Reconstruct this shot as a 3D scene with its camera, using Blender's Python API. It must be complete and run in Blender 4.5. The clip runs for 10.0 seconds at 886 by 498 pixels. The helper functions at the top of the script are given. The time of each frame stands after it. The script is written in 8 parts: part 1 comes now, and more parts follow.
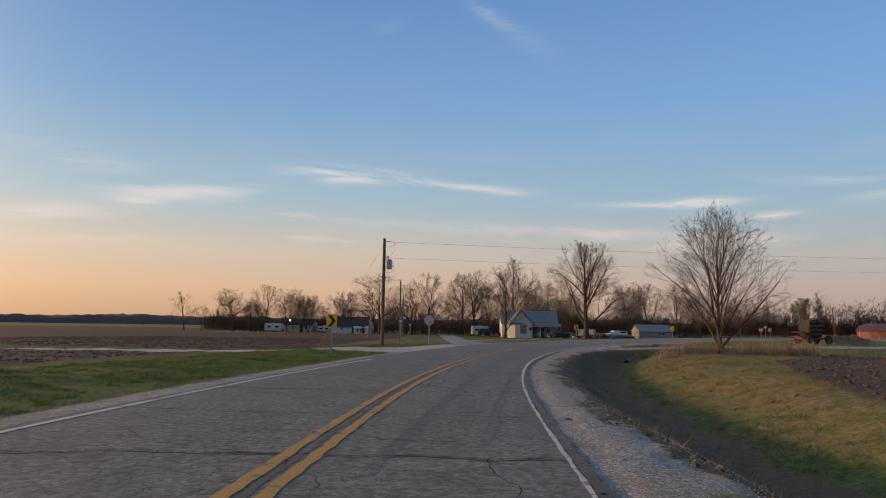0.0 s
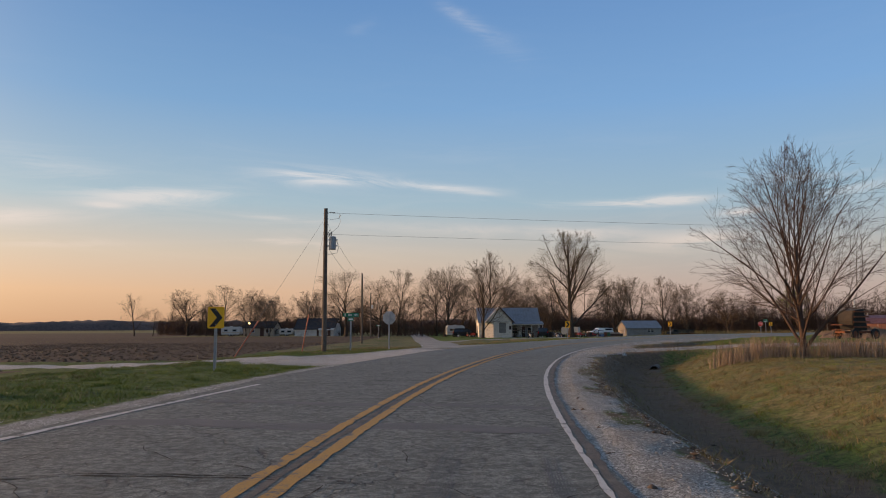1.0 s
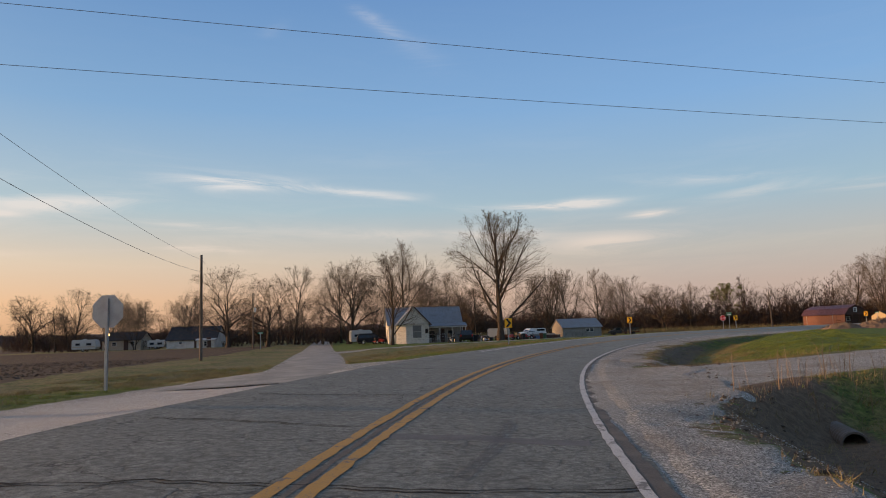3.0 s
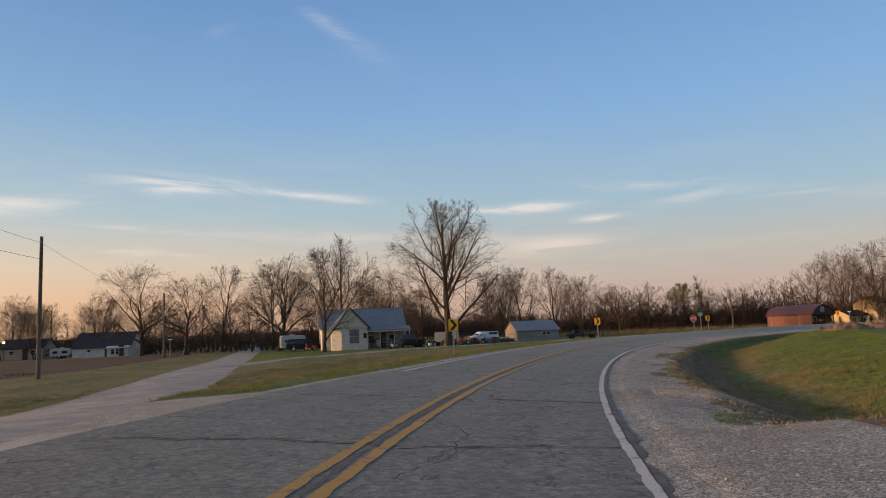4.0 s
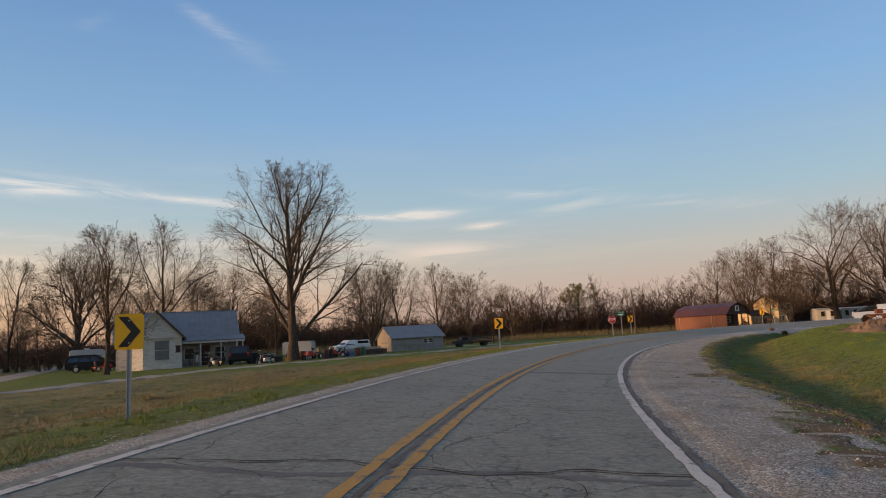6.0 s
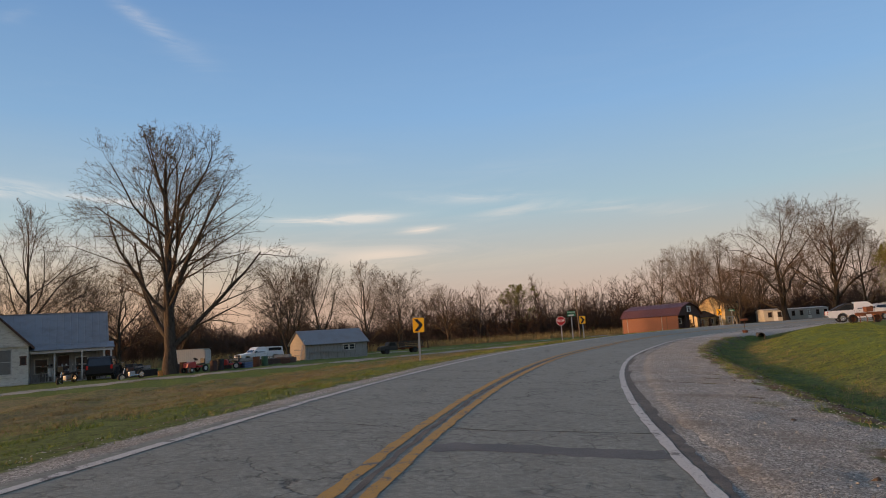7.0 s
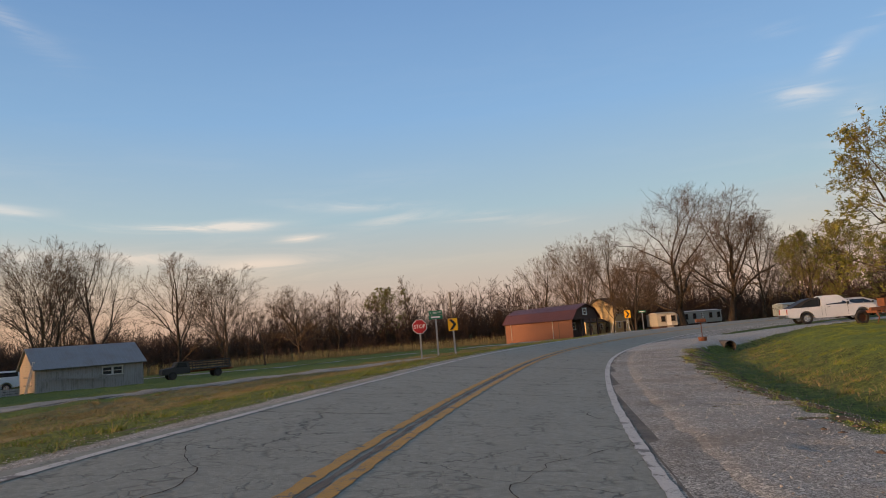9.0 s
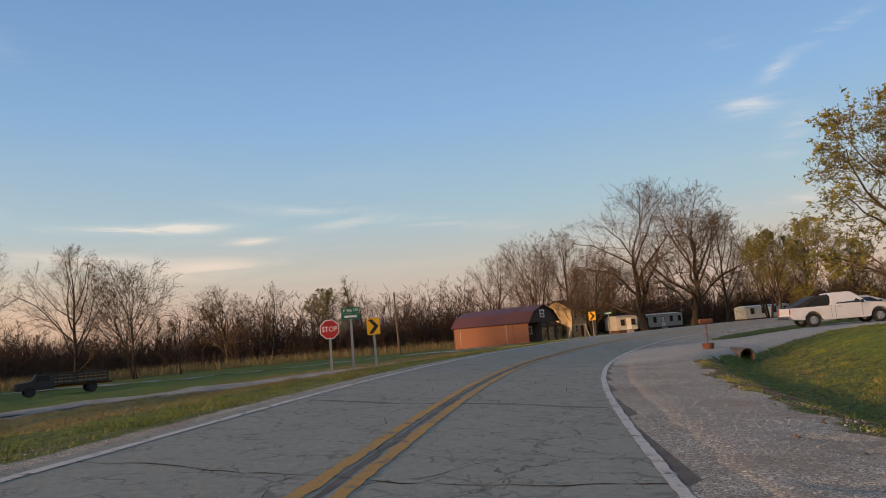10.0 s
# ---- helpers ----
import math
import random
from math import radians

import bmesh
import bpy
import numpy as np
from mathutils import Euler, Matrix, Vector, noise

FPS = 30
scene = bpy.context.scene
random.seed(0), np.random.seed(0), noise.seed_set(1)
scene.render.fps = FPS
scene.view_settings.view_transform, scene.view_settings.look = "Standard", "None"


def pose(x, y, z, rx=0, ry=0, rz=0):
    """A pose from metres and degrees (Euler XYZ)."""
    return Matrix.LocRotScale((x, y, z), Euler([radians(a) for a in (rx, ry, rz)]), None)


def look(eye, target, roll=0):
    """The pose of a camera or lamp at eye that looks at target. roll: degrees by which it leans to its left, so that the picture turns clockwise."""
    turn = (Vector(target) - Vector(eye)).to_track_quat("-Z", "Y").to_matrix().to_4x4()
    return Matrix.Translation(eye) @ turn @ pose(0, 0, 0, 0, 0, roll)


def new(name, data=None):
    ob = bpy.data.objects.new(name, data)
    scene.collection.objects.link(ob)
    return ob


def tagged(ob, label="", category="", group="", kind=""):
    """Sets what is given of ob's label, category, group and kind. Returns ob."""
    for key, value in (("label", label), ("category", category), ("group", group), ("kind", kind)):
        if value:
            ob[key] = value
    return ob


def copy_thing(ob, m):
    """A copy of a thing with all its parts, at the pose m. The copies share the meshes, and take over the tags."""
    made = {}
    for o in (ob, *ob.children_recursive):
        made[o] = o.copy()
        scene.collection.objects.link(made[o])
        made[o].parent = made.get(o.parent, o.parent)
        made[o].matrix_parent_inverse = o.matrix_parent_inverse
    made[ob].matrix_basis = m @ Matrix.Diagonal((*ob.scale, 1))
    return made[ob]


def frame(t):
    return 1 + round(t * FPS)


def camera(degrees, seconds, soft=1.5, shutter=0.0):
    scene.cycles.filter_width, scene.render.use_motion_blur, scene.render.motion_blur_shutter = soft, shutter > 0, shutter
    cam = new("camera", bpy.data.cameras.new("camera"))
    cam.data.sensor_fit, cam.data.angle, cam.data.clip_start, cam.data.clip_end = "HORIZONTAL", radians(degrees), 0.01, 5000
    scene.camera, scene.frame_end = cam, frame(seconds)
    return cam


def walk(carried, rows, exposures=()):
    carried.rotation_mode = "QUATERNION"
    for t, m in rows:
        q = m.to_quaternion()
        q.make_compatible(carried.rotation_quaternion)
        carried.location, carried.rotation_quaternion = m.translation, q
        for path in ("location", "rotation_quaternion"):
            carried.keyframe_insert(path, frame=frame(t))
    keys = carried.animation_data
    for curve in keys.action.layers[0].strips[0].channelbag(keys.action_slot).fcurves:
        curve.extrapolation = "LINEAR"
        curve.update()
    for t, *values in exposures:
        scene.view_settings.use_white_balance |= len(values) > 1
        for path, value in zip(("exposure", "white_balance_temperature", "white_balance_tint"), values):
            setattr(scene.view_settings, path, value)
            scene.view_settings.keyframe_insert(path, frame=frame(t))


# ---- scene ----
# ---- camera and its way ----
FOV = 64.0
cam = camera(FOV, 10.0, soft=1.0)
ROWS = [
    # seconds, x, y, z, pitch up, roll, yaw
    (0.0, -0.000, 0.000, 1.375, 6.261, 0.836, 0.005),
    (0.5, 0.294, 6.478, 1.317, 6.270, 0.320, -0.889),
    (1.0, 0.651, 12.911, 1.262, 6.321, -0.225, -2.125),
    (1.5, 1.187, 19.233, 1.209, 6.422, -0.617, -3.605),
    (2.0, 2.014, 25.444, 1.166, 6.461, -1.179, -5.210),
    (2.5, 3.020, 31.509, 1.136, 6.505, -1.578, -6.957),
    (4.0, 7.563, 49.473, 1.159, 6.724, -2.327, -12.761),
    (4.5, 9.457, 55.132, 1.163, 6.763, -2.528, -14.892),
    (5.0, 11.586, 60.690, 1.166, 6.796, -2.741, -17.165),
    (5.5, 13.989, 66.146, 1.165, 6.815, -3.008, -19.515),
    (7.0, 22.709, 82.002, 1.141, 6.866, -3.669, -26.833),
    (7.5, 26.112, 86.888, 1.124, 6.863, -3.897, -29.336),
    (8.0, 29.734, 91.682, 1.118, 6.904, -4.244, -31.850),
    (8.5, 33.572, 96.311, 1.112, 6.930, -4.589, -34.298),
    (9.0, 37.508, 100.653, 1.091, 6.923, -4.595, -36.623),
    (9.5, 41.267, 104.437, 1.061, 6.925, -4.515, -38.934),
    (10.0, 44.528, 107.912, 1.032, 6.981, -4.618, -40.398),
]
EXPOSURE = -0.08
walk(cam, [(t, pose(x, y, z, 90 + p, 0, w) @ pose(0, 0, 0, 0, 0, r)) for t, x, y, z, p, r, w in ROWS],
     [(0.0, EXPOSURE - 0.05, 6350, 10), (2.5, EXPOSURE + 0.05, 6600, 10), (5.5, EXPOSURE + 0.10, 6800, 10), (8.0, EXPOSURE + 0.13, 7000, 10), (10.0, EXPOSURE + 0.15, 7050, 10)])

# ---- sky and sun: a clear evening, the sun low on the west side ----
SUN_TO = Vector((-0.965, 0.25, 0.165)).normalized()
SUN_EL = math.asin(SUN_TO.z)
SUN_AZ = math.atan2(SUN_TO.x, SUN_TO.y)


def mat_nodes(name):
    m = bpy.data.materials.new(name)
    m.use_nodes = True
    nt = m.node_tree
    return m, nt, nt.nodes["Principled BSDF"]


def nd(nt, kind, **sets):
    n = nt.nodes.new(kind)
    for k, v in sets.items():
        n.inputs[k].default_value = v
    return n


def ramp(nt, src, stops):
    r = nt.nodes.new("ShaderNodeValToRGB")
    while len(r.color_ramp.elements) < len(stops):
        r.color_ramp.elements.new(0.5)
    for e, (pos, col) in zip(r.color_ramp.elements, stops):
        e.position, e.color = pos, (*col, 1) if len(col) == 3 else col
    nt.links.new(src, r.inputs[0])
    return r.outputs[0]


def mixc(nt, fac, a, b, blend="MIX"):
    m = nt.nodes.new("ShaderNodeMix")
    m.data_type, m.blend_type = "RGBA", blend
    for sock, v in ((m.inputs[0], fac), (m.inputs[6], a), (m.inputs[7], b)):
        if isinstance(v, (int, float)):
            sock.default_value = v
        elif isinstance(v, tuple):
            sock.default_value = (*v, 1)
        else:
            nt.links.new(v, sock)
    return m.outputs[2]


def mathn(nt, op, a, b=0.0, clamp=False):
    m = nt.nodes.new("ShaderNodeMath")
    m.operation, m.use_clamp = op, clamp
    for sock, v in zip(m.inputs, (a, b)):
        if isinstance(v, (int, float)):
            sock.default_value = v
        else:
            nt.links.new(v, sock)
    return m.outputs[0]


def noise_n(nt, vec, scale, detail=4.0, rough=0.55, dist=0.0):
    n = nd(nt, "ShaderNodeTexNoise", Scale=scale, Detail=detail, Roughness=rough, Distortion=dist)
    if vec is not None:
        nt.links.new(vec, n.inputs["Vector"])
    return n.outputs["Fac"]


world = bpy.data.worlds.new("world")
scene.world = world
world.use_nodes = True
wt = world.node_tree
bg = wt.nodes["Background"]
sky = wt.nodes.new("ShaderNodeTexSky")
sky.sky_type, sky.sun_disc = "NISHITA", False
sky.sun_elevation, sky.sun_rotation = SUN_EL, SUN_AZ
sky.air_density, sky.dust_density, sky.ozone_density, sky.altitude = 1.0, 0.6, 2.5, 200
tc = wt.nodes.new("ShaderNodeTexCoord")
sep = wt.nodes.new("ShaderNodeSeparateXYZ")
wt.links.new(tc.outputs["Generated"], sep.inputs[0])
# the clear evening sky's own gradient over the scattering model: peach haze low down, blue above
rise = mathn(wt, "MAXIMUM", sep.outputs[2], 0.0)
east = ramp(wt, rise, [(0.0, (0.38, 0.26, 0.235)), (0.05, (0.50, 0.365, 0.32)), (0.10, (0.47, 0.435, 0.40)), (0.17, (0.33, 0.46, 0.55)), (0.30, (0.21, 0.39, 0.66)), (0.48, (0.135, 0.275, 0.55)), (0.62, (0.14, 0.235, 0.42)), (1.0, (0.17, 0.22, 0.31))])
west = ramp(wt, rise, [(0.0, (0.60, 0.31, 0.17)), (0.05, (0.80, 0.46, 0.25)), (0.10, (0.72, 0.54, 0.38)), (0.17, (0.42, 0.51, 0.54)), (0.30, (0.21, 0.37, 0.58)), (0.48, (0.105, 0.235, 0.49)), (0.62, (0.13, 0.225, 0.40)), (1.0, (0.17, 0.22, 0.31))])
dotn = wt.nodes.new("ShaderNodeVectorMath")
dotn.operation = "DOT_PRODUCT"
wt.links.new(tc.outputs["Generated"], dotn.inputs[0])
dotn.inputs[1].default_value = SUN_TO
toward = dotn.outputs["Value"]
grad = mixc(wt, ramp(wt, mathn(wt, "ADD", mathn(wt, "MULTIPLY", toward, 0.5), 0.5), [(0.40, (0, 0, 0)), (0.86, (1, 1, 1))]), east, west)
# glow of the air round the low sun
glow = mathn(wt, "POWER", mathn(wt, "MAXIMUM", toward, 0.0), 13.0)
grad = mixc(wt, 1.0, grad, mixc(wt, glow, (0, 0, 0), (4.2, 2.7, 1.5)), "ADD")
# cirrus streaks, long and level
azi = mathn(wt, "ARCTAN2", sep.outputs[0], sep.outputs[1])
comb = wt.nodes.new("ShaderNodeCombineXYZ")
tilted = mathn(wt, "ADD", sep.outputs[2], mathn(wt, "MULTIPLY", mathn(wt, "SINE", mathn(wt, "MULTIPLY", azi, 5.0)), 0.008))
wt.links.new(mathn(wt, "MULTIPLY", azi, 3.2), comb.inputs[0]), wt.links.new(mathn(wt, "MULTIPLY", tilted, 24.0), comb.inputs[1])
comb.inputs[2].default_value = 2.35
streak = noise_n(wt, comb.outputs[0], 1.9, 9.0, 0.66, 0.8)
veil = noise_n(wt, comb.outputs[0], 0.5, 3.0, 0.5, 0.2)
haze = mathn(wt, "MULTIPLY", ramp(wt, streak, [(0.46, (0, 0, 0)), (0.74, (1, 1, 1))]), ramp(wt, veil, [(0.40, (0, 0, 0)), (0.62, (1, 1, 1))]))
lowmask = ramp(wt, sep.outputs[2], [(0.02, (0.25, 0.25, 0.25)), (0.09, (0.7, 0.7, 0.7)), (0.20, (0.6, 0.6, 0.6)), (0.27, (0.1, 0.1, 0.1)), (0.50, (0.10, 0.10, 0.10))])
haze = mathn(wt, "MULTIPLY", haze, lowmask)


def streamer(azimuth, elevation, half_az, half_el, strength, slope=0.0):
    """One drawn-out cirrus cloud, in degrees."""
    da = mathn(wt, "DIVIDE", mathn(wt, "SUBTRACT", azi, radians(azimuth)), radians(half_az))
    mid_el = mathn(wt, "ADD", math.sin(radians(elevation)), mathn(wt, "MULTIPLY", mathn(wt, "SUBTRACT", azi, radians(azimuth)), slope))
    de = mathn(wt, "DIVIDE", mathn(wt, "SUBTRACT", sep.outputs[2], mid_el), math.sin(radians(half_el)))
    d2 = mathn(wt, "ADD", mathn(wt, "MULTIPLY", da, da), mathn(wt, "MULTIPLY", de, de))
    return mathn(wt, "MULTIPLY", mathn(wt, "POWER", 2.7183, mathn(wt, "MULTIPLY", d2, -1.0)), strength)


banks = None
for args in ((-7.8, 11.95, 4.6, 0.62, 1.1, -0.03), (0.5, 11.4, 4.8, 0.30, 0.9, -0.07), (5.0, 10.8, 1.6, 0.20, 0.5, -0.08), (-20.5, 9.9, 4.6, 0.60, 1.0, 0.08), (-23.6, 9.0, 1.4, 0.22, 0.7, 0.0), (-30.5, 7.7, 4.2, 0.55, 0.9, 0.08),
             (-27.5, 11.5, 5.0, 1.0, 0.30, -0.08), (16.6, 9.65, 5.2, 0.30, 0.8, 0.0), (20.6, 9.7, 2.2, 0.34, 0.8, 0.0), (25.5, 8.5, 1.7, 0.28, 0.9, 0.03), (-10.7, 8.6, 2.8, 0.28, 0.5, -0.05),
             (4.0, 24.3, 2.0, 0.5, 0.32, -0.45), (7.0, 22.4, 2.4, 0.8, 0.14, -0.4), (-4.6, 23.6, 1.0, 0.4, 0.12, 0.3), (-28.0, 6.1, 5.0, 0.30, 0.5, 0.02), (-10.5, 6.8, 3.2, 0.26, 0.5, -0.03), (5.0, 7.8, 9.0, 0.45, 0.35, -0.03), (22.0, 6.6, 4.2, 0.65, 0.6, 0.0),
             (13.8, 7.4, 3.4, 0.55, 0.45, -0.05), (30.0, 10.9, 4.5, 0.45, 0.45, -0.06), (33.0, 9.6, 3.0, 0.4, 0.35, 0.10), (40.5, 9.2, 4.0, 0.45, 0.40, -0.08), (47.0, 8.2, 3.0, 0.3, 0.25, 0.0),
             (65.0, 15.0, 2.0, 0.65, 0.65, -0.1), (67.2, 17.2, 1.1, 0.5, 0.45, 0.4), (67.8, 12.6, 1.5, 1.2, 0.35, 0.6), (66.8, 7.7, 3.0, 0.35, 0.45, 0.06), (71.2, 19.0, 2.2, 0.45, 0.35, 0.25), (64.2, 19.8, 1.4, 0.35, 0.25, 0.0)):
    b_ = streamer(*args)
    banks = b_ if banks is None else mathn(wt, "ADD", banks, b_)
ragged = ramp(wt, streak, [(0.39, (0.03, 0.03, 0.03)), (0.60, (1.15, 1.15, 1.15))])
cl = mathn(wt, "ADD", mathn(wt, "MULTIPLY", haze, 0.28), mathn(wt, "MULTIPLY", banks, ragged), True)
skymix = mixc(wt, 1.0, grad, mixc(wt, 1.0, sky.outputs[0], (0.02, 0.02, 0.02), "MULTIPLY"), "ADD")
tint = mixc(wt, ramp(wt, rise, [(0.05, (0, 0, 0)), (0.2, (1, 1, 1))]), (0.98, 0.72, 0.54), (0.88, 0.83, 0.80))
cloudy = mixc(wt, mathn(wt, "MULTIPLY", cl, 0.66), skymix, tint)
wt.links.new(cloudy, bg.inputs["Color"])
bg.inputs["Strength"].default_value = 1.0

sun_data = bpy.data.lights.new("sun", "SUN")
sun_data.energy, sun_data.angle, sun_data.color = 4.3, radians(3.5), (1.0, 0.56, 0.27)
sun = new("sun", sun_data)
sun.matrix_world = look((0, 0, 60), Vector((0, 0, 60)) - SUN_TO)

# ---- plan: the highway's centre line ----
CONTROL = [(-3.4, -120), (-2.3, -60), (-1.75, -20), (-1.5, 4), (-0.55, 18.3), (2.4, 36.8), (8.38, 56.97), (16.0, 73.3), (25.7, 89.0),
           (33.37, 98.73), (47.14, 112.61), (61.79, 124.42), (75.75, 132.34), (88.0, 137.4), (99.0, 139.6), (114.0, 140.6), (140.0, 139.0), (240.0, 128.0), (420.0, 108.0)]


def smooth_line(pts, step=1.0, blur=5):
    """Points every step along a rounded line through the given ones."""
    p = np.array(pts, float)
    d = np.r_[0, np.cumsum(np.hypot(*np.diff(p, axis=0).T))]
    g = np.stack([np.gradient(p[:, i], d) for i in (0, 1)], 1)
    u = np.arange(0, d[-1], step)
    i = np.clip(np.searchsorted(d, u, "right") - 1, 0, len(d) - 2)
    h = (d[i + 1] - d[i])[:, None]
    f = ((u - d[i]) / h[:, 0])[:, None]
    q = (1 + 2 * f) * (1 - f) ** 2 * p[i] + f * (1 - f) ** 2 * h * g[i] + f * f * (3 - 2 * f) * p[i + 1] + f * f * (f - 1) * h * g[i + 1]
    k = np.ones(blur) / blur
    e = blur // 2
    for _ in range(2):
        ext = np.r_[q[0] + (q[0] - q[1]) * np.arange(e, 0, -1)[:, None], q, q[-1] + (q[-1] - q[-2]) * np.arange(1, e + 1)[:, None]]
        q = np.stack([np.convolve(ext[:, c], k, "valid") for c in (0, 1)], 1)
    return q


ROAD = smooth_line(CONTROL)
ROAD_T = np.gradient(ROAD, axis=0)
ROAD_T /= np.linalg.norm(ROAD_T, axis=1, keepdims=True)
S0 = int(np.argmin(np.abs(ROAD[:, 1] - 4.0)))      # station 0 stands here
ROAD_S = np.arange(len(ROAD)) - S0


def sl_of(x, y):
    """Station and offset to the right of the centre line, for arrays."""
    x, y = np.atleast_1d(np.asarray(x, float)), np.atleast_1d(np.asarray(y, float))
    s, l = np.empty(x.shape), np.empty(x.shape)
    for a in range(0, len(x), 20000):
        xa, ya = x[a:a + 20000], y[a:a + 20000]
        c = np.argmin((xa[:, None] - ROAD[None, ::8, 0]) ** 2 + (ya[:, None] - ROAD[None, ::8, 1]) ** 2, 1) * 8
        near = np.clip(c[:, None] + np.arange(-8, 9)[None, :], 0, len(ROAD) - 1)
        i = near[np.arange(len(xa)), np.argmin((xa[:, None] - ROAD[near, 0]) ** 2 + (ya[:, None] - ROAD[near, 1]) ** 2, 1)]
        dx, dy = xa - ROAD[i, 0], ya - ROAD[i, 1]
        s[a:a + 20000] = ROAD_S[i] + dx * ROAD_T[i, 0] + dy * ROAD_T[i, 1]
        l[a:a + 20000] = dx * ROAD_T[i, 1] - dy * ROAD_T[i, 0]
    return s, l


def xy_of(s, l):
    s, l = np.broadcast_arrays(np.asarray(s, float), np.asarray(l, float))
    u = s + S0
    x, y = np.interp(u, np.arange(len(ROAD)), ROAD[:, 0]), np.interp(u, np.arange(len(ROAD)), ROAD[:, 1])
    tx, ty = np.interp(u, np.arange(len(ROAD)), ROAD_T[:, 0]), np.interp(u, np.arange(len(ROAD)), ROAD_T[:, 1])
    return x + l * ty, y - l * tx


LANE = 2.62


def bank(s):
    return np.interp(s, [-10, 0, 18, 42, 64, 85, 107, 121, 147, 230, 330], [-0.008, 0.0, 0.008, 0.03, 0.044, 0.053, 0.069, 0.08, 0.088, 0.075, 0.02])


def crest(s):
    return np.interp(s, [-60, 0, 15, 33, 60, 112, 124, 150, 400], [0.2, 0.13, 0.06, -0.02, 0.02, 0.02, -0.05, -0.08, -0.1])


def left_w(s):
    return np.interp(s, [-20, 0, 22, 45, 66, 90], [3.7, 3.7, 3.5, 3.3, 2.75, 2.65])


def right_gravel(s):
    return np.interp(s, [-20, 0, 15, 22, 40, 55, 68, 86, 105, 125, 150, 220], [1.3, 1.3, 1.0, 1.0, 1.5, 1.9, 1.7, 2.4, 2.7, 2.35, 2.7, 2.0])


def step01(v):
    v = np.clip(v, 0, 1)
    return v * v * (3 - 2 * v)


def near_line(pts, x, y):
    """Distance of points from a polyline."""
    best = np.full(np.shape(x), 1e9)
    for (ax, ay), (bx, by) in zip(pts[:-1], pts[1:]):
        dx, dy = bx - ax, by - ay
        u = np.clip(((x - ax) * dx + (y - ay) * dy) / (dx * dx + dy * dy), 0, 1)
        best = np.minimum(best, np.hypot(x - ax - u * dx, y - ay - u * dy))
    return best


SIDE_ROAD = [(0.2, 44), (2.0, 54), (2.8, 61), (3.0, 70), (2.9, 88), (2.5, 105), (2.0, 140), (1, 200), (0, 300)]
HOUSE_DRIVE = [(2.8, 100), (6.5, 108.5), (12.5, 115.5), (18.5, 124.5), (25, 130), (34, 132.2), (42, 133.8), (50, 136), (60, 138.3), (70, 141.2), (80, 142.6), (88, 141.0)]
FIELD_DRIVE = [(-1, 41), (-8, 42.2), (-20, 41.5), (-60, 38), (-140, 30)]
GATE_DRIVE = [(7, 50), (13, 53.6), (22, 55.5), (40, 58)]
TRUCK_DRIVE = [(66, 124), (75, 124.5), (86, 124), (96, 120), (125, 113)]
FAR_LANE = [(50, 186), (70, 172), (86, 158), (95, 147)]


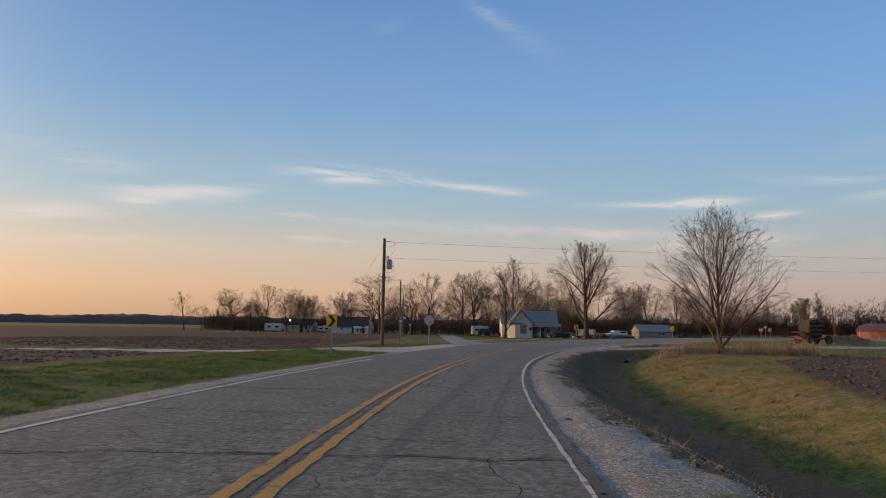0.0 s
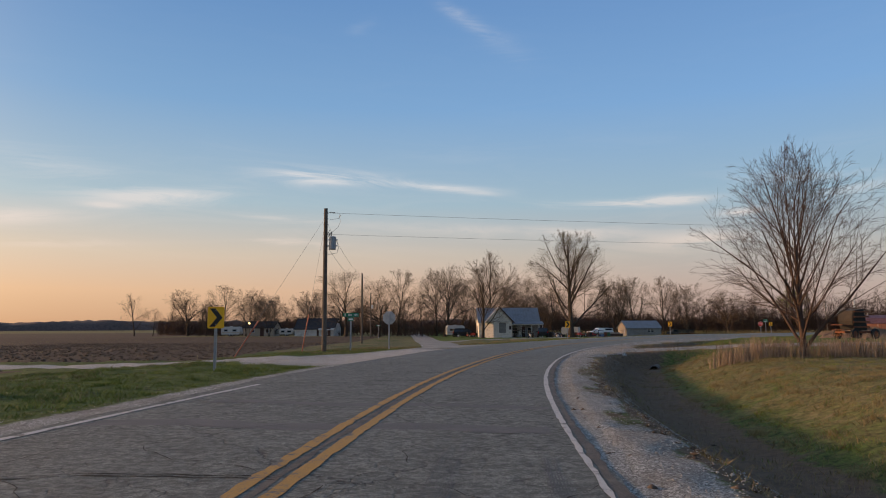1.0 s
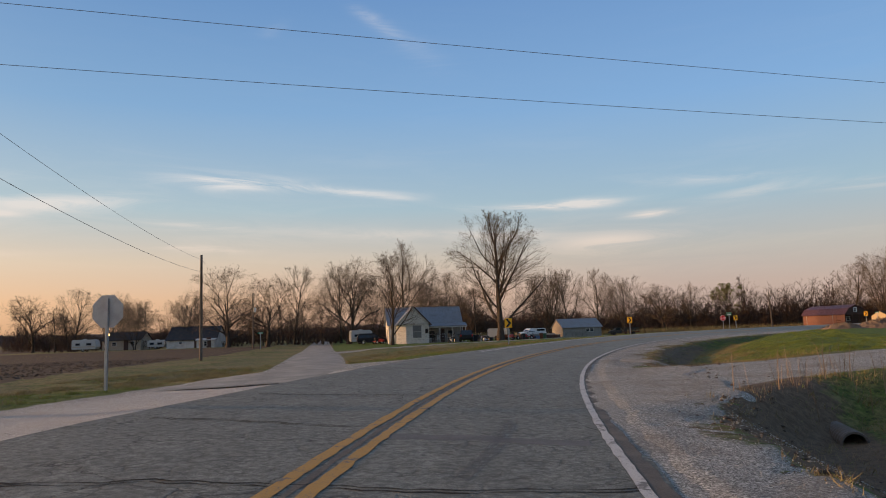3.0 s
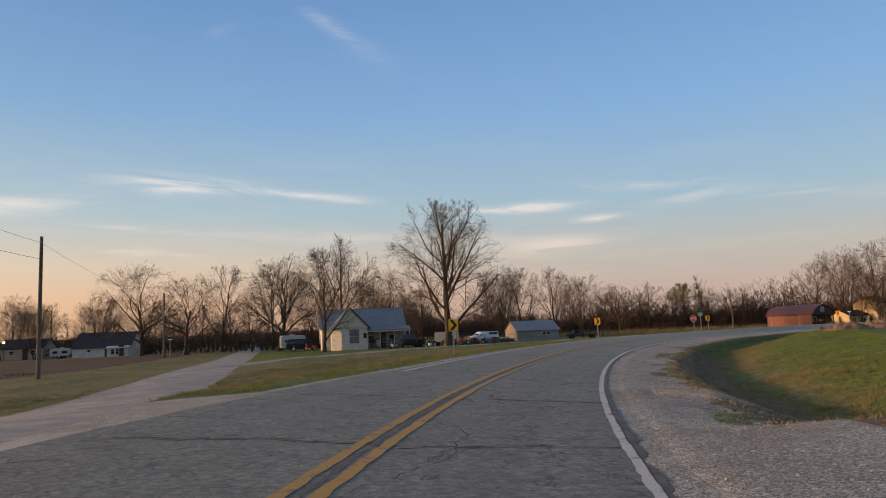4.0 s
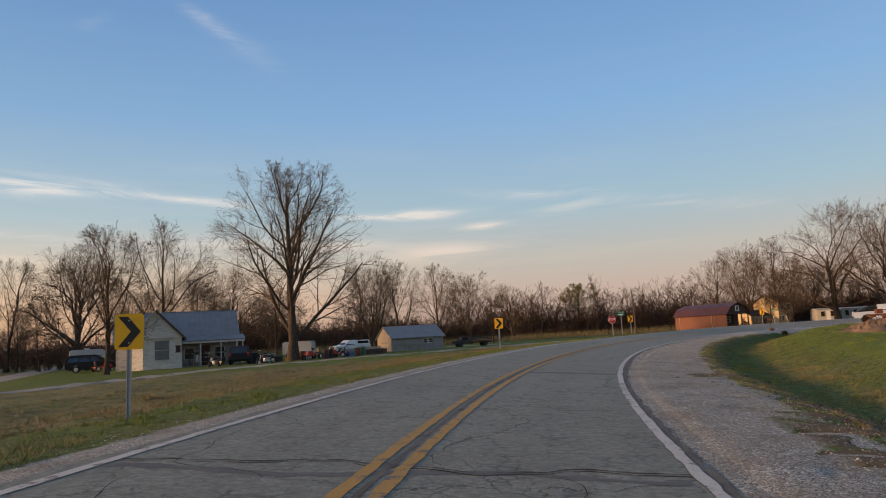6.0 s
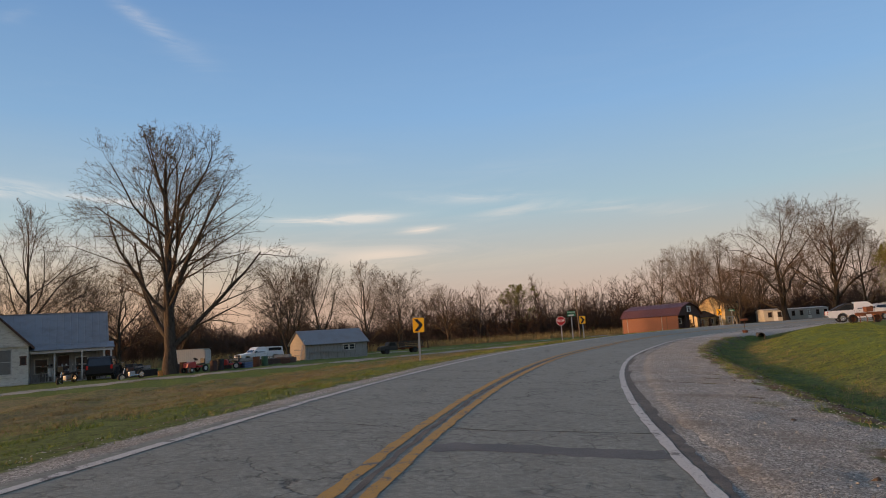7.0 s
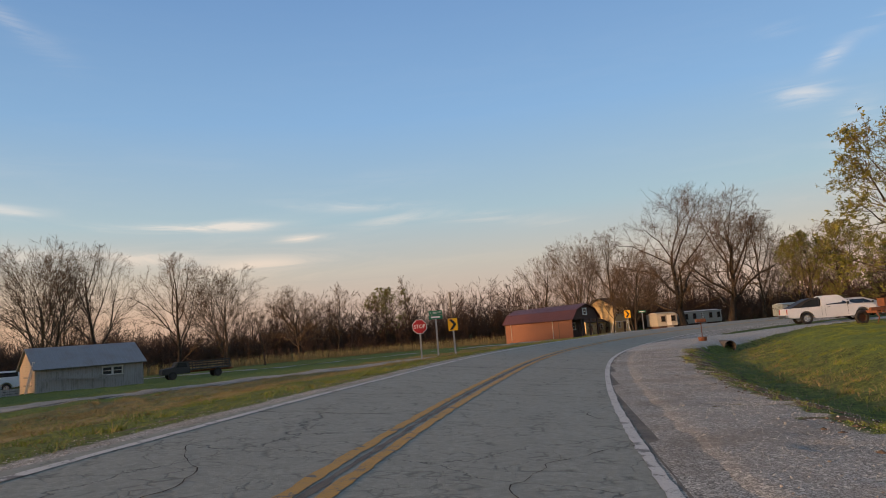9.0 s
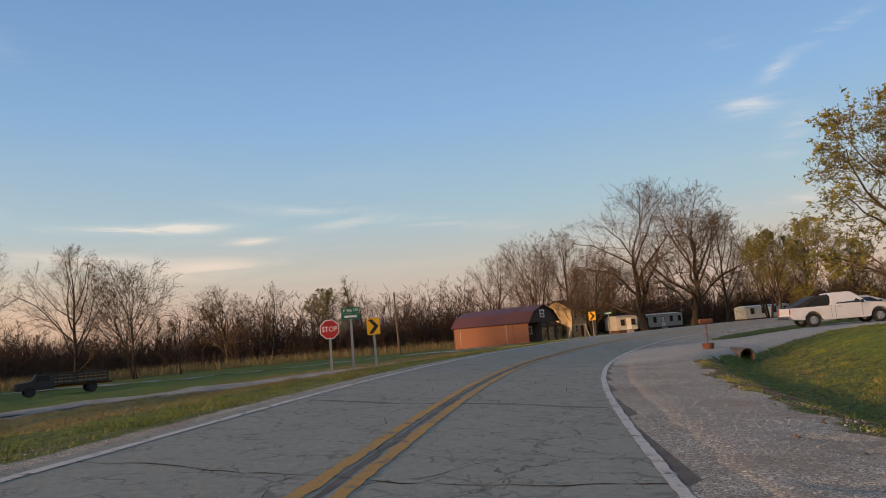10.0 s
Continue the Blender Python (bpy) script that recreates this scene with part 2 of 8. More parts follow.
def ground_z(x, y):
    x, y = np.atleast_1d(np.asarray(x, float)), np.atleast_1d(np.asarray(y, float))
    s, l = sl_of(x, y)
    w, g = left_w(s), right_gravel(s)
    b, c = bank(s), crest(s)
    # right side: shoulder, ditch, back slope
    edge_r = c - b * LANE
    r = l - LANE
    drive = np.minimum(near_line(GATE_DRIVE, x, y) - 2.6, near_line(TRUCK_DRIVE, x, y) - 2.0)
    fill = 1 - step01(drive / 1.6)
    far_r = np.interp(s, [0, 25, 45, 70, 110, 140, 160], [0.1, 0.15, 0.0, 0.25, 0.1, 0.0, -0.1])
    sh = edge_r - 0.05 * np.clip(r, 0, g)
    depth = np.interp(s, [-10, 0, 40, 60, 90, 125, 150], [0.75, 0.8, 0.8, 0.5, 0.45, 0.5, 0.45]) * (1 - fill)
    bed = edge_r - 0.05 * g - depth
    up_ = step01((r - g - 2.0) / 4.5)
    zr = np.where(r < g, sh, sh + (bed - sh) * step01((r - g) / 1.8))
    zr = zr + (far_r - zr) * np.where(r > g + 2.0, up_, 0) * np.where(fill > 0.5, 1, 1)
    zr = np.where(fill > 0, zr * (1 - fill) + fill * (edge_r + (far_r - edge_r) * step01((r - 1) / 10)), zr)
    # left side: shoulder, level verge, then the land falls to the houses
    edge_l = c + b * w
    q = -l - w
    house_side = step01((s - 42) / 30)
    low = -0.22 - 0.14 * house_side - (np.interp(x, [30, 46, 54], [0.46, 0.56, 0.74]) - 0.14 * house_side) * step01((q - 6 - 6 * house_side) / 30) * step01((y - 55) / 60)
    zl = edge_l - 0.02 * np.clip(q, 0, 2) + 0.05 * step01((q - 1.5) / 2) * (1 - house_side)
    zl = zl + (low - zl) * step01((q - 4.2 + 3.0 * house_side) / (7.5 + 0.5 * house_side))
    side = step01(1 - (near_line(SIDE_ROAD, x, y) - 3) / 3)
    zl = zl - 0.1 * side * step01(q / 4)
    on = c - b * l - 0.14
    z = np.where(r > 0, zr, np.where(q > 0, zl, on))
    z = np.where((r > -0.45) & (r <= 0), edge_r - 0.0 + b * (-r) - 0.03, z)
    z = np.where((q > -0.45) & (q <= 0), edge_l - b * (-q) - 0.03, z)
    off = np.maximum(r, q)
    soft = step01((off - 1.2) / 3)
    bump = 0.05 * np.sin(x * 1.1 + 1.7 * np.sin(y * 0.63)) * np.sin(y * 0.9 + 1.3 * np.sin(x * 0.41)) + 0.04 * np.sin(x * 2.7 + y * 1.9) * np.sin(y * 2.3 - x * 1.2)
    far = np.maximum(np.hypot(x - 40, y - 90) - 260, 0)
    return z + bump * soft * (1 - side * 0.8) * (1 - 0.8 * fill) - far * 0.0012


def gz(x, y):
    return float(ground_z([x], [y])[0])


# ---- mesh helpers ----
def part(name, bm, material, parent=None, label=""):
    me = bpy.data.meshes.new(name)
    if isinstance(bm, tuple) and isinstance(bm[2], np.ndarray):
        v, _, f = bm
        me.vertices.add(len(v)), me.loops.add(f.size), me.polygons.add(len(f))
        me.vertices.foreach_set("co", np.ascontiguousarray(v, dtype=np.float32).ravel())
        me.loops.foreach_set("vertex_index", f.ravel().astype(np.int32))
        me.polygons.foreach_set("loop_start", np.arange(len(f), dtype=np.int32) * f.shape[1])
        me.update(calc_edges=True)
    elif isinstance(bm, tuple):
        me.from_pydata(*bm)
    else:
        bm.to_mesh(me)
        bm.free()
    for m in (material if isinstance(material, (list, tuple)) else [material]):
        me.materials.append(m)
    ob = new(name, me)
    if parent is not None:
        ob.parent = parent
    if label:
        ob["label"] = label
    return ob


def thing(name, m, label, category, group="", kind=""):
    ob = new(name)
    ob.empty_display_size = 0.2
    ob.matrix_basis = m
    return tagged(ob, label, category, group, kind)


def box(bm, cx, cy, cz, sx, sy, sz, bevel=0.0, m=None):
    r = bmesh.ops.create_cube(bm, size=1.0, matrix=Matrix.Translation((cx, cy, cz)) @ Matrix.Diagonal((sx, sy, sz, 1)))
    vs = r["verts"]
    if bevel:
        es = list({e for v in vs for e in v.link_edges})
        out = bmesh.ops.bevel(bm, geom=es, offset=bevel, segments=2, affect="EDGES", profile=0.6)
        vs = list({v for f in out["faces"] for v in f.verts} | {v for v in vs if v.is_valid})
    if m is not None:
        bmesh.ops.transform(bm, matrix=m, verts=vs)
    return vs


def cyl(bm, p0, p1, r0, r1=None, n=12, caps=True):
    p0, p1 = Vector(p0), Vector(p1)
    d = p1 - p0
    m = Matrix.Translation((p0 + p1) / 2) @ d.to_track_quat("Z", "Y").to_matrix().to_4x4()
    return bmesh.ops.create_cone(bm, cap_ends=caps, segments=n, radius1=r0, radius2=r0 if r1 is None else r1, depth=d.length, matrix=m)["verts"]


def prism(bm, outline, depth, m=Matrix.Identity(4), bevel=0.0):
    """An outline in x, z pushed along y by +-depth/2."""
    a = [bm.verts.new((x, -depth / 2, z)) for x, z in outline]
    f = bm.faces.new(a)
    ex = bmesh.ops.extrude_face_region(bm, geom=[f])
    nv = [g for g in ex["geom"] if isinstance(g, bmesh.types.BMVert)]
    bmesh.ops.translate(bm, vec=(0, depth, 0), verts=nv)
    vs = a + nv
    fs = list({f for v in vs for f in v.link_faces})
    bmesh.ops.recalc_face_normals(bm, faces=fs)
    if bevel:
        es = list({e for v in vs for e in v.link_edges})
        out = bmesh.ops.bevel(bm, geom=es, offset=bevel, segments=2, affect="EDGES")
        vs = list({v for f in out["faces"] for v in f.verts} | {v for v in vs if v.is_valid})
    bmesh.ops.transform(bm, matrix=m, verts=vs)
    return vs


def smooth(ob, on=True):
    ob.data.polygons.foreach_set("use_smooth", [on] * len(ob.data.polygons))
    return ob


def ribbon(s_from, s_to, offs, step=1.0, lift=0.0, wob=0.0, seed=0, below=None):
    """A strip of the highway between two or more offsets, following its bank."""
    n = int(round((s_to - s_from) / step)) + 1
    ss = np.linspace(s_from, s_to, n)
    rng = np.random.RandomState(seed)
    cols = []
    for k, o in enumerate(offs):
        ov = o(ss) if callable(o) else np.full(n, float(o))
        if wob and k in (0, len(offs) - 1):
            ov = ov + rng.uniform(-wob, wob, n)
        x, y = xy_of(ss, ov)
        z = crest(ss) - bank(ss) * ov + lift
        cols.append(np.stack([x, y, z], 1))
    v = np.stack(cols, 1).reshape(-1, 3)
    m = len(offs)
    f = [(i * m + k, i * m + k + 1, (i + 1) * m + k + 1, (i + 1) * m + k) for i in range(n - 1) for k in range(m - 1)]
    return v.tolist(), [], f

# ---- materials ----
def world_pos(nt):
    return nt.nodes.new("ShaderNodeNewGeometry").outputs["Position"]


def bump_to(nt, bsdf, height, strength=0.4, dist=0.02):
    b = nd(nt, "ShaderNodeBump", Strength=strength, Distance=dist)
    nt.links.new(height, b.inputs["Height"])
    nt.links.new(b.outputs[0], bsdf.inputs["Normal"])


def plain(name, col, rough=0.6, metal=0.0, var=0.25, scale=6.0, bump=0.15, dirt=(0.12, 0.09, 0.06), dirt_amt=0.25, spec=0.4, bdist=0.01):
    """Paint, metal or board with grain, grime at two scales and a fine relief."""
    m, nt, b = mat_nodes(name)
    co = nt.nodes.new("ShaderNodeTexCoord").outputs["Object"]
    big, fine = noise_n(nt, co, scale * 0.22, 4), noise_n(nt, co, scale * 4, 5, 0.65)
    c = mixc(nt, ramp(nt, fine, [(0.3, (0, 0, 0)), (0.7, (1, 1, 1))]), tuple(v * (1 - var) for v in col), tuple(min(1, v * (1 + var * 0.5)) for v in col))
    c = mixc(nt, mathn(nt, "MULTIPLY", ramp(nt, big, [(0.42, (0, 0, 0)), (0.68, (1, 1, 1))]), dirt_amt), c, dirt)
    nt.links.new(c, b.inputs["Base Color"])
    b.inputs["Metallic"].default_value = metal
    b.inputs["Specular IOR Level"].default_value = spec
    nt.links.new(mathn(nt, "ADD", mathn(nt, "MULTIPLY", big, 0.2), rough - 0.1), b.inputs["Roughness"])
    if bump:
        bump_to(nt, b, fine, bump, bdist)
    return m


def make_asphalt():
    m, nt, b = mat_nodes("asphalt")
    p = world_pos(nt)
    uv = nt.nodes.new("ShaderNodeUVMap").outputs[0]     # u along the lane, v across, in metres
    grain = noise_n(nt, p, 75, 4, 0.75)
    pebble = nd(nt, "ShaderNodeTexVoronoi", Scale=85.0)
    nt.links.new(p, pebble.inputs["Vector"])
    tone = nt.nodes.new("ShaderNodeSeparateColor")
    nt.links.new(pebble.outputs["Color"], tone.inputs[0])
    mid = noise_n(nt, p, 1.3, 6, 0.68)
    big = noise_n(nt, p, 0.22, 4)
    mott = noise_n(nt, p, 11, 6, 0.75)
    speck = noise_n(nt, p, 33, 5, 0.8)
    c = ramp(nt, grain, [(0.30, (0.070, 0.069, 0.062)), (0.50, (0.180, 0.177, 0.158)), (0.72, (0.335, 0.328, 0.292))])
    c = mixc(nt, ramp(nt, speck, [(0.36, (0.8, 0.8, 0.8)), (0.47, (0, 0, 0))]), c, (0.048, 0.046, 0.041))
    c = mixc(nt, ramp(nt, speck, [(0.55, (0, 0, 0)), (0.66, (0.75, 0.75, 0.75))]), c, (0.37, 0.36, 0.318))
    c = mixc(nt, ramp(nt, tone.outputs[0], [(0.55, (0, 0, 0)), (1.0, (0.75, 0.75, 0.75))]), c, (0.33, 0.325, 0.295))
    c = mixc(nt, ramp(nt, tone.outputs[1], [(0.70, (0, 0, 0)), (1.0, (0.8, 0.8, 0.8))]), c, (0.055, 0.052, 0.047))
    c = mixc(nt, ramp(nt, mid, [(0.38, (0, 0, 0)), (0.66, (0.6, 0.6, 0.6))]), c, (0.098, 0.099, 0.091))
    c = mixc(nt, ramp(nt, big, [(0.4, (0, 0, 0)), (0.65, (0.5, 0.5, 0.5))]), c, (0.205, 0.204, 0.186))
    c = mixc(nt, ramp(nt, mott, [(0.46, (0, 0, 0)), (0.58, (0.72, 0.72, 0.72))]), c, (0.062, 0.060, 0.053))
    c = mixc(nt, ramp(nt, mott, [(0.32, (0.65, 0.65, 0.65)), (0.44, (0, 0, 0))]), c, (0.33, 0.325, 0.295))
    # wheel tracks, polished a little lighter, with an oily band between them; base colour mixed paler further along
    sp = nt.nodes.new("ShaderNodeSeparateXYZ")
    nt.links.new(uv, sp.inputs[0])
    band = mathn(nt, "MULTIPLY", mathn(nt, "COSINE", mathn(nt, "MULTIPLY", sp.outputs[1], 4.8)), 0.5)
    c = mixc(nt, mathn(nt, "MULTIPLY", mathn(nt, "ADD", band, 0.5), 0.20), c, (0.088, 0.084, 0.075))
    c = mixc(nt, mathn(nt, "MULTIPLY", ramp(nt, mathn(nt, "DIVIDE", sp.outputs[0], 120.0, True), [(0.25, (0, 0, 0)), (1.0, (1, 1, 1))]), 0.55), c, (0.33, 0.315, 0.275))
    # cracks: a warped cell net, with wide and fine meshes
    def cracks(scale, width, thr, seed):
        w = nd(nt, "ShaderNodeMapping")
        w.inputs["Location"].default_value = (seed, seed * 1.7, 0)
        nt.links.new(uv, w.inputs["Vector"])
        warp = nd(nt, "ShaderNodeTexNoise", Scale=scale * 2.2, Detail=5.0, Roughness=0.65)
        nt.links.new(w.outputs[0], warp.inputs["Vector"])
        add = nt.nodes.new("ShaderNodeVectorMath")
        add.operation = "MULTIPLY_ADD"
        nt.links.new(warp.outputs["Color"], add.inputs[0])
        add.inputs[1].default_value = (0.55 / scale, 0.55 / scale, 0)
        nt.links.new(w.outputs[0], add.inputs[2])
        v = nd(nt, "ShaderNodeTexVoronoi", Scale=scale)
        v.feature = "DISTANCE_TO_EDGE"
        nt.links.new(add.outputs[0], v.inputs["Vector"])
        line = ramp(nt, v.outputs["Distance"], [(0.0, (1, 1, 1)), (width, (0, 0, 0))])
        gate = ramp(nt, noise_n(nt, w.outputs[0], scale * 0.5, 3), [(thr, (0, 0, 0)), (thr + 0.1, (1, 1, 1))])
        return mathn(nt, "MULTIPLY", line, gate)
    k1 = cracks(0.32, 0.0055, 0.42, 3.0)
    k2 = cracks(1.9, 0.020, 0.48, 7.7)
    k3 = cracks(4.2, 0.085, 0.49, 11.3)
    k = mathn(nt, "MAXIMUM", mathn(nt, "MAXIMUM", k1, mathn(nt, "MULTIPLY", k2, 0.6)), mathn(nt, "MULTIPLY", k3, 0.6))
    c = mixc(nt, mathn(nt, "MULTIPLY", k, 0.85), c, (0.022, 0.021, 0.020))
    c = mixc(nt, 1.0, c, (0.93, 1.0, 0.95), "MULTIPLY")
    nt.links.new(c, b.inputs["Base Color"])
    b.inputs["Roughness"].default_value = 0.82
    b.inputs["Specular IOR Level"].default_value = 0.35
    h = mathn(nt, "SUBTRACT", mathn(nt, "ADD", mathn(nt, "MULTIPLY", grain, 0.5), mathn(nt, "MULTIPLY", pebble.outputs["Distance"], 0.5)), mathn(nt, "MULTIPLY", k, 1.6))
    bump_to(nt, b, h, 0.55, 0.007)
    return m


def make_line_paint(name, col, under, wear):
    m, nt, b = mat_nodes(name)
    p = world_pos(nt)
    grain, mid = noise_n(nt, p, 60, 4, 0.7), noise_n(nt, p, 4.0, 6, 0.72)
    c = mixc(nt, ramp(nt, grain, [(0.3, (0, 0, 0)), (0.7, (1, 1, 1))]), tuple(v * 0.72 for v in col), col)
    chip = nd(nt, "ShaderNodeTexVoronoi", Scale=9.0)
    chip.feature = "DISTANCE_TO_EDGE"
    nt.links.new(p, chip.inputs["Vector"])
    fine = noise_n(nt, p, 26, 5, 0.7)
    worn = mathn(nt, "MAXIMUM", ramp(nt, mid, [(wear, (0, 0, 0)), (wear + 0.05, (1, 1, 1))]), ramp(nt, fine, [(0.60, (0, 0, 0)), (0.66, (0.85, 0.85, 0.85))]))
    worn = mathn(nt, "MAXIMUM", worn, mathn(nt, "MULTIPLY", ramp(nt, chip.outputs["Distance"], [(0.0, (1, 1, 1)), (0.03, (0, 0, 0))]), ramp(nt, mid, [(0.46, (0, 0, 0)), (0.54, (1, 1, 1))])))
    c = mixc(nt, worn, c, under)
    nt.links.new(c, b.inputs["Base Color"])
    b.inputs["Roughness"].default_value = 0.75
    bump_to(nt, b, grain, 0.4, 0.01)
    return m


def gravel_nodes(nt, p, tone=(1, 1, 1)):
    t = tone

    def chips(scale, warp):
        w = nt.nodes.new("ShaderNodeVectorMath")
        w.operation = "MULTIPLY_ADD"
        nz = nd(nt, "ShaderNodeTexNoise", Scale=scale * 0.8, Detail=2.0)
        nt.links.new(p, nz.inputs["Vector"])
        nt.links.new(nz.outputs["Color"], w.inputs[0])
        w.inputs[1].default_value = (warp / scale,) * 3
        nt.links.new(p, w.inputs[2])
        v = nd(nt, "ShaderNodeTexVoronoi", Scale=scale)
        nt.links.new(w.outputs[0], v.inputs["Vector"])
        sc_ = nt.nodes.new("ShaderNodeSeparateColor")
        nt.links.new(v.outputs["Color"], sc_.inputs[0])
        return v.outputs["Distance"], sc_

    d1, c1 = chips(78.0, 1.2)
    d2, c2 = chips(27.0, 1.4)
    fine, big = noise_n(nt, p, 130, 3, 0.7), noise_n(nt, p, 0.7, 6, 0.65)
    c = ramp(nt, c1.outputs[0], [(0.0, (0.075 * t[0], 0.076 * t[1], 0.069 * t[2])), (0.5, (0.225 * t[0], 0.232 * t[1], 0.214 * t[2])), (1.0, (0.54 * t[0], 0.555 * t[1], 0.515 * t[2]))])
    stone = mathn(nt, "MULTIPLY", ramp(nt, c2.outputs[1], [(0.66, (0, 0, 0)), (0.70, (1, 1, 1))]), ramp(nt, d2, [(0.42, (1, 1, 1)), (0.60, (0, 0, 0))]))
    c = mixc(nt, stone, c, ramp(nt, c2.outputs[0], [(0.0, (0.20, 0.20, 0.185)), (1.0, (0.62, 0.62, 0.575))]))
    c = mixc(nt, ramp(nt, fine, [(0.34, (0.55, 0.55, 0.55)), (0.5, (0, 0, 0))]), c, (0.08, 0.074, 0.064))
    c = mixc(nt, ramp(nt, big, [(0.46, (0, 0, 0)), (0.66, (0.65, 0.65, 0.65))]), c, (0.165, 0.145, 0.118))
    pale = nt.nodes.new("ShaderNodeAttribute")
    pale.attribute_name = "pale"
    c = mixc(nt, mathn(nt, "MULTIPLY", pale.outputs["Fac"], 0.5), c, mixc(nt, fine, (0.27, 0.258, 0.228), (0.74, 0.705, 0.64)))
    h = mathn(nt, "ADD", mathn(nt, "MULTIPLY", fine, 0.25), mathn(nt, "MULTIPLY", stone, 0.8))
    h = mathn(nt, "SUBTRACT", h, mathn(nt, "MULTIPLY", d1, 0.5))
    return c, h


def make_ground():
    m, nt, b = mat_nodes("ground_cover")
    p = world_pos(nt)

    def mask(name, amp=0.5, sc=1.3):
        a = nt.nodes.new("ShaderNodeAttribute")
        a.attribute_name = name
        n = mathn(nt, "ADD", mathn(nt, "MULTIPLY", noise_n(nt, p, sc, 5, 0.65), 0.7), mathn(nt, "MULTIPLY", noise_n(nt, p, sc * 5, 4, 0.65), 0.3))
        v = mathn(nt, "ADD", a.outputs["Fac"], mathn(nt, "MULTIPLY", mathn(nt, "SUBTRACT", n, 0.5), amp * 2))
        return ramp(nt, v, [(0.44, (0, 0, 0)), (0.56, (1, 1, 1))])

    fine, mid, big = noise_n(nt, p, 22, 5, 0.7), noise_n(nt, p, 2.2, 5, 0.65), noise_n(nt, p, 0.16, 4, 0.6)
    clump = noise_n(nt, p, 7, 5, 0.7)
    tall = ramp(nt, clump, [(0.36, (0, 0, 0)), (0.64, (1, 1, 1))])
    green = mixc(nt, tall, mixc(nt, fine, (0.012, 0.020, 0.006), (0.045, 0.062, 0.017)), mixc(nt, fine, (0.060, 0.095, 0.020), (0.17, 0.21, 0.05)))
    dry = mixc(nt, tall, mixc(nt, fine, (0.07, 0.055, 0.028), (0.15, 0.12, 0.06)), mixc(nt, fine, (0.16, 0.13, 0.06), (0.31, 0.25, 0.125)))
    dry_a = nt.nodes.new("ShaderNodeAttribute")
    dry_a.attribute_name = "dry"
    d = mathn(nt, "ADD", dry_a.outputs["Fac"], mathn(nt, "SUBTRACT", mathn(nt, "ADD", mathn(nt, "MULTIPLY", mid, 0.9), mathn(nt, "MULTIPLY", big, 0.7)), 0.8))
    c = mixc(nt, ramp(nt, d, [(0.35, (0, 0, 0)), (0.75, (1, 1, 1))]), green, dry)
    lawn = mixc(nt, tall, mixc(nt, fine, (0.022, 0.042, 0.009), (0.070, 0.105, 0.022)), mixc(nt, fine, (0.065, 0.105, 0.018), (0.165, 0.215, 0.040)))
    c = mixc(nt, mask("lawn", 0.35), c, lawn)
    clod = nd(nt, "ShaderNodeTexVoronoi", Scale=3.2)
    nt.links.new(p, clod.inputs["Vector"])
    stalk = ramp(nt, noise_n(nt, p, 14, 4, 0.75), [(0.60, (0, 0, 0)), (0.68, (1, 1, 1))])
    soil = mixc(nt, mid, (0.042, 0.030, 0.020), (0.118, 0.084, 0.055))
    soil = mixc(nt, mathn(nt, "MULTIPLY", stalk, 0.6), soil, (0.27, 0.20, 0.14))
    soil_m = mask("soil", 0.25)
    c = mixc(nt, soil_m, c, soil)
    mud = mixc(nt, tall, mixc(nt, fine, (0.050, 0.036, 0.024), (0.13, 0.094, 0.062)), mixc(nt, fine, (0.09, 0.064, 0.042), (0.21, 0.155, 0.10)))
    c = mixc(nt, mask("mud", 0.45, 2.0), c, mud)
    gc, gh = gravel_nodes(nt, p)
    gm = mask("gravel", 0.32, 1.6)
    c = mixc(nt, gm, c, gc)
    nt.links.new(c, b.inputs["Base Color"])
    b.inputs["Roughness"].default_value = 0.95
    b.inputs["Specular IOR Level"].default_value = 0.15
    h = mathn(nt, "ADD", mathn(nt, "MULTIPLY", fine, 0.6), mathn(nt, "MULTIPLY", mid, 1.2))
    h = mathn(nt, "ADD", h, mathn(nt, "MULTIPLY", mathn(nt, "MULTIPLY", soil_m, clod.outputs["Distance"]), 2.0))
    hm = nt.nodes.new("ShaderNodeMix")
    nt.links.new(gm, hm.inputs[0]), nt.links.new(h, hm.inputs[2]), nt.links.new(gh, hm.inputs[3])
    bump_to(nt, b, hm.outputs[0], 0.7, 0.014)
    return m


def make_blade(name, lo, hi, rough=0.7):
    m, nt, b = mat_nodes(name)
    g = nt.nodes.new("ShaderNodeNewGeometry")
    c = ramp(nt, g.outputs["Random Per Island"], [(0.0, lo), (1.0, hi)])
    c = mixc(nt, 0.30, c, mixc(nt, noise_n(nt, g.outputs["Position"], 0.35, 3), lo, hi))
    patch = ramp(nt, noise_n(nt, g.outputs["Position"], 1.7, 5, 0.65), [(0.36, tuple(v * 0.55 for v in lo)), (0.52, tuple((a + b_) / 2 for a, b_ in zip(lo, hi))), (0.66, tuple(v * 1.1 for v in hi))])
    c = mixc(nt, 0.45, c, patch)
    nt.links.new(c, b.inputs["Base Color"])
    b.inputs["Roughness"].default_value = rough
    b.inputs["Specular IOR Level"].default_value = 0.2
    return m


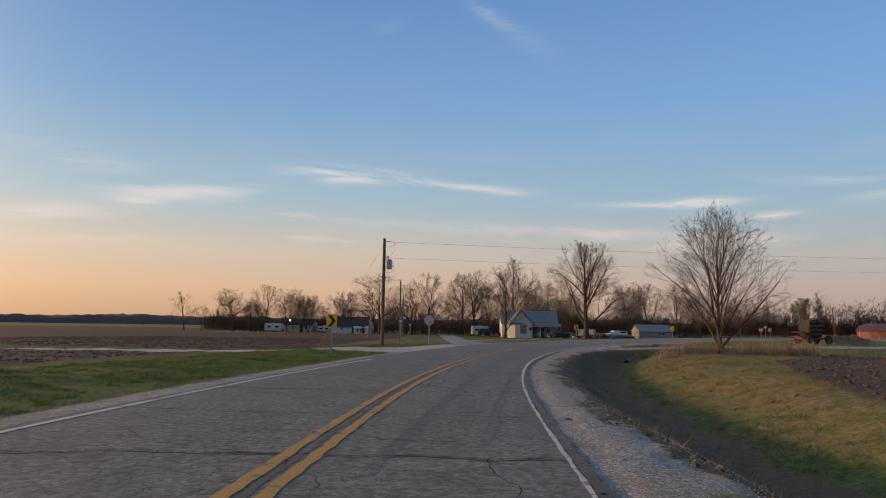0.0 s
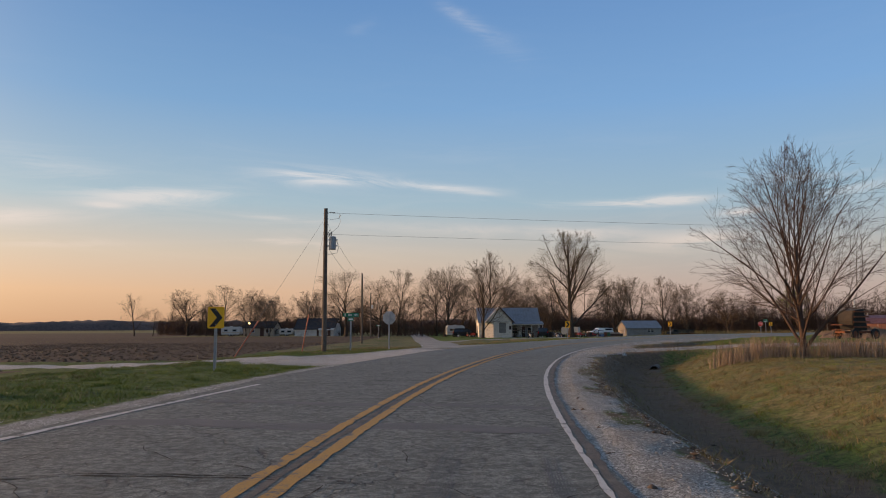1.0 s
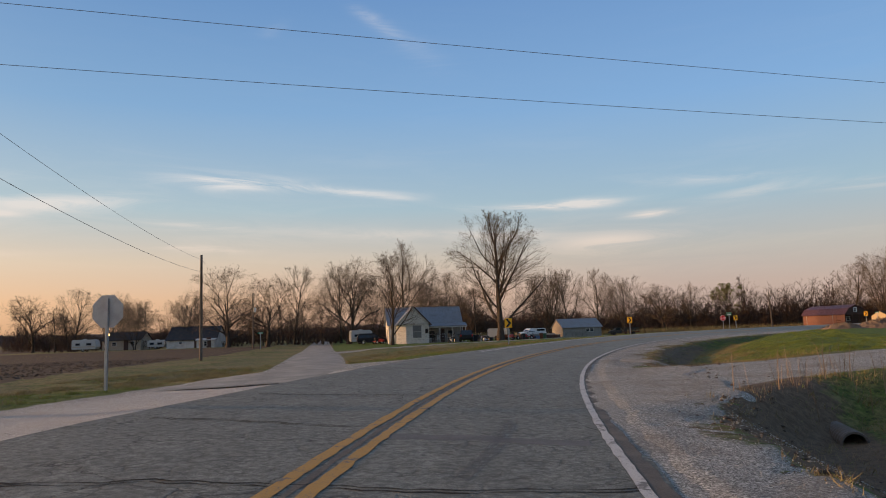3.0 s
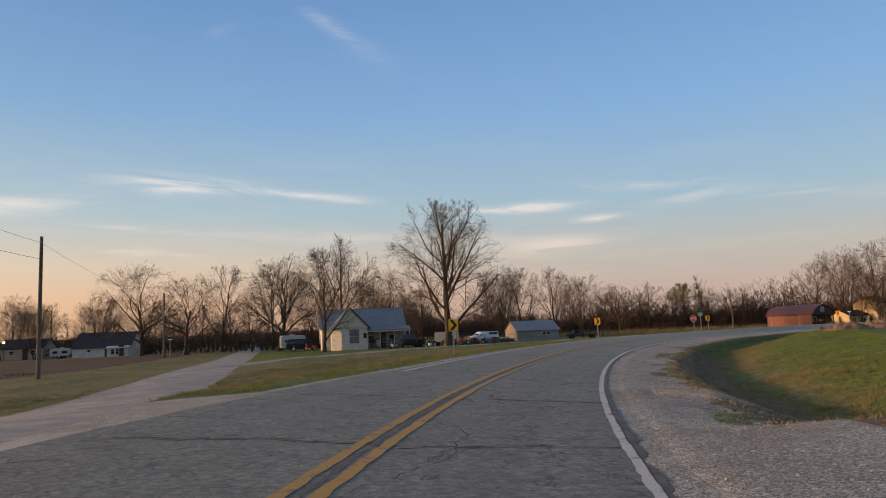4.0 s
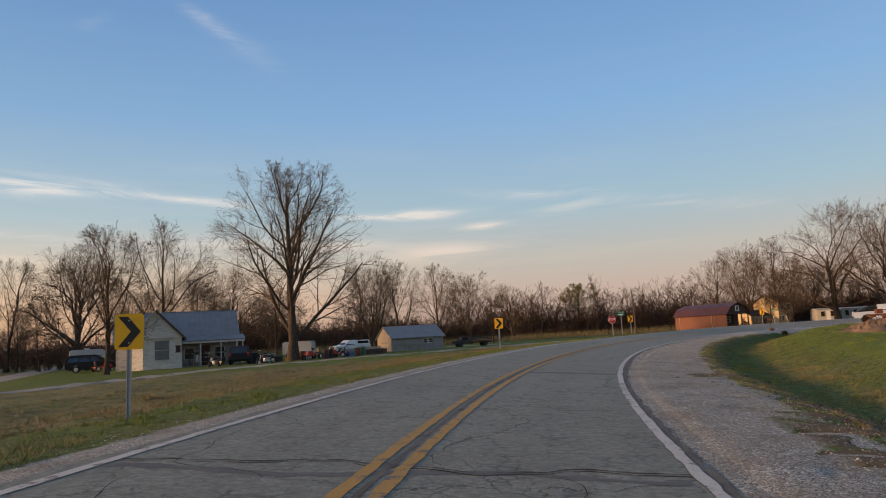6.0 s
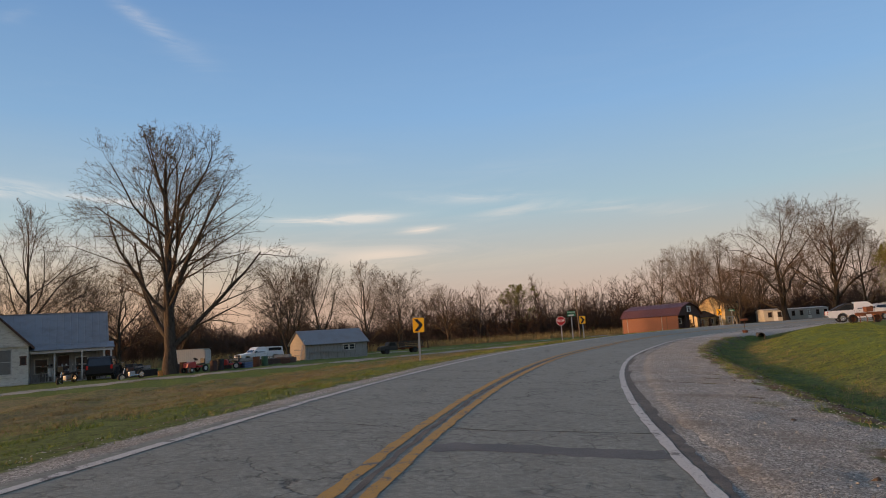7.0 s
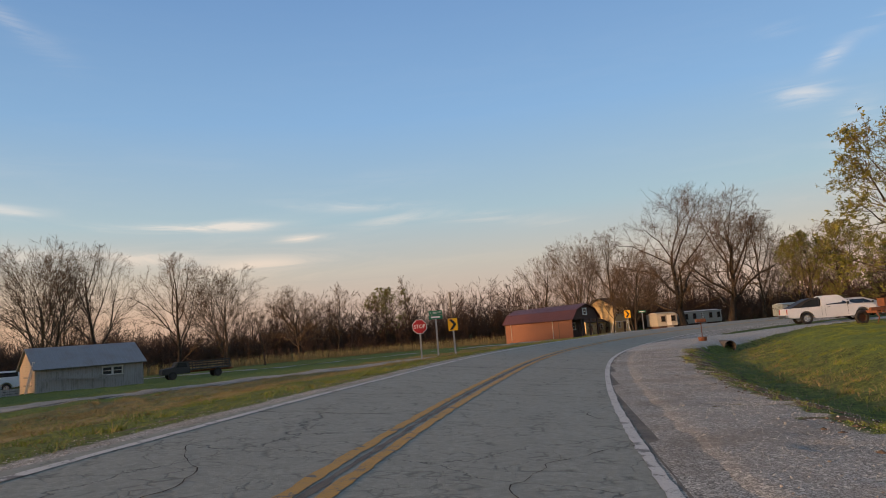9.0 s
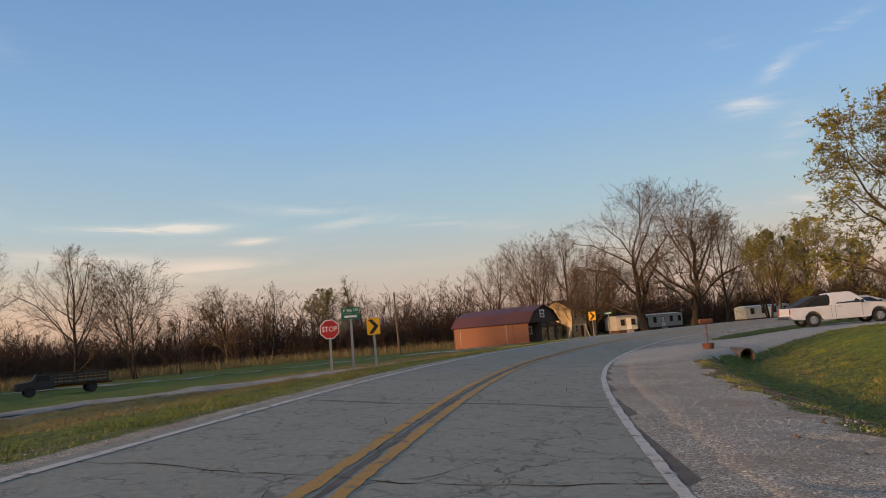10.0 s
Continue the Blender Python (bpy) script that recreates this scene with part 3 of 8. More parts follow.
def make_bark(name, lo, hi, scale=7.0):
    m, nt, b = mat_nodes(name)
    co = nt.nodes.new("ShaderNodeTexCoord").outputs["Object"]
    mpn = nd(nt, "ShaderNodeMapping")
    mpn.inputs["Scale"].default_value = (1, 1, 0.25)
    nt.links.new(co, mpn.inputs["Vector"])
    n = noise_n(nt, mpn.outputs[0], scale, 6, 0.7)
    c = mixc(nt, ramp(nt, n, [(0.3, (0, 0, 0)), (0.7, (1, 1, 1))]), lo, hi)
    r = nt.nodes.new("ShaderNodeObjectInfo").outputs["Random"]
    c = mixc(nt, mathn(nt, "MULTIPLY", r, 0.35), c, tuple(v * 0.6 for v in lo))
    nt.links.new(c, b.inputs["Base Color"])
    b.inputs["Roughness"].default_value = 0.9
    b.inputs["Specular IOR Level"].default_value = 0.15
    bump_to(nt, b, n, 0.6, 0.03)
    return m


def make_boards(name, col, dark, pitch, axis=2, rough=0.7, grime=0.35):
    """Lapped boards: real grain and peeling, with the board joints cut into the relief."""
    m, nt, b = mat_nodes(name)
    co = nt.nodes.new("ShaderNodeTexCoord").outputs["Object"]
    sp = nt.nodes.new("ShaderNodeSeparateXYZ")
    nt.links.new(co, sp.inputs[0])
    fr = mathn(nt, "FRACT", mathn(nt, "MULTIPLY", sp.outputs[axis], 1 / pitch))
    joint = ramp(nt, fr, [(0.0, (1, 1, 1)), (0.10, (0, 0, 0))])
    mpn = nd(nt, "ShaderNodeMapping")
    mpn.inputs["Scale"].default_value = (0.3, 0.3, 1) if axis == 2 else (1, 1, 0.2)
    nt.links.new(co, mpn.inputs["Vector"])
    peel, fine = noise_n(nt, mpn.outputs[0], 5, 6, 0.7), noise_n(nt, mpn.outputs[0], 30, 4, 0.7)
    c = mixc(nt, fine, tuple(v * 0.8 for v in col), col)
    c = mixc(nt, mathn(nt, "MULTIPLY", ramp(nt, peel, [(0.5, (0, 0, 0)), (0.64, (1, 1, 1))]), grime), c, dark)
    c = mixc(nt, mathn(nt, "MULTIPLY", joint, 0.55), c, tuple(v * 0.4 for v in dark))
    nt.links.new(c, b.inputs["Base Color"])
    b.inputs["Roughness"].default_value = rough
    bump_to(nt, b, mathn(nt, "SUBTRACT", mathn(nt, "ADD", fr, mathn(nt, "MULTIPLY", fine, 0.3)), joint), 0.5, 0.015)
    return m


def make_tin(name, col, rust, pitch=0.25, axis=0, amt=0.3, rough=0.45, metal=0.6):
    """Ribbed roofing sheet with stains and rust."""
    m, nt, b = mat_nodes(name)
    co = nt.nodes.new("ShaderNodeTexCoord").outputs["Object"]
    sp = nt.nodes.new("ShaderNodeSeparateXYZ")
    nt.links.new(co, sp.inputs[0])
    rib = mathn(nt, "PINGPONG", mathn(nt, "MULTIPLY", sp.outputs[axis], 1 / pitch), 0.5)
    big, fine = noise_n(nt, co, 0.9, 6, 0.65), noise_n(nt, co, 12, 5, 0.7)
    c = mixc(nt, fine, tuple(v * 0.75 for v in col), col)
    c = mixc(nt, mathn(nt, "MULTIPLY", ramp(nt, big, [(0.45, (0, 0, 0)), (0.7, (1, 1, 1))]), amt), c, rust)
    nt.links.new(c, b.inputs["Base Color"])
    b.inputs["Metallic"].default_value = metal
    nt.links.new(mathn(nt, "ADD", mathn(nt, "MULTIPLY", big, 0.3), rough - 0.15), b.inputs["Roughness"])
    bump_to(nt, b, ramp(nt, rib, [(0.36, (0, 0, 0)), (0.5, (1, 1, 1))]), 0.7, 0.03)
    return m


def make_glass(name, col=(0.02, 0.025, 0.03), rough=0.06):
    m, nt, b = mat_nodes(name)
    n = noise_n(nt, nt.nodes.new("ShaderNodeTexCoord").outputs["Object"], 3, 3)
    nt.links.new(mixc(nt, n, tuple(v * 0.6 for v in col), tuple(v * 1.4 for v in col)), b.inputs["Base Color"])
    b.inputs["Roughness"].default_value = rough
    b.inputs["Specular IOR Level"].default_value = 0.7
    return m


ASPHALT = make_asphalt()
YELLOW_LINE = make_line_paint("yellow_line_paint", (0.44, 0.245, 0.045), (0.11, 0.103, 0.09), 0.57)
WHITE_LINE = make_line_paint("white_line_paint", (0.56, 0.54, 0.49), (0.15, 0.14, 0.122), 0.56)
TAR = plain("tar", (0.040, 0.038, 0.034), 0.95, var=0.4, scale=8, bump=0.4, dirt=(0.075, 0.07, 0.062), dirt_amt=0.5, spec=0.08)
OLD_ROAD = plain("old_chip_seal", (0.205, 0.208, 0.190), 0.9, var=0.45, scale=5, bump=0.5, dirt=(0.34, 0.335, 0.30), dirt_amt=0.65, bdist=0.012)
GROUND = make_ground()
GREEN_BLADE = make_blade("green_grass", (0.058, 0.096, 0.017), (0.22, 0.265, 0.050))
DRY_BLADE = make_blade("dry_grass", (0.15, 0.122, 0.052), (0.30, 0.245, 0.12))
WEED_BLADE = make_blade("dead_weeds", (0.11, 0.078, 0.048), (0.32, 0.235, 0.15))
BARK = make_bark("bark", (0.034, 0.026, 0.020), (0.12, 0.092, 0.068))
TWIG = make_bark("twigs", (0.070, 0.050, 0.034), (0.195, 0.137, 0.090), 3)
BRUSH_TWIG = make_bark("brush_twigs", (0.055, 0.036, 0.027), (0.135, 0.088, 0.064), 3)
BUD = make_blade("buds", (0.11, 0.085, 0.035), (0.21, 0.17, 0.06))
NEW_LEAF = make_blade("new_leaves", (0.09, 0.10, 0.02), (0.22, 0.21, 0.05))
POLE_WOOD = make_bark("pole_wood", (0.085, 0.066, 0.050), (0.23, 0.185, 0.145), 14)
GALV = plain("galvanised_steel", (0.42, 0.43, 0.44), 0.5, 0.7, var=0.2, scale=20, dirt_amt=0.2)
SIGN_YELLOW = plain("sign_yellow", (0.86, 0.44, 0.01), 0.45, var=0.06, scale=5, bump=0.03, dirt_amt=0.06)
SIGN_BLACK = plain("sign_black", (0.012, 0.012, 0.013), 0.5, var=0.2, scale=5, bump=0.03, dirt_amt=0.1)
SIGN_GREEN = plain("sign_green", (0.010, 0.16, 0.085), 0.45, var=0.1, scale=5, bump=0.03, dirt_amt=0.05)
SIGN_RED = plain("sign_red", (0.46, 0.025, 0.03), 0.45, var=0.1, scale=5, bump=0.03, dirt_amt=0.05)
SIGN_WHITE = plain("sign_white", (0.80, 0.80, 0.78), 0.45, var=0.05, scale=5, bump=0.03, dirt_amt=0.05)
RUBBER = plain("rubber", (0.018, 0.018, 0.018), 0.8, var=0.4, scale=12, dirt_amt=0.3)
CHROME = plain("chrome", (0.6, 0.6, 0.6), 0.25, 1.0, var=0.1, scale=8, bump=0.0, dirt_amt=0.1)
GLASS = make_glass("dark_glass")
RUST = plain("rust", (0.20, 0.075, 0.035), 0.85, var=0.5, scale=9, bump=0.5, dirt=(0.07, 0.035, 0.025), dirt_amt=0.6)

# ---- the highway ----
S_A, S_B = -70.0, 330.0


def with_metre_uv(ob, s_from, s_to, offs_n, offs, step):
    """A UV map in metres: along and across the lane."""
    n = int(round((s_to - s_from) / step)) + 1
    ss = np.linspace(s_from, s_to, n)
    table = np.array([[(s, (o(np.array([s]))[0] if callable(o) else o)) for o in offs] for s in ss]).reshape(-1, 2)
    uv = ob.data.uv_layers.new(name="metres")
    idx = np.empty(len(ob.data.loops), dtype=np.int64)
    ob.data.loops.foreach_get("vertex_index", idx)
    uv.data.foreach_set("uv", table[idx].ravel())


road_offs = [lambda s: -left_w(s) - np.interp(s, [20, 26, 62, 68], [0.25, 0.6, 0.6, 0.25]), lambda s: -left_w(s) * 0.5, 0.0, 1.3, lambda s: LANE + np.interp(s, [0, 22, 32, 48, 60, 90, 105, 200], [0.10, 0.12, 0.24, 0.18, 0.12, 0.14, 0.38, 0.40])]
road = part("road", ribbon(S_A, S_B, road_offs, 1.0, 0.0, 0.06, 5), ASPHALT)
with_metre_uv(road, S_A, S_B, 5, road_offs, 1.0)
tagged(road, "worn grey asphalt two-lane highway with cracks, curving", "road", kind="structure")
for nm, o in (("yellow_line", -0.215), ("yellow_line", 0.085)):
    ln = part(nm, ribbon(S_A, S_B, [o, o + 0.13], 0.2, 0.006, 0.016, int(o * 1000) + 900), YELLOW_LINE)
    tagged(ln, "worn double yellow centre line painted on the asphalt", "road marking", "centre lines", "structure")
edge_w = lambda s: np.interp(s, [0, 14, 24, 60, 80], [0.0, 0.0, 0.05, 0.05, 0.07])
ln = part("white_edge_line", ribbon(S_A, S_B, [LANE - 0.05, lambda s: LANE + edge_w(s)], 0.2, 0.006, 0.012, 31), WHITE_LINE)
tagged(ln, "worn white edge line along the gravel shoulder", "road marking", "edge lines", "structure")
EDGE_TAR = plain("crumbled_edge", (0.095, 0.089, 0.078), 0.85, var=0.5, scale=12, bump=0.7, dirt=(0.20, 0.18, 0.15), dirt_amt=0.5, bdist=0.02)
ln = part("crumbled_edge", ribbon(S_A, S_B, [lambda s: LANE + edge_w(s) + 0.01, lambda s: LANE + 0.06 + np.interp(s, [0, 22, 32, 48, 60, 88, 105, 200], [0.06, 0.08, 0.17, 0.12, 0.07, 0.12, 0.33, 0.35])], 0.2, 0.003, 0.03, 33), EDGE_TAR)
tagged(ln, "dark crumbling asphalt edge outside the white line", "road edge", kind="structure")
for a, b_ in ((S_A, 24.0), (66.0, S_B)):
    ln = part("white_edge_line", ribbon(a, b_, [lambda s: -left_w(s) - 0.06, lambda s: -left_w(s) + 0.06], 0.5, 0.006, 0.012, 77), WHITE_LINE)
    tagged(ln, "worn white edge line beside the grass verge", "road marking", "edge lines", "structure")


def flat_path(pts, half, lift, step=1.0, flare=None, cols=7, seed=1):
    q = smooth_line(pts, step, 5)
    t = np.gradient(q, axis=0)
    t /= np.linalg.norm(t, axis=1, keepdims=True)
    u = np.arange(len(q)) * step
    h = half + (flare(u) if flare else 0) + np.random.RandomState(seed).uniform(-0.1, 0.1, len(q))
    v = []
    for k in np.linspace(-1, 1, cols):
        x, y = q[:, 0] + t[:, 1] * h * k, q[:, 1] - t[:, 0] * h * k
        z = ground_z(x, y) + lift - 0.03 * k * k
        v.append(np.stack([x, y, z], 1))
    v = np.stack(v, 1).reshape(-1, 3)
    f = [(i * cols + k, i * cols + k + 1, (i + 1) * cols + k + 1, (i + 1) * cols + k) for i in range(len(q) - 1) for k in range(cols - 1)]
    return v.tolist(), [], f


ob = part("side_road", flat_path(SIDE_ROAD[1:], 1.75, 0.03), OLD_ROAD)
tagged(ob, "narrow pale chip-seal side road between grass verges", "road", kind="structure")
ob = part("driveway", flat_path(HOUSE_DRIVE, 1.45, 0.05), OLD_ROAD)
tagged(ob, "narrow grey lane in front of the white house", "lane", kind="structure")
ob = part("driveway", flat_path(FAR_LANE, 1.2, 0.06), OLD_ROAD)
tagged(ob, "pale lane across mown grass before the woods", "lane", kind="structure")

# ---- the ground: one sheet out to the horizon ----
def axis_lines(lo, hi, step, out):
    a = list(np.arange(lo, hi + step / 2, step))
    d, left, right = step, [], []
    while (a[0] if not left else left[-1]) > -out:
        d *= 1.16
        left.append((a[0] if not left else left[-1]) - d)
    d = step
    while (a[-1] if not right else right[-1]) < out:
        d *= 1.16
        right.append((a[-1] if not right else right[-1]) + d)
    return np.array(left[::-1] + a + right)


gx, gy = axis_lines(-22, 112, 0.42, 3600), axis_lines(-4, 165, 0.42, 3600)
GX, GY = np.meshgrid(gx, gy)
fx, fy = GX.ravel(), GY.ravel()
fz = ground_z(fx, fy)
gs, gl = sl_of(fx, fy)
nxg, nyg = len(gx), len(gy)
ii = (np.arange(nyg - 1)[:, None] * nxg + np.arange(nxg - 1)[None, :]).ravel()
quads = np.stack([ii, ii + 1, ii + nxg + 1, ii + nxg], 1)
me = bpy.data.meshes.new("ground")
me.vertices.add(len(fx)), me.loops.add(len(quads) * 4), me.polygons.add(len(quads))
me.vertices.foreach_set("co", np.stack([fx, fy, fz], 1).ravel())
me.loops.foreach_set("vertex_index", quads.ravel())
me.polygons.foreach_set("loop_start", np.arange(len(quads)) * 4)
me.update(calc_edges=True)
me.polygons.foreach_set("use_smooth", [True] * len(quads))
me.materials.append(GROUND)


def zones(x, y, s, l):
    """How much gravel, soil, lawn, mud and dry grass lies at a place, 0 to 1."""
    w, g = left_w(s), right_gravel(s)
    r, q = l - LANE, -l - w
    fall = lambda d, soft=0.6: np.clip(0.5 - d / (2 * soft), 0, 1)
    gravel = np.maximum(fall(r - g), 0) * (r > -1) + fall(q - np.interp(s, [0, 20, 30, 60, 70, 200], [0.9, 0.9, 1.2, 1.4, 0.9, 0.7])) * (q > -1)
    apron = np.maximum(fall(near_line(FIELD_DRIVE, x, y) - np.interp(x, [-22, -9], [0.9, 2.3])), fall(near_line([(-2.5, 40), (1.2, 49), (3.6, 57), (5.6, 64)], x, y) - np.interp(y, [40, 56, 66], [3.4, 3.0, 1.3])))
    apron = np.maximum(apron, fall(near_line(SIDE_ROAD, x, y) - 1.9, 0.4))
    apron = np.maximum(apron, np.maximum(fall(near_line(GATE_DRIVE, x, y) - 2.4), fall(near_line(TRUCK_DRIVE, x, y) - 2.9)))
    apron = np.maximum(apron, fall(near_line(HOUSE_DRIVE, x, y) - 1.7, 0.4))
    gravel = np.clip(np.maximum(gravel, apron), 0, 1)
    soil = np.where(l < 0, np.maximum(fall(12.3 - q + 0 * x) * (x < 8) * (y < 39), fall(near_line([(-400, 64), (-9, 50), (-9, 140)], x, y) * 0 + np.maximum(0, 1) * (x + 9.0 - 0.02 * (y - 50))) * (y > 46) * (y < np.where(x < -60, 330, 175))), 0)
    soil = np.where((l > 6) & (s < 42) & (s > -60), fall(np.interp(s, [0, 14, 30, 40], [8.2, 9.8, 13.0, 17.5]) - l), soil)
    soil = np.where((y > 175) & (x < -60) & (y > 330), 0.0, soil)
    lawn = np.where((l < 0) & (x > 4) & (y > 118) & (q > 13), 0.75, 0.0) * (near_line(HOUSE_DRIVE, x, y) > 2.0)
    lawn = np.where((l > 8) & (s > 62) & (s < 150), np.maximum(lawn, fall(9.5 - l, 1.5) * 0.9), lawn)
    mud = np.where(l > 0, fall(np.abs(r - g - 1.0 - 0.4 * (s < 60)) - 1.0 - 0.4 * (s < 60), 0.8), 0) * (near_line(TRUCK_DRIVE, x, y) > 6) * np.interp(s, [0, 60, 85, 100], [1, 1, 0.6, 0.0])
    mud = np.maximum(mud, np.where((l < 0) & (s > 62), 0.55 * fall(np.abs(q - 1.3) - 0.35, 0.4), 0))
    dry = np.where(l > 0, 0.42, 0.24) + np.where((l > 7.5) & (s < 48), 0.14, 0) - np.where((l > 0) & (s > 60), 0.28, 0) + np.where((l > 0) & (s > 56), np.interp(s, [56, 90, 105], [0.40, 0.36, 0.18]) * fall(np.abs(r - g - 2.8) - 1.2, 1.0), 0) + np.where((l < 0) & (q > 3.0) & (s > 50), 0.34 * fall(3.6 - q, 1.0), 0) - np.where((l < 0) & (q < 4) & (s < 40), 0.25, 0)
    return gravel, np.clip(soil, 0, 1), np.clip(lawn, 0, 1), np.clip(mud, 0, 1), np.clip(dry, 0, 1)


def pale_stone(x, y):
    """Where cleaner, paler limestone was spread: the entrances."""
    d = np.minimum(np.minimum(near_line(TRUCK_DRIVE, x, y) - 3.2, near_line(FIELD_DRIVE, x, y) - np.interp(x, [-22, -9], [0.9, 2.6])), near_line([(-2.5, 40), (1.2, 49), (3.6, 57)], x, y) - 2.6)
    return np.clip(0.5 - d / 1.6, 0, 1)


for nm, val in zip(("gravel", "soil", "lawn", "mud", "dry"), zones(fx, fy, gs, gl)):
    at = me.attributes.new(nm, "FLOAT", "POINT")
    at.data.foreach_set("value", val.astype(np.float32))
at = me.attributes.new("pale", "FLOAT", "POINT")
at.data.foreach_set("value", pale_stone(fx, fy).astype(np.float32))
ground = tagged(new("ground", me), "open farmland with grass verges, ditch, ploughed fields", "ground", kind="structure")

# ---- trees: bare limbs in early spring ----
def tubes(paths, sides):
    """Tapered tubes along polylines: a list of (points, radii), built for all paths of one length at once."""
    V, F, base = [], [], 0
    ang = np.arange(sides) * 2 * math.pi / sides
    ca, sa = np.cos(ang), np.sin(ang)
    by_len = {}
    for pts, rad in paths:
        by_len.setdefault(len(pts), []).append((pts, rad))
    for n, group in by_len.items():
        p = np.array([g[0] for g in group], float)
        r = np.array([g[1] for g in group], float)
        t = np.gradient(p, axis=1)
        t /= np.linalg.norm(t, axis=2, keepdims=True) + 1e-9
        ref = np.where(np.abs(t[:, :1, 2:]) > 0.7, np.array([1.0, 0.13, 0.07]), np.array([0.05, 0.1, 1.0]))
        u = np.cross(t, np.broadcast_to(ref, t.shape))
        u /= np.linalg.norm(u, axis=2, keepdims=True) + 1e-9
        w = np.cross(t, u)
        ring = p[:, :, None] + r[:, :, None, None] * (u[:, :, None] * ca[None, None, :, None] + w[:, :, None] * sa[None, None, :, None])
        V.append(ring.reshape(-1, 3))
        m = len(group)
        start = base + (np.arange(m)[:, None, None] * n + np.arange(n - 1)[None, :, None]) * sides
        k = np.arange(sides)[None, None, :]
        k2 = (k + 1) % sides
        F.append(np.stack([start + k, start + k2, start + sides + k2, start + sides + k], 3).reshape(-1, 4))
        base += m * n * sides
    return np.concatenate(V), [], np.concatenate(F)


def sticks(p0, p1, r0, r1):
    """Three-sided tapered sticks from p0 to p1, all at once."""
    d = p1 - p0
    d = d / (np.linalg.norm(d, axis=1, keepdims=True) + 1e-9)
    u = np.cross(d, np.where(np.abs(d[:, 2:]) > 0.8, np.array([[1.0, 0.1, 0.0]]), np.array([[0.0, 0.1, 1.0]])))
    u /= np.linalg.norm(u, axis=1, keepdims=True) + 1e-9
    w = np.cross(d, u)
    rings = []
    for p, r in ((p0, r0), (p1, r1)):
        for a in (0, 2.094, 4.189):
            rings.append(p + (u * math.cos(a) + w * math.sin(a)) * r[:, None])
    v = np.stack(rings, 1).reshape(-1, 3)
    f = (np.arange(len(p0))[:, None, None] * 6 + np.array([(0, 1, 4, 3), (1, 2, 5, 4), (2, 0, 3, 5)])[None]).reshape(-1, 4)
    return v, f


def grow_tree(seed, height, trunk_r, fork=0.3, wide=0.8, levels=4, kids=(9, 7, 6, 4), crook=0.16, lift=0.35, stems=1, fan=0.5, low=0.25, bud=0, bud_size=0.06, lead=0.7, belly=0.56, spread=0.7, twig_r=0.008):
    """Bare limbs that fill a rounded crown. Returns thick limbs, thin limbs, the ends of the last twigs and bud triangles."""
    rng = np.random.RandomState(seed)
    thick, thin, fine, buds = [], [], [], []
    mid, rx, rz = np.array([0, 0, height * belly]), height * wide / 2, height * (1 - belly)
    lumps = rng.normal(0, 1, (9, 3))
    lumps /= np.linalg.norm(lumps, axis=1, keepdims=True)

    def room(p, d):
        """How far a limb may run from p along d before it leaves the crown."""
        sc = np.array([rx, rx, rz if d[2] > -0.2 else height * belly * 0.8])
        o, v = (p - mid) / sc, d / sc
        a_, b_, c_ = v @ v, o @ v, o @ o - 1
        disc = b_ * b_ - a_ * c_
        if disc <= 0:
            return 0.06 * height
        out = (-b_ + math.sqrt(disc)) / a_
        return min(0.62 * height, max(0.05 * height, out * (0.74 + 0.38 * np.max(lumps @ d) ** 2)))

    def branch(p, d, length, r, lev):
        if lev >= levels:
            tip = p + d * length
            fine.append((p, tip))
            for _ in range(bud):
                buds.append(p + (tip - p) * rng.uniform(0.3, 1.05) + rng.normal(0, 0.04, 3))
            return
        n = (8, 6, 4, 3)[min(lev, 3)]
        pts, rad, dirs = [p.copy()], [r], []
        for i in range(n):
            d = d + rng.normal(0, crook * (0.4 if lev == 0 else 1.0), 3) + np.array([0, 0, lift * (0.25, 0.16, 0.06, 0.04, 0.04)[min(lev, 4)]])
            d /= np.linalg.norm(d)
            p = p + d * length / n
            pts.append(p.copy())
            dirs.append(d.copy())
            rad.append(max(r * (1 - 0.75 * (i + 1) / n), twig_r * 0.6))
        (thick if lev <= 1 else thin).append((pts, rad))
        k = kids[lev]
        k = max(2, int(round(k * rng.uniform(0.8, 1.2) * (1.0 if lev != 1 else min(1.15, max(0.35, length / (0.34 * height)))))))
        for j in range(k):
            f0 = fork if lev == 0 else low
            f = f0 + (1 - f0) * (j + rng.uniform(0.1, 0.95)) / k
            q = f * n
            i = min(int(q), n - 1)
            start = pts[i] + (pts[i + 1] - pts[i]) * (q - i)
            if lev == 0 and stems == 1:
                turn = 2.4 * j + rng.uniform(-0.5, 0.5)
                side = np.array([math.cos(turn), math.sin(turn), 0.0])
            else:
                away = np.array([start[0], start[1], 0.35 * (start[2] - mid[2])])
                side = rng.normal(0, 1, 3) + 0.45 * away / (np.linalg.norm(away) + 1e-9)
            side -= dirs[i] * (side @ dirs[i])
            side /= np.linalg.norm(side) + 1e-9
            ang = spread * rng.uniform(0.7, 1.2) * (1.35 - 0.7 * f if lev == 0 else 1.0 if lev == 1 else 1.15)
            nd_ = dirs[i] * math.cos(ang) + side * math.sin(ang)
            nd_[2] += 0.10 if lev <= 1 else 0.04
            nd_ /= np.linalg.norm(nd_)
            free = room(start, nd_)
            ln_ = free * rng.uniform(0.72, 1.0) if lev == 0 else min(free, length * 0.62 * (1.12 - 0.5 * f)) * rng.uniform(0.7, 1.1)
            branch(start, nd_, ln_, max(rad[i] * rng.uniform(0.38, 0.58), twig_r), lev + 1)

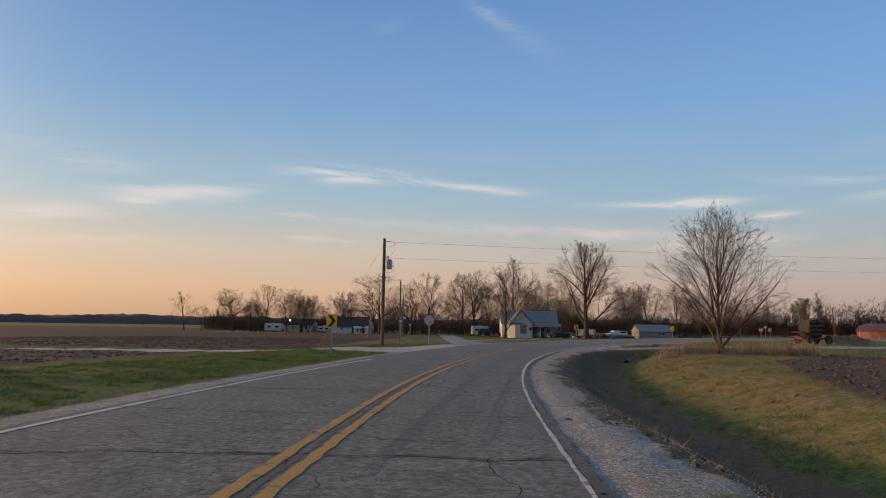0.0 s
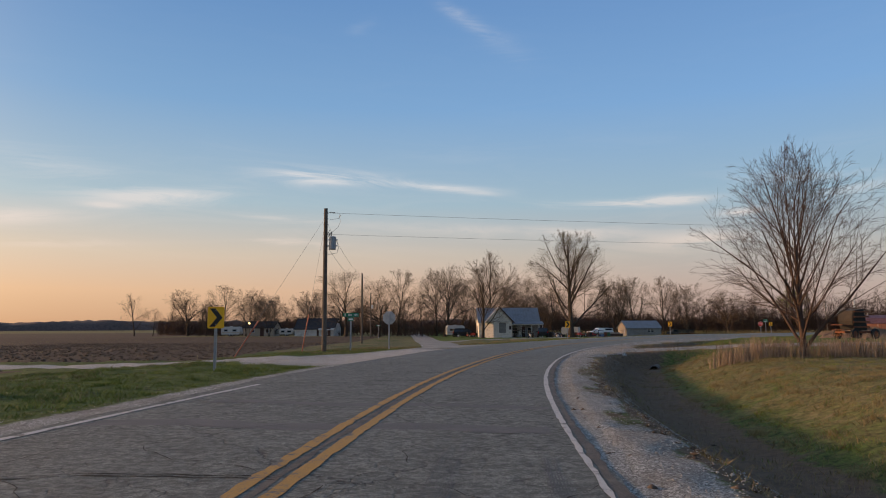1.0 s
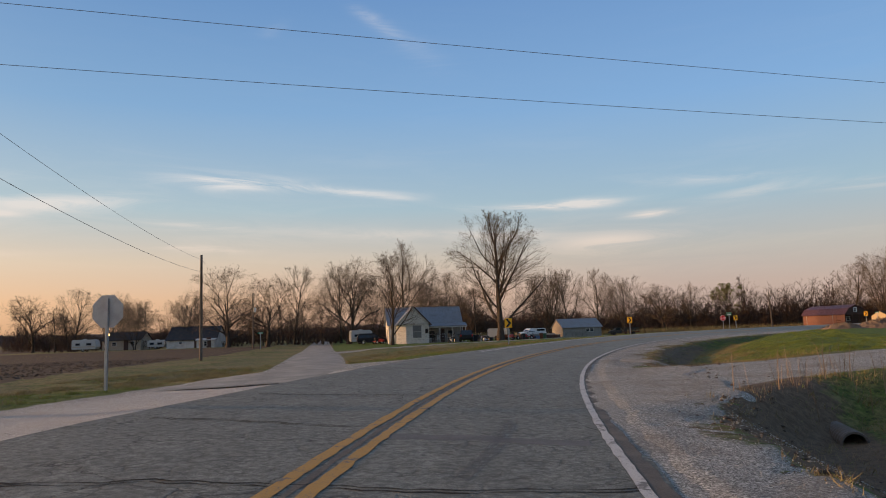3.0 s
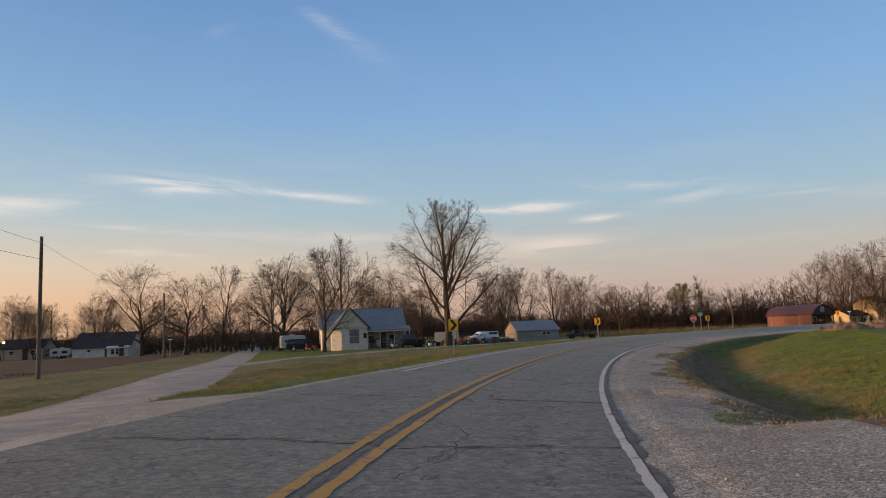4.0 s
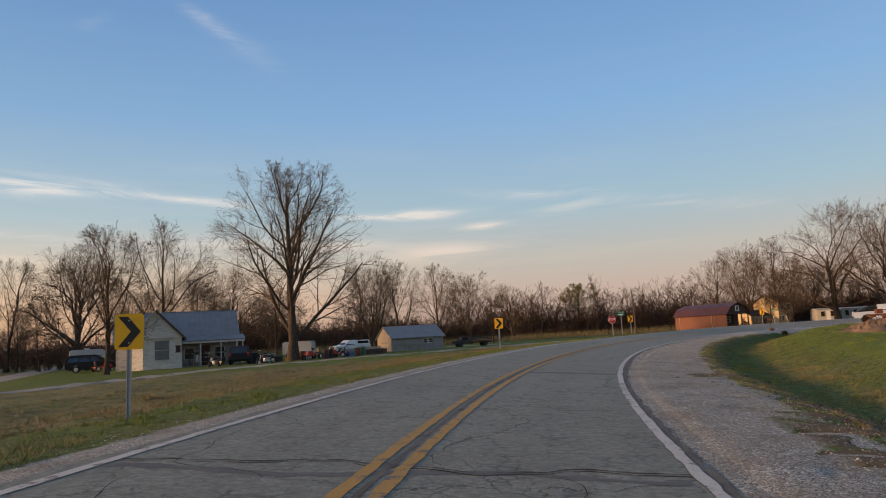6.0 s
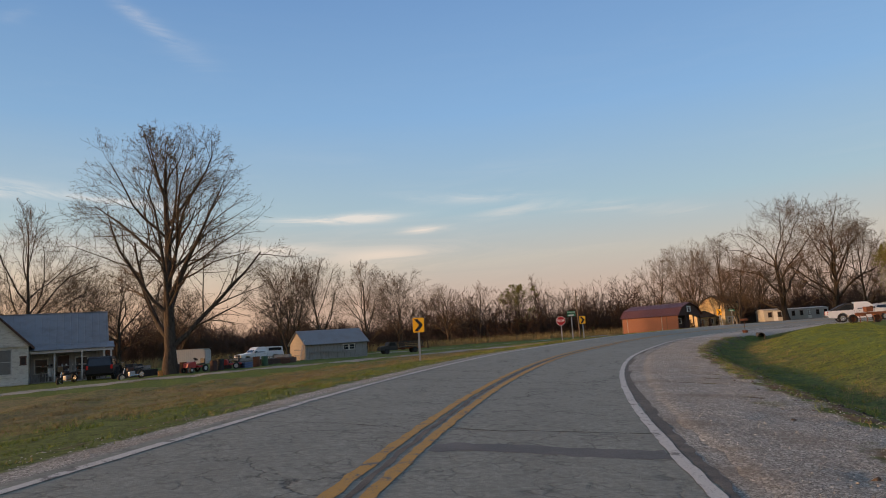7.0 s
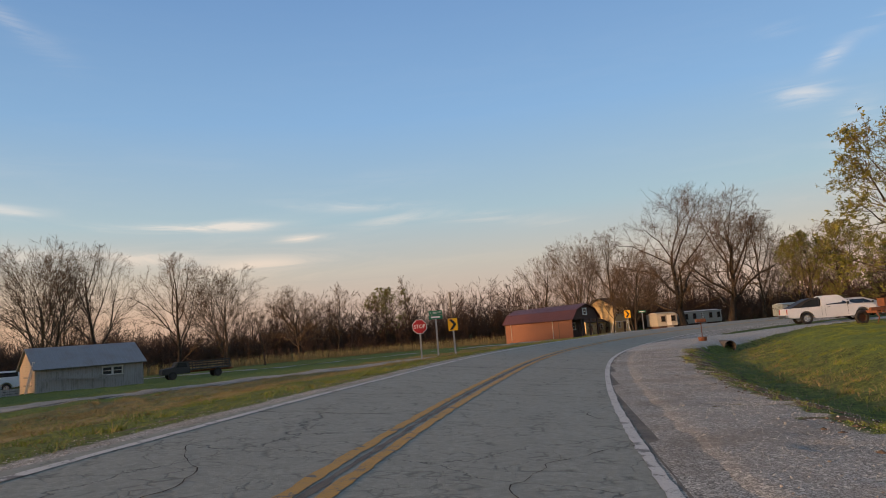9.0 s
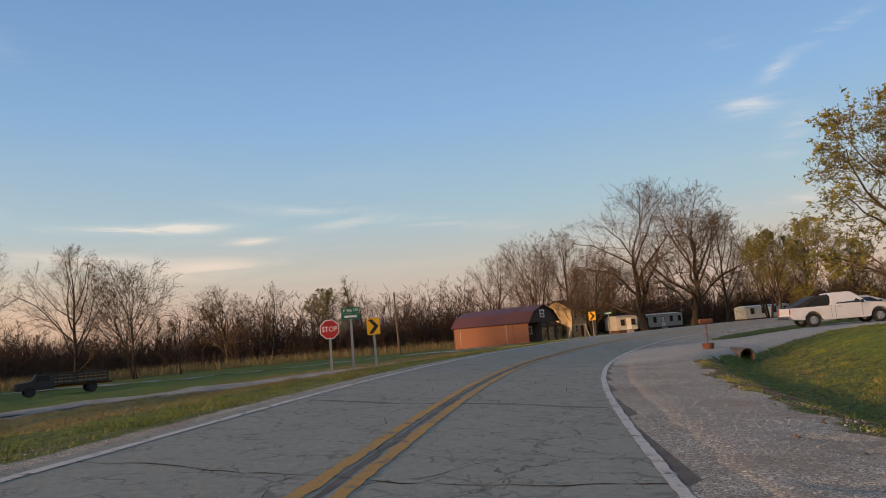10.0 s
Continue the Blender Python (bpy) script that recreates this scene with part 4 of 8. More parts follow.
    for s_ in range(stems):
        a = rng.uniform(0, 6.28)
        tilt = 0.0 if stems == 1 else fan * math.sqrt((s_ + 0.5) / stems)
        d0 = np.array([math.cos(a) * math.sin(tilt), math.sin(a) * math.sin(tilt), math.cos(tilt)])
        off = np.zeros(3) if stems == 1 else np.array([math.cos(a), math.sin(a), 0]) * rng.uniform(0, 0.03) * height
        st = off + np.array([0, 0, -0.15])
        h = height * lead if stems == 1 else room(st + np.array([0, 0, 0.3]), d0) * rng.uniform(0.8, 1.0)
        branch(st, d0, h, trunk_r if stems == 1 else trunk_r * rng.uniform(0.5, 1.0), 0)
    if stems == 1:
        thick[0][1][0] = trunk_r * 1.5
    # bud quads: two small crossed triangles each
    if buds:
        c = np.array(buds)
        n = len(c)
        a1, a2 = rng.normal(0, bud_size, (n, 3)), rng.normal(0, bud_size, (n, 3))
        v = np.stack([c, c + a1, c + a2], 1).reshape(-1, 3)
        f = np.arange(n * 3).reshape(-1, 3)
        bq = (v, [], f)
    else:
        bq = None
    return thick, thin, np.array(fine), bq


def make_tree(name, m, label, seed, twig=None, bud_mat=None, group="", bark=None, sides=(6, 3), category="tree", round_twigs=True, **kw):
    thick, thin, fine, bq = grow_tree(seed, **kw)
    v, _, f = tubes(thin, sides[1])
    r = np.full(len(fine), kw.get("twig_r", 0.008) * 0.85)
    if round_twigs:
        v2, f2 = sticks(fine[:, 0], fine[:, 1], r, r * 0.45)
    else:
        w = np.random.RandomState(seed).normal(0, 1, (len(fine), 3))
        w *= (r / (np.linalg.norm(w, axis=1) + 1e-9))[:, None]
        v2 = np.stack([fine[:, 0] - w, fine[:, 0] + w, fine[:, 1] + w * 0.4, fine[:, 1] - w * 0.4], 1).reshape(-1, 3)
        f2 = np.arange(len(fine) * 4).reshape(-1, 4)
    crown = (np.concatenate([v, v2]), [], np.concatenate([f, f2 + len(v)]))
    t = thing(name, m, label, category, group)
    smooth(part("trunk", tubes(thick, sides[0]), bark or BARK, t))
    smooth(part("crown", crown, twig or TWIG, t))
    if bq:
        part("leaves", bq, bud_mat or BUD, t, "small opening buds and leaves")
    return t


def at(x, y, rz=0.0, sc=1.0, dz=0.0):
    return pose(x, y, gz(x, y) + dz, 0, 0, rz) @ Matrix.Diagonal((sc, sc, sc, 1))


make_tree("maple_tree", at(28.2, 139.6), "tall bare maple with a broad budding crown beside the white house", 21, height=18.9, trunk_r=0.47, fork=0.10, wide=1.14,
          levels=4, kids=(18, 9, 7, 4), crook=0.11, lift=0.34, bud=2, bud_size=0.05, low=0.16, twig_r=0.0105, lead=0.86, spread=0.76, belly=0.49)
make_tree("roadside_bush_tree", at(15.6, 40.0), "many-stemmed bare roadside tree in tall dead weeds", 5, height=8.2, trunk_r=0.125, fork=0.05, wide=1.0,
          levels=4, kids=(30, 8, 5, 3), crook=0.075, lift=0.12, low=0.16, twig=BRUSH_TWIG, bark=BRUSH_TWIG, twig_r=0.006, spread=0.62, belly=0.52, lead=0.62)
make_tree("yard_tree", at(12.3, 139.0), "leaning bare yard tree in front of the white house", 8, height=12.6, trunk_r=0.24, fork=0.10, wide=0.86,
          levels=4, kids=(13, 8, 7, 5), crook=0.12, lift=0.32, twig_r=0.010, lead=0.78, spread=0.72)

# stock kinds of bare tree, each placed several times
KINDS = [
    dict(height=14.0, trunk_r=0.25, fork=0.10, wide=0.86, levels=4, kids=(14, 8, 7, 4), crook=0.14, lift=0.28, low=0.16, twig_r=0.0135, lead=0.78, spread=0.74, belly=0.52),
    dict(height=14.0, trunk_r=0.38, fork=0.18, wide=1.22, levels=4, kids=(12, 9, 8, 5), crook=0.21, lift=0.20, low=0.2, twig_r=0.0125, lead=0.55, spread=0.9, belly=0.53),
    dict(height=14.0, trunk_r=0.19, fork=0.14, wide=0.74, levels=4, kids=(13, 7, 6, 4), crook=0.16, lift=0.28, low=0.18, twig_r=0.0135, lead=0.85, spread=0.7, belly=0.52),
    dict(height=14.0, trunk_r=0.24, fork=0.12, wide=0.98, levels=4, kids=(10, 8, 6, 4), crook=0.13, lift=0.22, stems=3, fan=0.42, low=0.16, twig_r=0.0135, spread=0.70, belly=0.53),
]
PLANTED = {}


def plant(kind, x, y, h, label, seed=0, name="bare_tree", group="bare trees", twig=None, wide=1.0, leafy=None, dz=0.0):
    key = (kind, twig.name if twig else "", leafy.name if leafy else "", seed % 2)
    m = at(x, y, (x * 37.1 + y * 11.7 + seed * 77) % 360, 1.0, dz - 0.05)
    sc = h / 14.0
    if key not in PLANTED:
        kw = dict(KINDS[kind])
        if leafy:
            kw.update(bud=6, bud_size=0.085)
        t = make_tree(name, m, label, 100 + kind * 7 + 31 * (seed % 2), twig=twig, bud_mat=leafy, group=group, sides=(5, 3), round_twigs=False, **kw)
        PLANTED[key] = t
    else:
        t = copy_thing(PLANTED[key], m)
        tagged(t, label, "tree", group)
    t.scale = (sc * wide, sc * wide, sc)
    return t


YARD = "bare deciduous tree standing behind the white house"
for k, x, y, h, sd, w in ((1, -7.4, 165.8, 12.5, 0, 1.15), (2, -7.3, 186, 9, 1, 1), (0, -2.3, 188, 9, 0, 1), (2, 2.0, 177.4, 9.5, 0, 1), (1, 6.7, 167.2, 16.5, 1, 1.0),
                          (0, 16.9, 170.1, 18.5, 0, 0.9), (3, 20.7, 176.3, 14.5, 1, 1), (1, 26.1, 178.3, 14.0, 0, 1.0), (2, 33.0, 182.0, 12, 0, 1.1)):
    plant(k, x, y, h, YARD, sd, wide=w)
ROWT = "bare tree in the open lot behind the grey shed"
for k, x, y, h, sd, w in ((3, 47.0, 176.6, 14.0, 0, 1.0), (0, 51.5, 178.0, 13.8, 1, 0.9), (0, 63.5, 193.0, 15.0, 0, 0.95), (3, 69.0, 190.0, 14.0, 1, 1.0), (2, 75.4, 194.3, 8, 0, 1.0),
                          (1, 91.0, 216.7, 13.5, 1, 1.05), (2, 98.9, 217.9, 13.0, 1, 1.1)):
    plant(k, x, y, h, ROWT, sd, wide=w)
plant(0, 117.9, 230.8, 13.5, "tree with the first green leaves at the edge of the woods", 0, name="leafing_tree", group="leafing trees", leafy=NEW_LEAF)
plant(2, 122.2, 227.2, 16.0, "slender bare tree above the woods", 0)
RIGHT = "large bare tree beside the mobile homes"
for k, x, y, h, sd, w in ((1, 141.2, 173.9, 24.5, 0, 1.0), (1, 149.9, 170.5, 25.0, 1, 0.95), (0, 156.9, 168.5, 18.5, 0, 0.9), (0, 136.0, 202.0, 16.0, 1, 1), (3, 137.9, 194.0, 19.0, 0, 0.9),
                          (0, 143.9, 191.5, 19.0, 0, 1.0), (1, 152.6, 190.1, 16.0, 1, 1.1), (3, 160.8, 163.1, 16.5, 1, 1.0)):
    plant(k, x, y, h, RIGHT, sd, wide=w)
for k, x, y, h, sd, w in ((0, 127.0, 172.5, 13.0, 1, 0.9), (3, 131.5, 176.5, 12.0, 0, 0.9), (2, 123.5, 174.0, 9.0, 1, 1.0)):
    plant(k, x, y, h, "bare tree standing before the cream house", sd, wide=w)
LEAFY = "tree in pale young leaf among bare ones"
for k, x, y, h, sd in ((0, 152.0, 157.4, 13.5, 0), (0, 156.0, 154.7, 15.0, 0), (0, 168.9, 152.5, 12.0, 0)):
    plant(k, x, y, h, LEAFY, sd, name="leafing_tree", group="leafing trees", leafy=NEW_LEAF)
plant(0, 127.0, 131.5, 24.5, "tall roadside tree with yellow-green young leaves", 0, name="leafing_tree", group="leafing trees", leafy=NEW_LEAF, wide=1.15)
LEFT = "bare tree in the windbreak behind the field"
for k, x, y, h, sd, w in ((2, -72.8, 201.5, 11.5, 0, 1.2), (1, -57.5, 196.4, 12.5, 1, 1), (2, -66.8, 198, 7, 1, 1.2), (2, -48.8, 191.4, 9.5, 0, 1.1), (1, -15.1, 173.3, 15.0, 0, 1.1),
                          (0, -4.1, 191.4, 16.5, 1, 0.9), (0, 5.5, 186.2, 16.0, 0, 1.0), (3, 13.0, 195.0, 14.0, 1, 1.0), (3, 35.0, 201.4, 12.5, 0, 1.0), (2, 52.7, 206.0, 14, 1, 1)):
    plant(k, x, y, h, LEFT, sd, wide=w)
rw = np.random.RandomState(44)
for i in range(22):
    u = i / 21
    plant((2, 3, 2, 0)[i % 4], -56 + 52 * u + rw.uniform(-1.6, 1.6), 198 + 10 * math.sin(i * 1.9) - 4 * u, rw.uniform(7.0, 13.0), LEFT, i, wide=rw.uniform(0.8, 1.15))


# ---- woods: joined masses of many thin stems and brush ----
def woods(name, line, depth, count, h_lo, h_hi, seed, label, twig, limbs=21, sprigs=5):
    """Bare woodland along a line: crooked stems, ascending limbs and a spray of fine twigs, joined."""
    rng = np.random.RandomState(seed)
    q = smooth_line(line, 1.0, 5)
    nrm = np.gradient(q, axis=0)
    nrm = np.stack([-nrm[:, 1], nrm[:, 0]], 1) / np.linalg.norm(nrm, axis=1, keepdims=True)
    j = rng.randint(0, len(q), count)
    off = rng.uniform(0, 1, count) ** 1.3 * depth
    bx, by = q[j, 0] + nrm[j, 0] * off, q[j, 1] + nrm[j, 1] * off
    h = rng.uniform(h_lo, h_hi, count) * (0.75 + 0.25 * np.sin(j * 0.11 + seed) * np.sin(j * 0.037 + 1.0)) * np.where(rng.uniform(0, 1, count) < 0.45, 0.62, 1.0)
    root = np.stack([bx, by, ground_z(bx, by) - 0.2], 1)
    mid = root + np.stack([rng.normal(0, 0.05, count) * h, rng.normal(0, 0.05, count) * h, h * 0.5], 1)
    top = mid + np.stack([rng.normal(0, 0.07, count) * h, rng.normal(0, 0.07, count) * h, h * 0.5], 1)
    r = 0.008 * h + 0.012
    out = [sticks(root, mid, r, r * 0.7), sticks(mid, top, r * 0.7, np.full(count, 0.012))]
    k = np.repeat(np.arange(count), limbs)
    n = len(k)
    f = rng.uniform(0.10, 0.98, n) ** 0.85
    p0 = np.where((f < 0.5)[:, None], root[k] + (mid[k] - root[k]) * (f * 2)[:, None], mid[k] + (top[k] - mid[k]) * (f * 2 - 1)[:, None])
    a = rng.uniform(0, 6.283, n)
    d = np.stack([np.cos(a), np.sin(a), rng.uniform(0.3, 1.7, n)], 1)
    d /= np.linalg.norm(d, axis=1, keepdims=True)
    ln_ = h[k] * rng.uniform(0.16, 0.34, n) * (1.18 - 0.72 * f)
    p1 = p0 + d * ln_[:, None]
    out.append(sticks(p0, p1, np.maximum(r[k] * 0.42 * (1 - 0.5 * f), 0.02), np.full(n, 0.012)))
    k2 = np.repeat(np.arange(n), sprigs)
    m = len(k2)
    g = rng.uniform(0.2, 1.0, m)
    t0 = p0[k2] + (p1[k2] - p0[k2]) * g[:, None]
    d2 = d[k2] + rng.normal(0, 0.42, (m, 3)) + np.array([0, 0, 0.22])
    d2 /= np.linalg.norm(d2, axis=1, keepdims=True)
    t1 = t0 + d2 * (ln_[k2] * rng.uniform(0.3, 0.62, m))[:, None]
    w = rng.normal(0, 1, (m, 3))
    w *= 0.034 / (np.linalg.norm(w, axis=1, keepdims=True) + 1e-9)
    out.append((np.stack([t0 - w, t0 + w, t1 + w * 0.35, t1 - w * 0.35], 1).reshape(-1, 3), np.arange(m * 4).reshape(-1, 4)))
    V, F, base = [], [], 0
    for v, fc in out:
        V.append(v), F.append(fc + base)
        base += len(v)
    ob = part(name, (np.concatenate(V), [], np.concatenate(F)), twig)
    return tagged(ob, label, "woods", kind="stuff")


woods("woodland", [(60, 228), (85, 232), (105, 226), (122, 214), (134, 204), (148, 196), (170, 186), (196, 170), (210, 150), (205, 128), (190, 110)], 22, 1500, 8.5, 14.5, 3, "dense bare woodland and brush behind the fields", BRUSH_TWIG)
woods("woodland", [(28, 205), (45, 214), (62, 226)], 16, 300, 5, 11, 7, "bare brushy woodland behind the shed", BRUSH_TWIG)
woods("woodland", [(-70, 210), (-30, 212), (0, 214), (30, 210)], 14, 330, 4.5, 9.5, 9, "bare windbreak and brush behind the far houses", BRUSH_TWIG)
woods("brush", [(-52, 187), (-30, 189), (-12, 186), (2, 184), (14, 178)], 6, 260, 1.0, 2.8, 12, "low bare brush along the far field edge", BRUSH_TWIG)
woods("brush", [(20, 186), (45, 190), (62, 200), (86, 206), (112, 205), (124, 198)], 8, 420, 1.2, 3.6, 15, "low bare brush at the edge of the woods", BRUSH_TWIG)
woods("brush", [(128, 186), (150, 192), (172, 178)], 8, 220, 1.5, 4.5, 17, "brush and saplings behind the mobile homes", BRUSH_TWIG)


def thicket(name, line, depth, count, h_hi, seed, label):
    """The unlit depth of the woods: crossing stems and twigs, too many to tell apart."""
    rng = np.random.RandomState(seed)
    q = smooth_line(line, 1.0, 5)
    nrm = np.gradient(q, axis=0)
    nrm = np.stack([-nrm[:, 1], nrm[:, 0]], 1) / np.linalg.norm(nrm, axis=1, keepdims=True)
    j = rng.randint(0, len(q), count)
    off = rng.uniform(0, depth, count)
    x, y = q[j, 0] + nrm[j, 0] * off, q[j, 1] + nrm[j, 1] * off
    top = h_hi * (0.72 + 0.16 * np.sin(j * 0.19 + seed) + 0.12 * np.sin(j * 0.53))
    z = ground_z(x, y) + rng.uniform(0, 1, count) ** 1.5 * top * 0.75
    p0 = np.stack([x, y, z], 1)
    d = np.stack([rng.normal(0, 0.4, count), rng.normal(0, 0.4, count), rng.uniform(0.4, 1.2, count)], 1)
    ln_ = np.minimum(rng.uniform(1.0, 3.6, count), top - (z - p0[:, 2].min()) + 0.8)
    p1 = p0 + d * np.maximum(ln_, 0.5)[:, None]
    w = rng.normal(0, 1, (count, 3))
    w *= rng.uniform(0.03, 0.08, (count, 1)) / (np.linalg.norm(w, axis=1, keepdims=True) + 1e-9)
    v = np.stack([p0 - w, p0 + w, p1 + w * 0.4, p1 - w * 0.4], 1).reshape(-1, 3)
    return tagged(part(name, (v, [], np.arange(count * 4).reshape(-1, 4)), BRUSH_TWIG), label, "woods", kind="stuff")


thicket("thicket", [(40, 226), (62, 246), (85, 254), (110, 246), (130, 232), (142, 220), (158, 212), (182, 202), (212, 184), (226, 156), (220, 128)], 16, 52000, 8.5, 31, "dim brown depth of the bare woods")
thicket("thicket", [(-74, 222), (-30, 226), (0, 228), (34, 224)], 10, 16000, 5.0, 32, "dim brown depth of the windbreak")

# ---- far wooded hills all round ----
def hills():
    n = 900
    ang = np.linspace(0, 2 * math.pi, n)
    rng = np.random.RandomState(3)
    top = 16 + 2.5 * np.sin(ang * 3 + 1) + 2 * np.sin(ang * 11) + 1.4 * np.sin(ang * 37) + rng.uniform(-1.6, 1.6, n)
    top[-1] = top[0]
    v, f = [], []
    for rr, zz in ((1480, -14), (1500, 2.0), (1520, 0.7), (1560, 1.0), (1900, 0.8)):
        for a, t_ in zip(ang, top):
            z = zz if rr < 1500 else (t_ * 0.86 + 2 * math.sin(a * 83) if rr == 1520 else t_ * zz if rr > 1520 else 2.0 + t_ * 0.35)
            v.append((40 + rr * math.sin(a), 90 + rr * math.cos(a), z))
    for k in range(4):
        f += [(k * n + i, k * n + i + 1, (k + 1) * n + i + 1, (k + 1) * n + i) for i in range(n - 1)]
    return v, [], f


HILL = plain("far_woods", (0.115, 0.082, 0.072), 0.95, var=0.4, scale=0.05, bump=0.0, dirt=(0.06, 0.06, 0.045), dirt_amt=0.5)
tagged(smooth(part("backdrop_hills", hills(), HILL)), "low wooded hills on the horizon", "hills", kind="structure")

# ---- road signs ----
def board(outline, thick, corner=0.0):
    """A sheet-metal panel standing in the x, z plane, its face towards -y."""
    bm = bmesh.new()
    prism(bm, outline, thick)
    return bm


def rounded(w, h, r, n=4):
    out = []
    for cx, cz, a0 in ((w / 2 - r, h / 2 - r, 0), (-w / 2 + r, h / 2 - r, 90), (-w / 2 + r, -h / 2 + r, 180), (w / 2 - r, -h / 2 + r, 270)):
        out += [(cx + r * math.cos(radians(a0 + 90 * k / n)), cz + r * math.sin(radians(a0 + 90 * k / n))) for k in range(n + 1)]
    return out


def shifted(bm, x=0, y=0, z=0):
    bmesh.ops.translate(bm, vec=(x, y, z), verts=bm.verts)
    return bm


def post_bm(h, r=0.03, deep=0.25):
    """A U-channel sign post with a row of holes pressed in its web."""
    bm = bmesh.new()
    box(bm, 0, 0.012, (h - deep) / 2, 0.05, 0.006, h + deep, 0.001)
    for sx in (-1, 1):
        box(bm, sx * 0.027, -0.002, (h - deep) / 2, 0.006, 0.034, h + deep, 0.001)
        box(bm, sx * 0.036, -0.018, (h - deep) / 2, 0.02, 0.005, h + deep, 0.001)
    return bm


def words(txt, size, mat, parent, x, y, z, name="lettering", sx=1.0):
    cu = bpy.data.curves.new(name, "FONT")
    cu.body, cu.size, cu.align_x, cu.align_y, cu.extrude, cu.resolution_u = txt, size, "CENTER", "CENTER", 0.002, 2
    tmp = bpy.data.objects.new("tmp", cu)
    scene.collection.objects.link(tmp)
    dg = bpy.context.evaluated_depsgraph_get()
    me_ = bpy.data.meshes.new_from_object(tmp.evaluated_get(dg))
    bpy.data.objects.remove(tmp)
    me_.transform(pose(x, y, z, 90, 0, 0) @ Matrix.Diagonal((sx, 1, 1, 1)))
    me_.materials.clear()
    me_.materials.append(mat)
    ob_ = new(name, me_)
    ob_.parent = parent
    return ob_


def chevron_sign(x, y, face, lean=0.0, label="yellow curve chevron sign with black arrow on a steel post", zc=1.56, sc=1.0):
    t = thing("chevron_sign", pose(x, y, gz(x, y), 0, lean, face), label, "road sign", "chevron signs")
    part("post", post_bm(zc + 0.2), GALV, t)
    p = part("panel", shifted(board(rounded(0.50 * sc, 0.64 * sc, 0.05), 0.006), 0, -0.035, zc), SIGN_YELLOW, t)
    bm = bmesh.new()
    w, h = 0.15 * sc, 0.54 * sc
    prism(bm, [(-0.19 * sc, h / 2), (-0.19 * sc + w + 0.02, h / 2), (0.20 * sc, 0), (-0.19 * sc + w + 0.02, -h / 2), (-0.19 * sc, -h / 2), (0.03 * sc, 0)], 0.004)
    part("arrow", shifted(bm, 0, -0.041, zc), SIGN_BLACK, p, "black chevron arrow")
    for dz in (-0.2, 0.2):
        bm = bmesh.new()
        cyl(bm, (0, -0.052, zc + dz), (0, -0.03, zc + dz), 0.014, n=6)
        part("bolt", bm, GALV, p)
    return t


def octagon(r):
    return [(r * math.cos(radians(22.5 + 45 * k)), r * math.sin(radians(22.5 + 45 * k))) for k in range(8)]


def stop_sign(x, y, face, zc, label):
    t = thing("stop_sign", pose(x, y, gz(x, y), 0, 0, face), label, "road sign", "stop signs")
    part("post", post_bm(zc + 0.3), GALV, t)
    p = part("panel", shifted(board(octagon(0.412), 0.006), 0, -0.035, zc), GALV, t, "bare grey sheet-metal back")
    part("border", shifted(board(octagon(0.41), 0.003), 0, -0.0405, zc), SIGN_WHITE, p)
    part("face", shifted(board(octagon(0.385), 0.003), 0, -0.0440, zc), SIGN_RED, p)
    words("STOP", 0.30, SIGN_WHITE, p, 0, -0.0475, zc, sx=0.86)
    return t


def street_sign(x, y, face, zc, rows, label):
    t = thing("street_sign", pose(x, y, gz(x, y), 0, 0, face), label, "road sign", "street name signs")
    part("post", post_bm(zc), GALV, t)
    for k, (txt, w, turn) in enumerate(rows):
        z = zc + 0.02 - 0.24 * k
        bm = shifted(board(rounded(w, 0.22, 0.03), 0.008), 0, 0, z)
        bmesh.ops.transform(bm, matrix=pose(0, -0.04, 0, 0, 0, turn), verts=bm.verts)
        p = part("name_panel", bm, SIGN_GREEN, t)
        if txt:
            start = 0
            for word in txt.split():
                mid_ = (start + len(word) / 2) / len(txt) - 0.5
                ob_ = words(word, 0.17, SIGN_WHITE, p, mid_ * w * 0.88, 0, z, sx=0.9)
                ob_.data.transform(pose(0, -0.04, 0, 0, 0, turn) @ Matrix.Translation((0, -0.0065, 0)))
                start += len(word) + 1
        else:
            bm = bmesh.new()
            box(bm, 0, 0, z, w * 0.66, 0.004, 0.08)
            bmesh.ops.transform(bm, matrix=pose(0, -0.04, 0, 0, 0, turn) @ Matrix.Translation((0, -0.0065, 0)), verts=bm.verts)
            part("lettering", bm, SIGN_WHITE, p)
    return t


chevron_sign(-5.3, 34.3, -4, 0)
chevron_sign(16.1, 85.6, -14, 1.0)
chevron_sign(35.8, 110.8, -26, 0.5)
chevron_sign(60.2, 130.8, -34, -1.2)
chevron_sign(93.6, 146.6, -52, 0, "yellow curve chevron sign far along the road", 1.8, 1.15)
stop_sign(-1.0, 55.3, 165, 1.85, "grey back of a stop sign beside the side road")
stop_sign(59.5, 132.95, -38, 1.85, "red octagonal stop sign on a steel post")
street_sign(-3.08, 53.4, -8, 2.0, [("Il Rte 101", 0.92, 0), ("", 0.36, 38)], "green street name sign on a steel post in the verge")
street_sign(59.8, 131.8, -38, 2.32, [("Il Rte 101", 0.72, 0), ("", 0.74, 6)], "pair of green street name panels on one post")
street_sign(-6.4, 143.8, -10, 2.3, [("", 0.8, 0)], "distant green street sign beside the side road")
street_sign(95.6, 146.4, -46, 1.9, [("", 0.7, 0)], "distant green street sign near the barn")


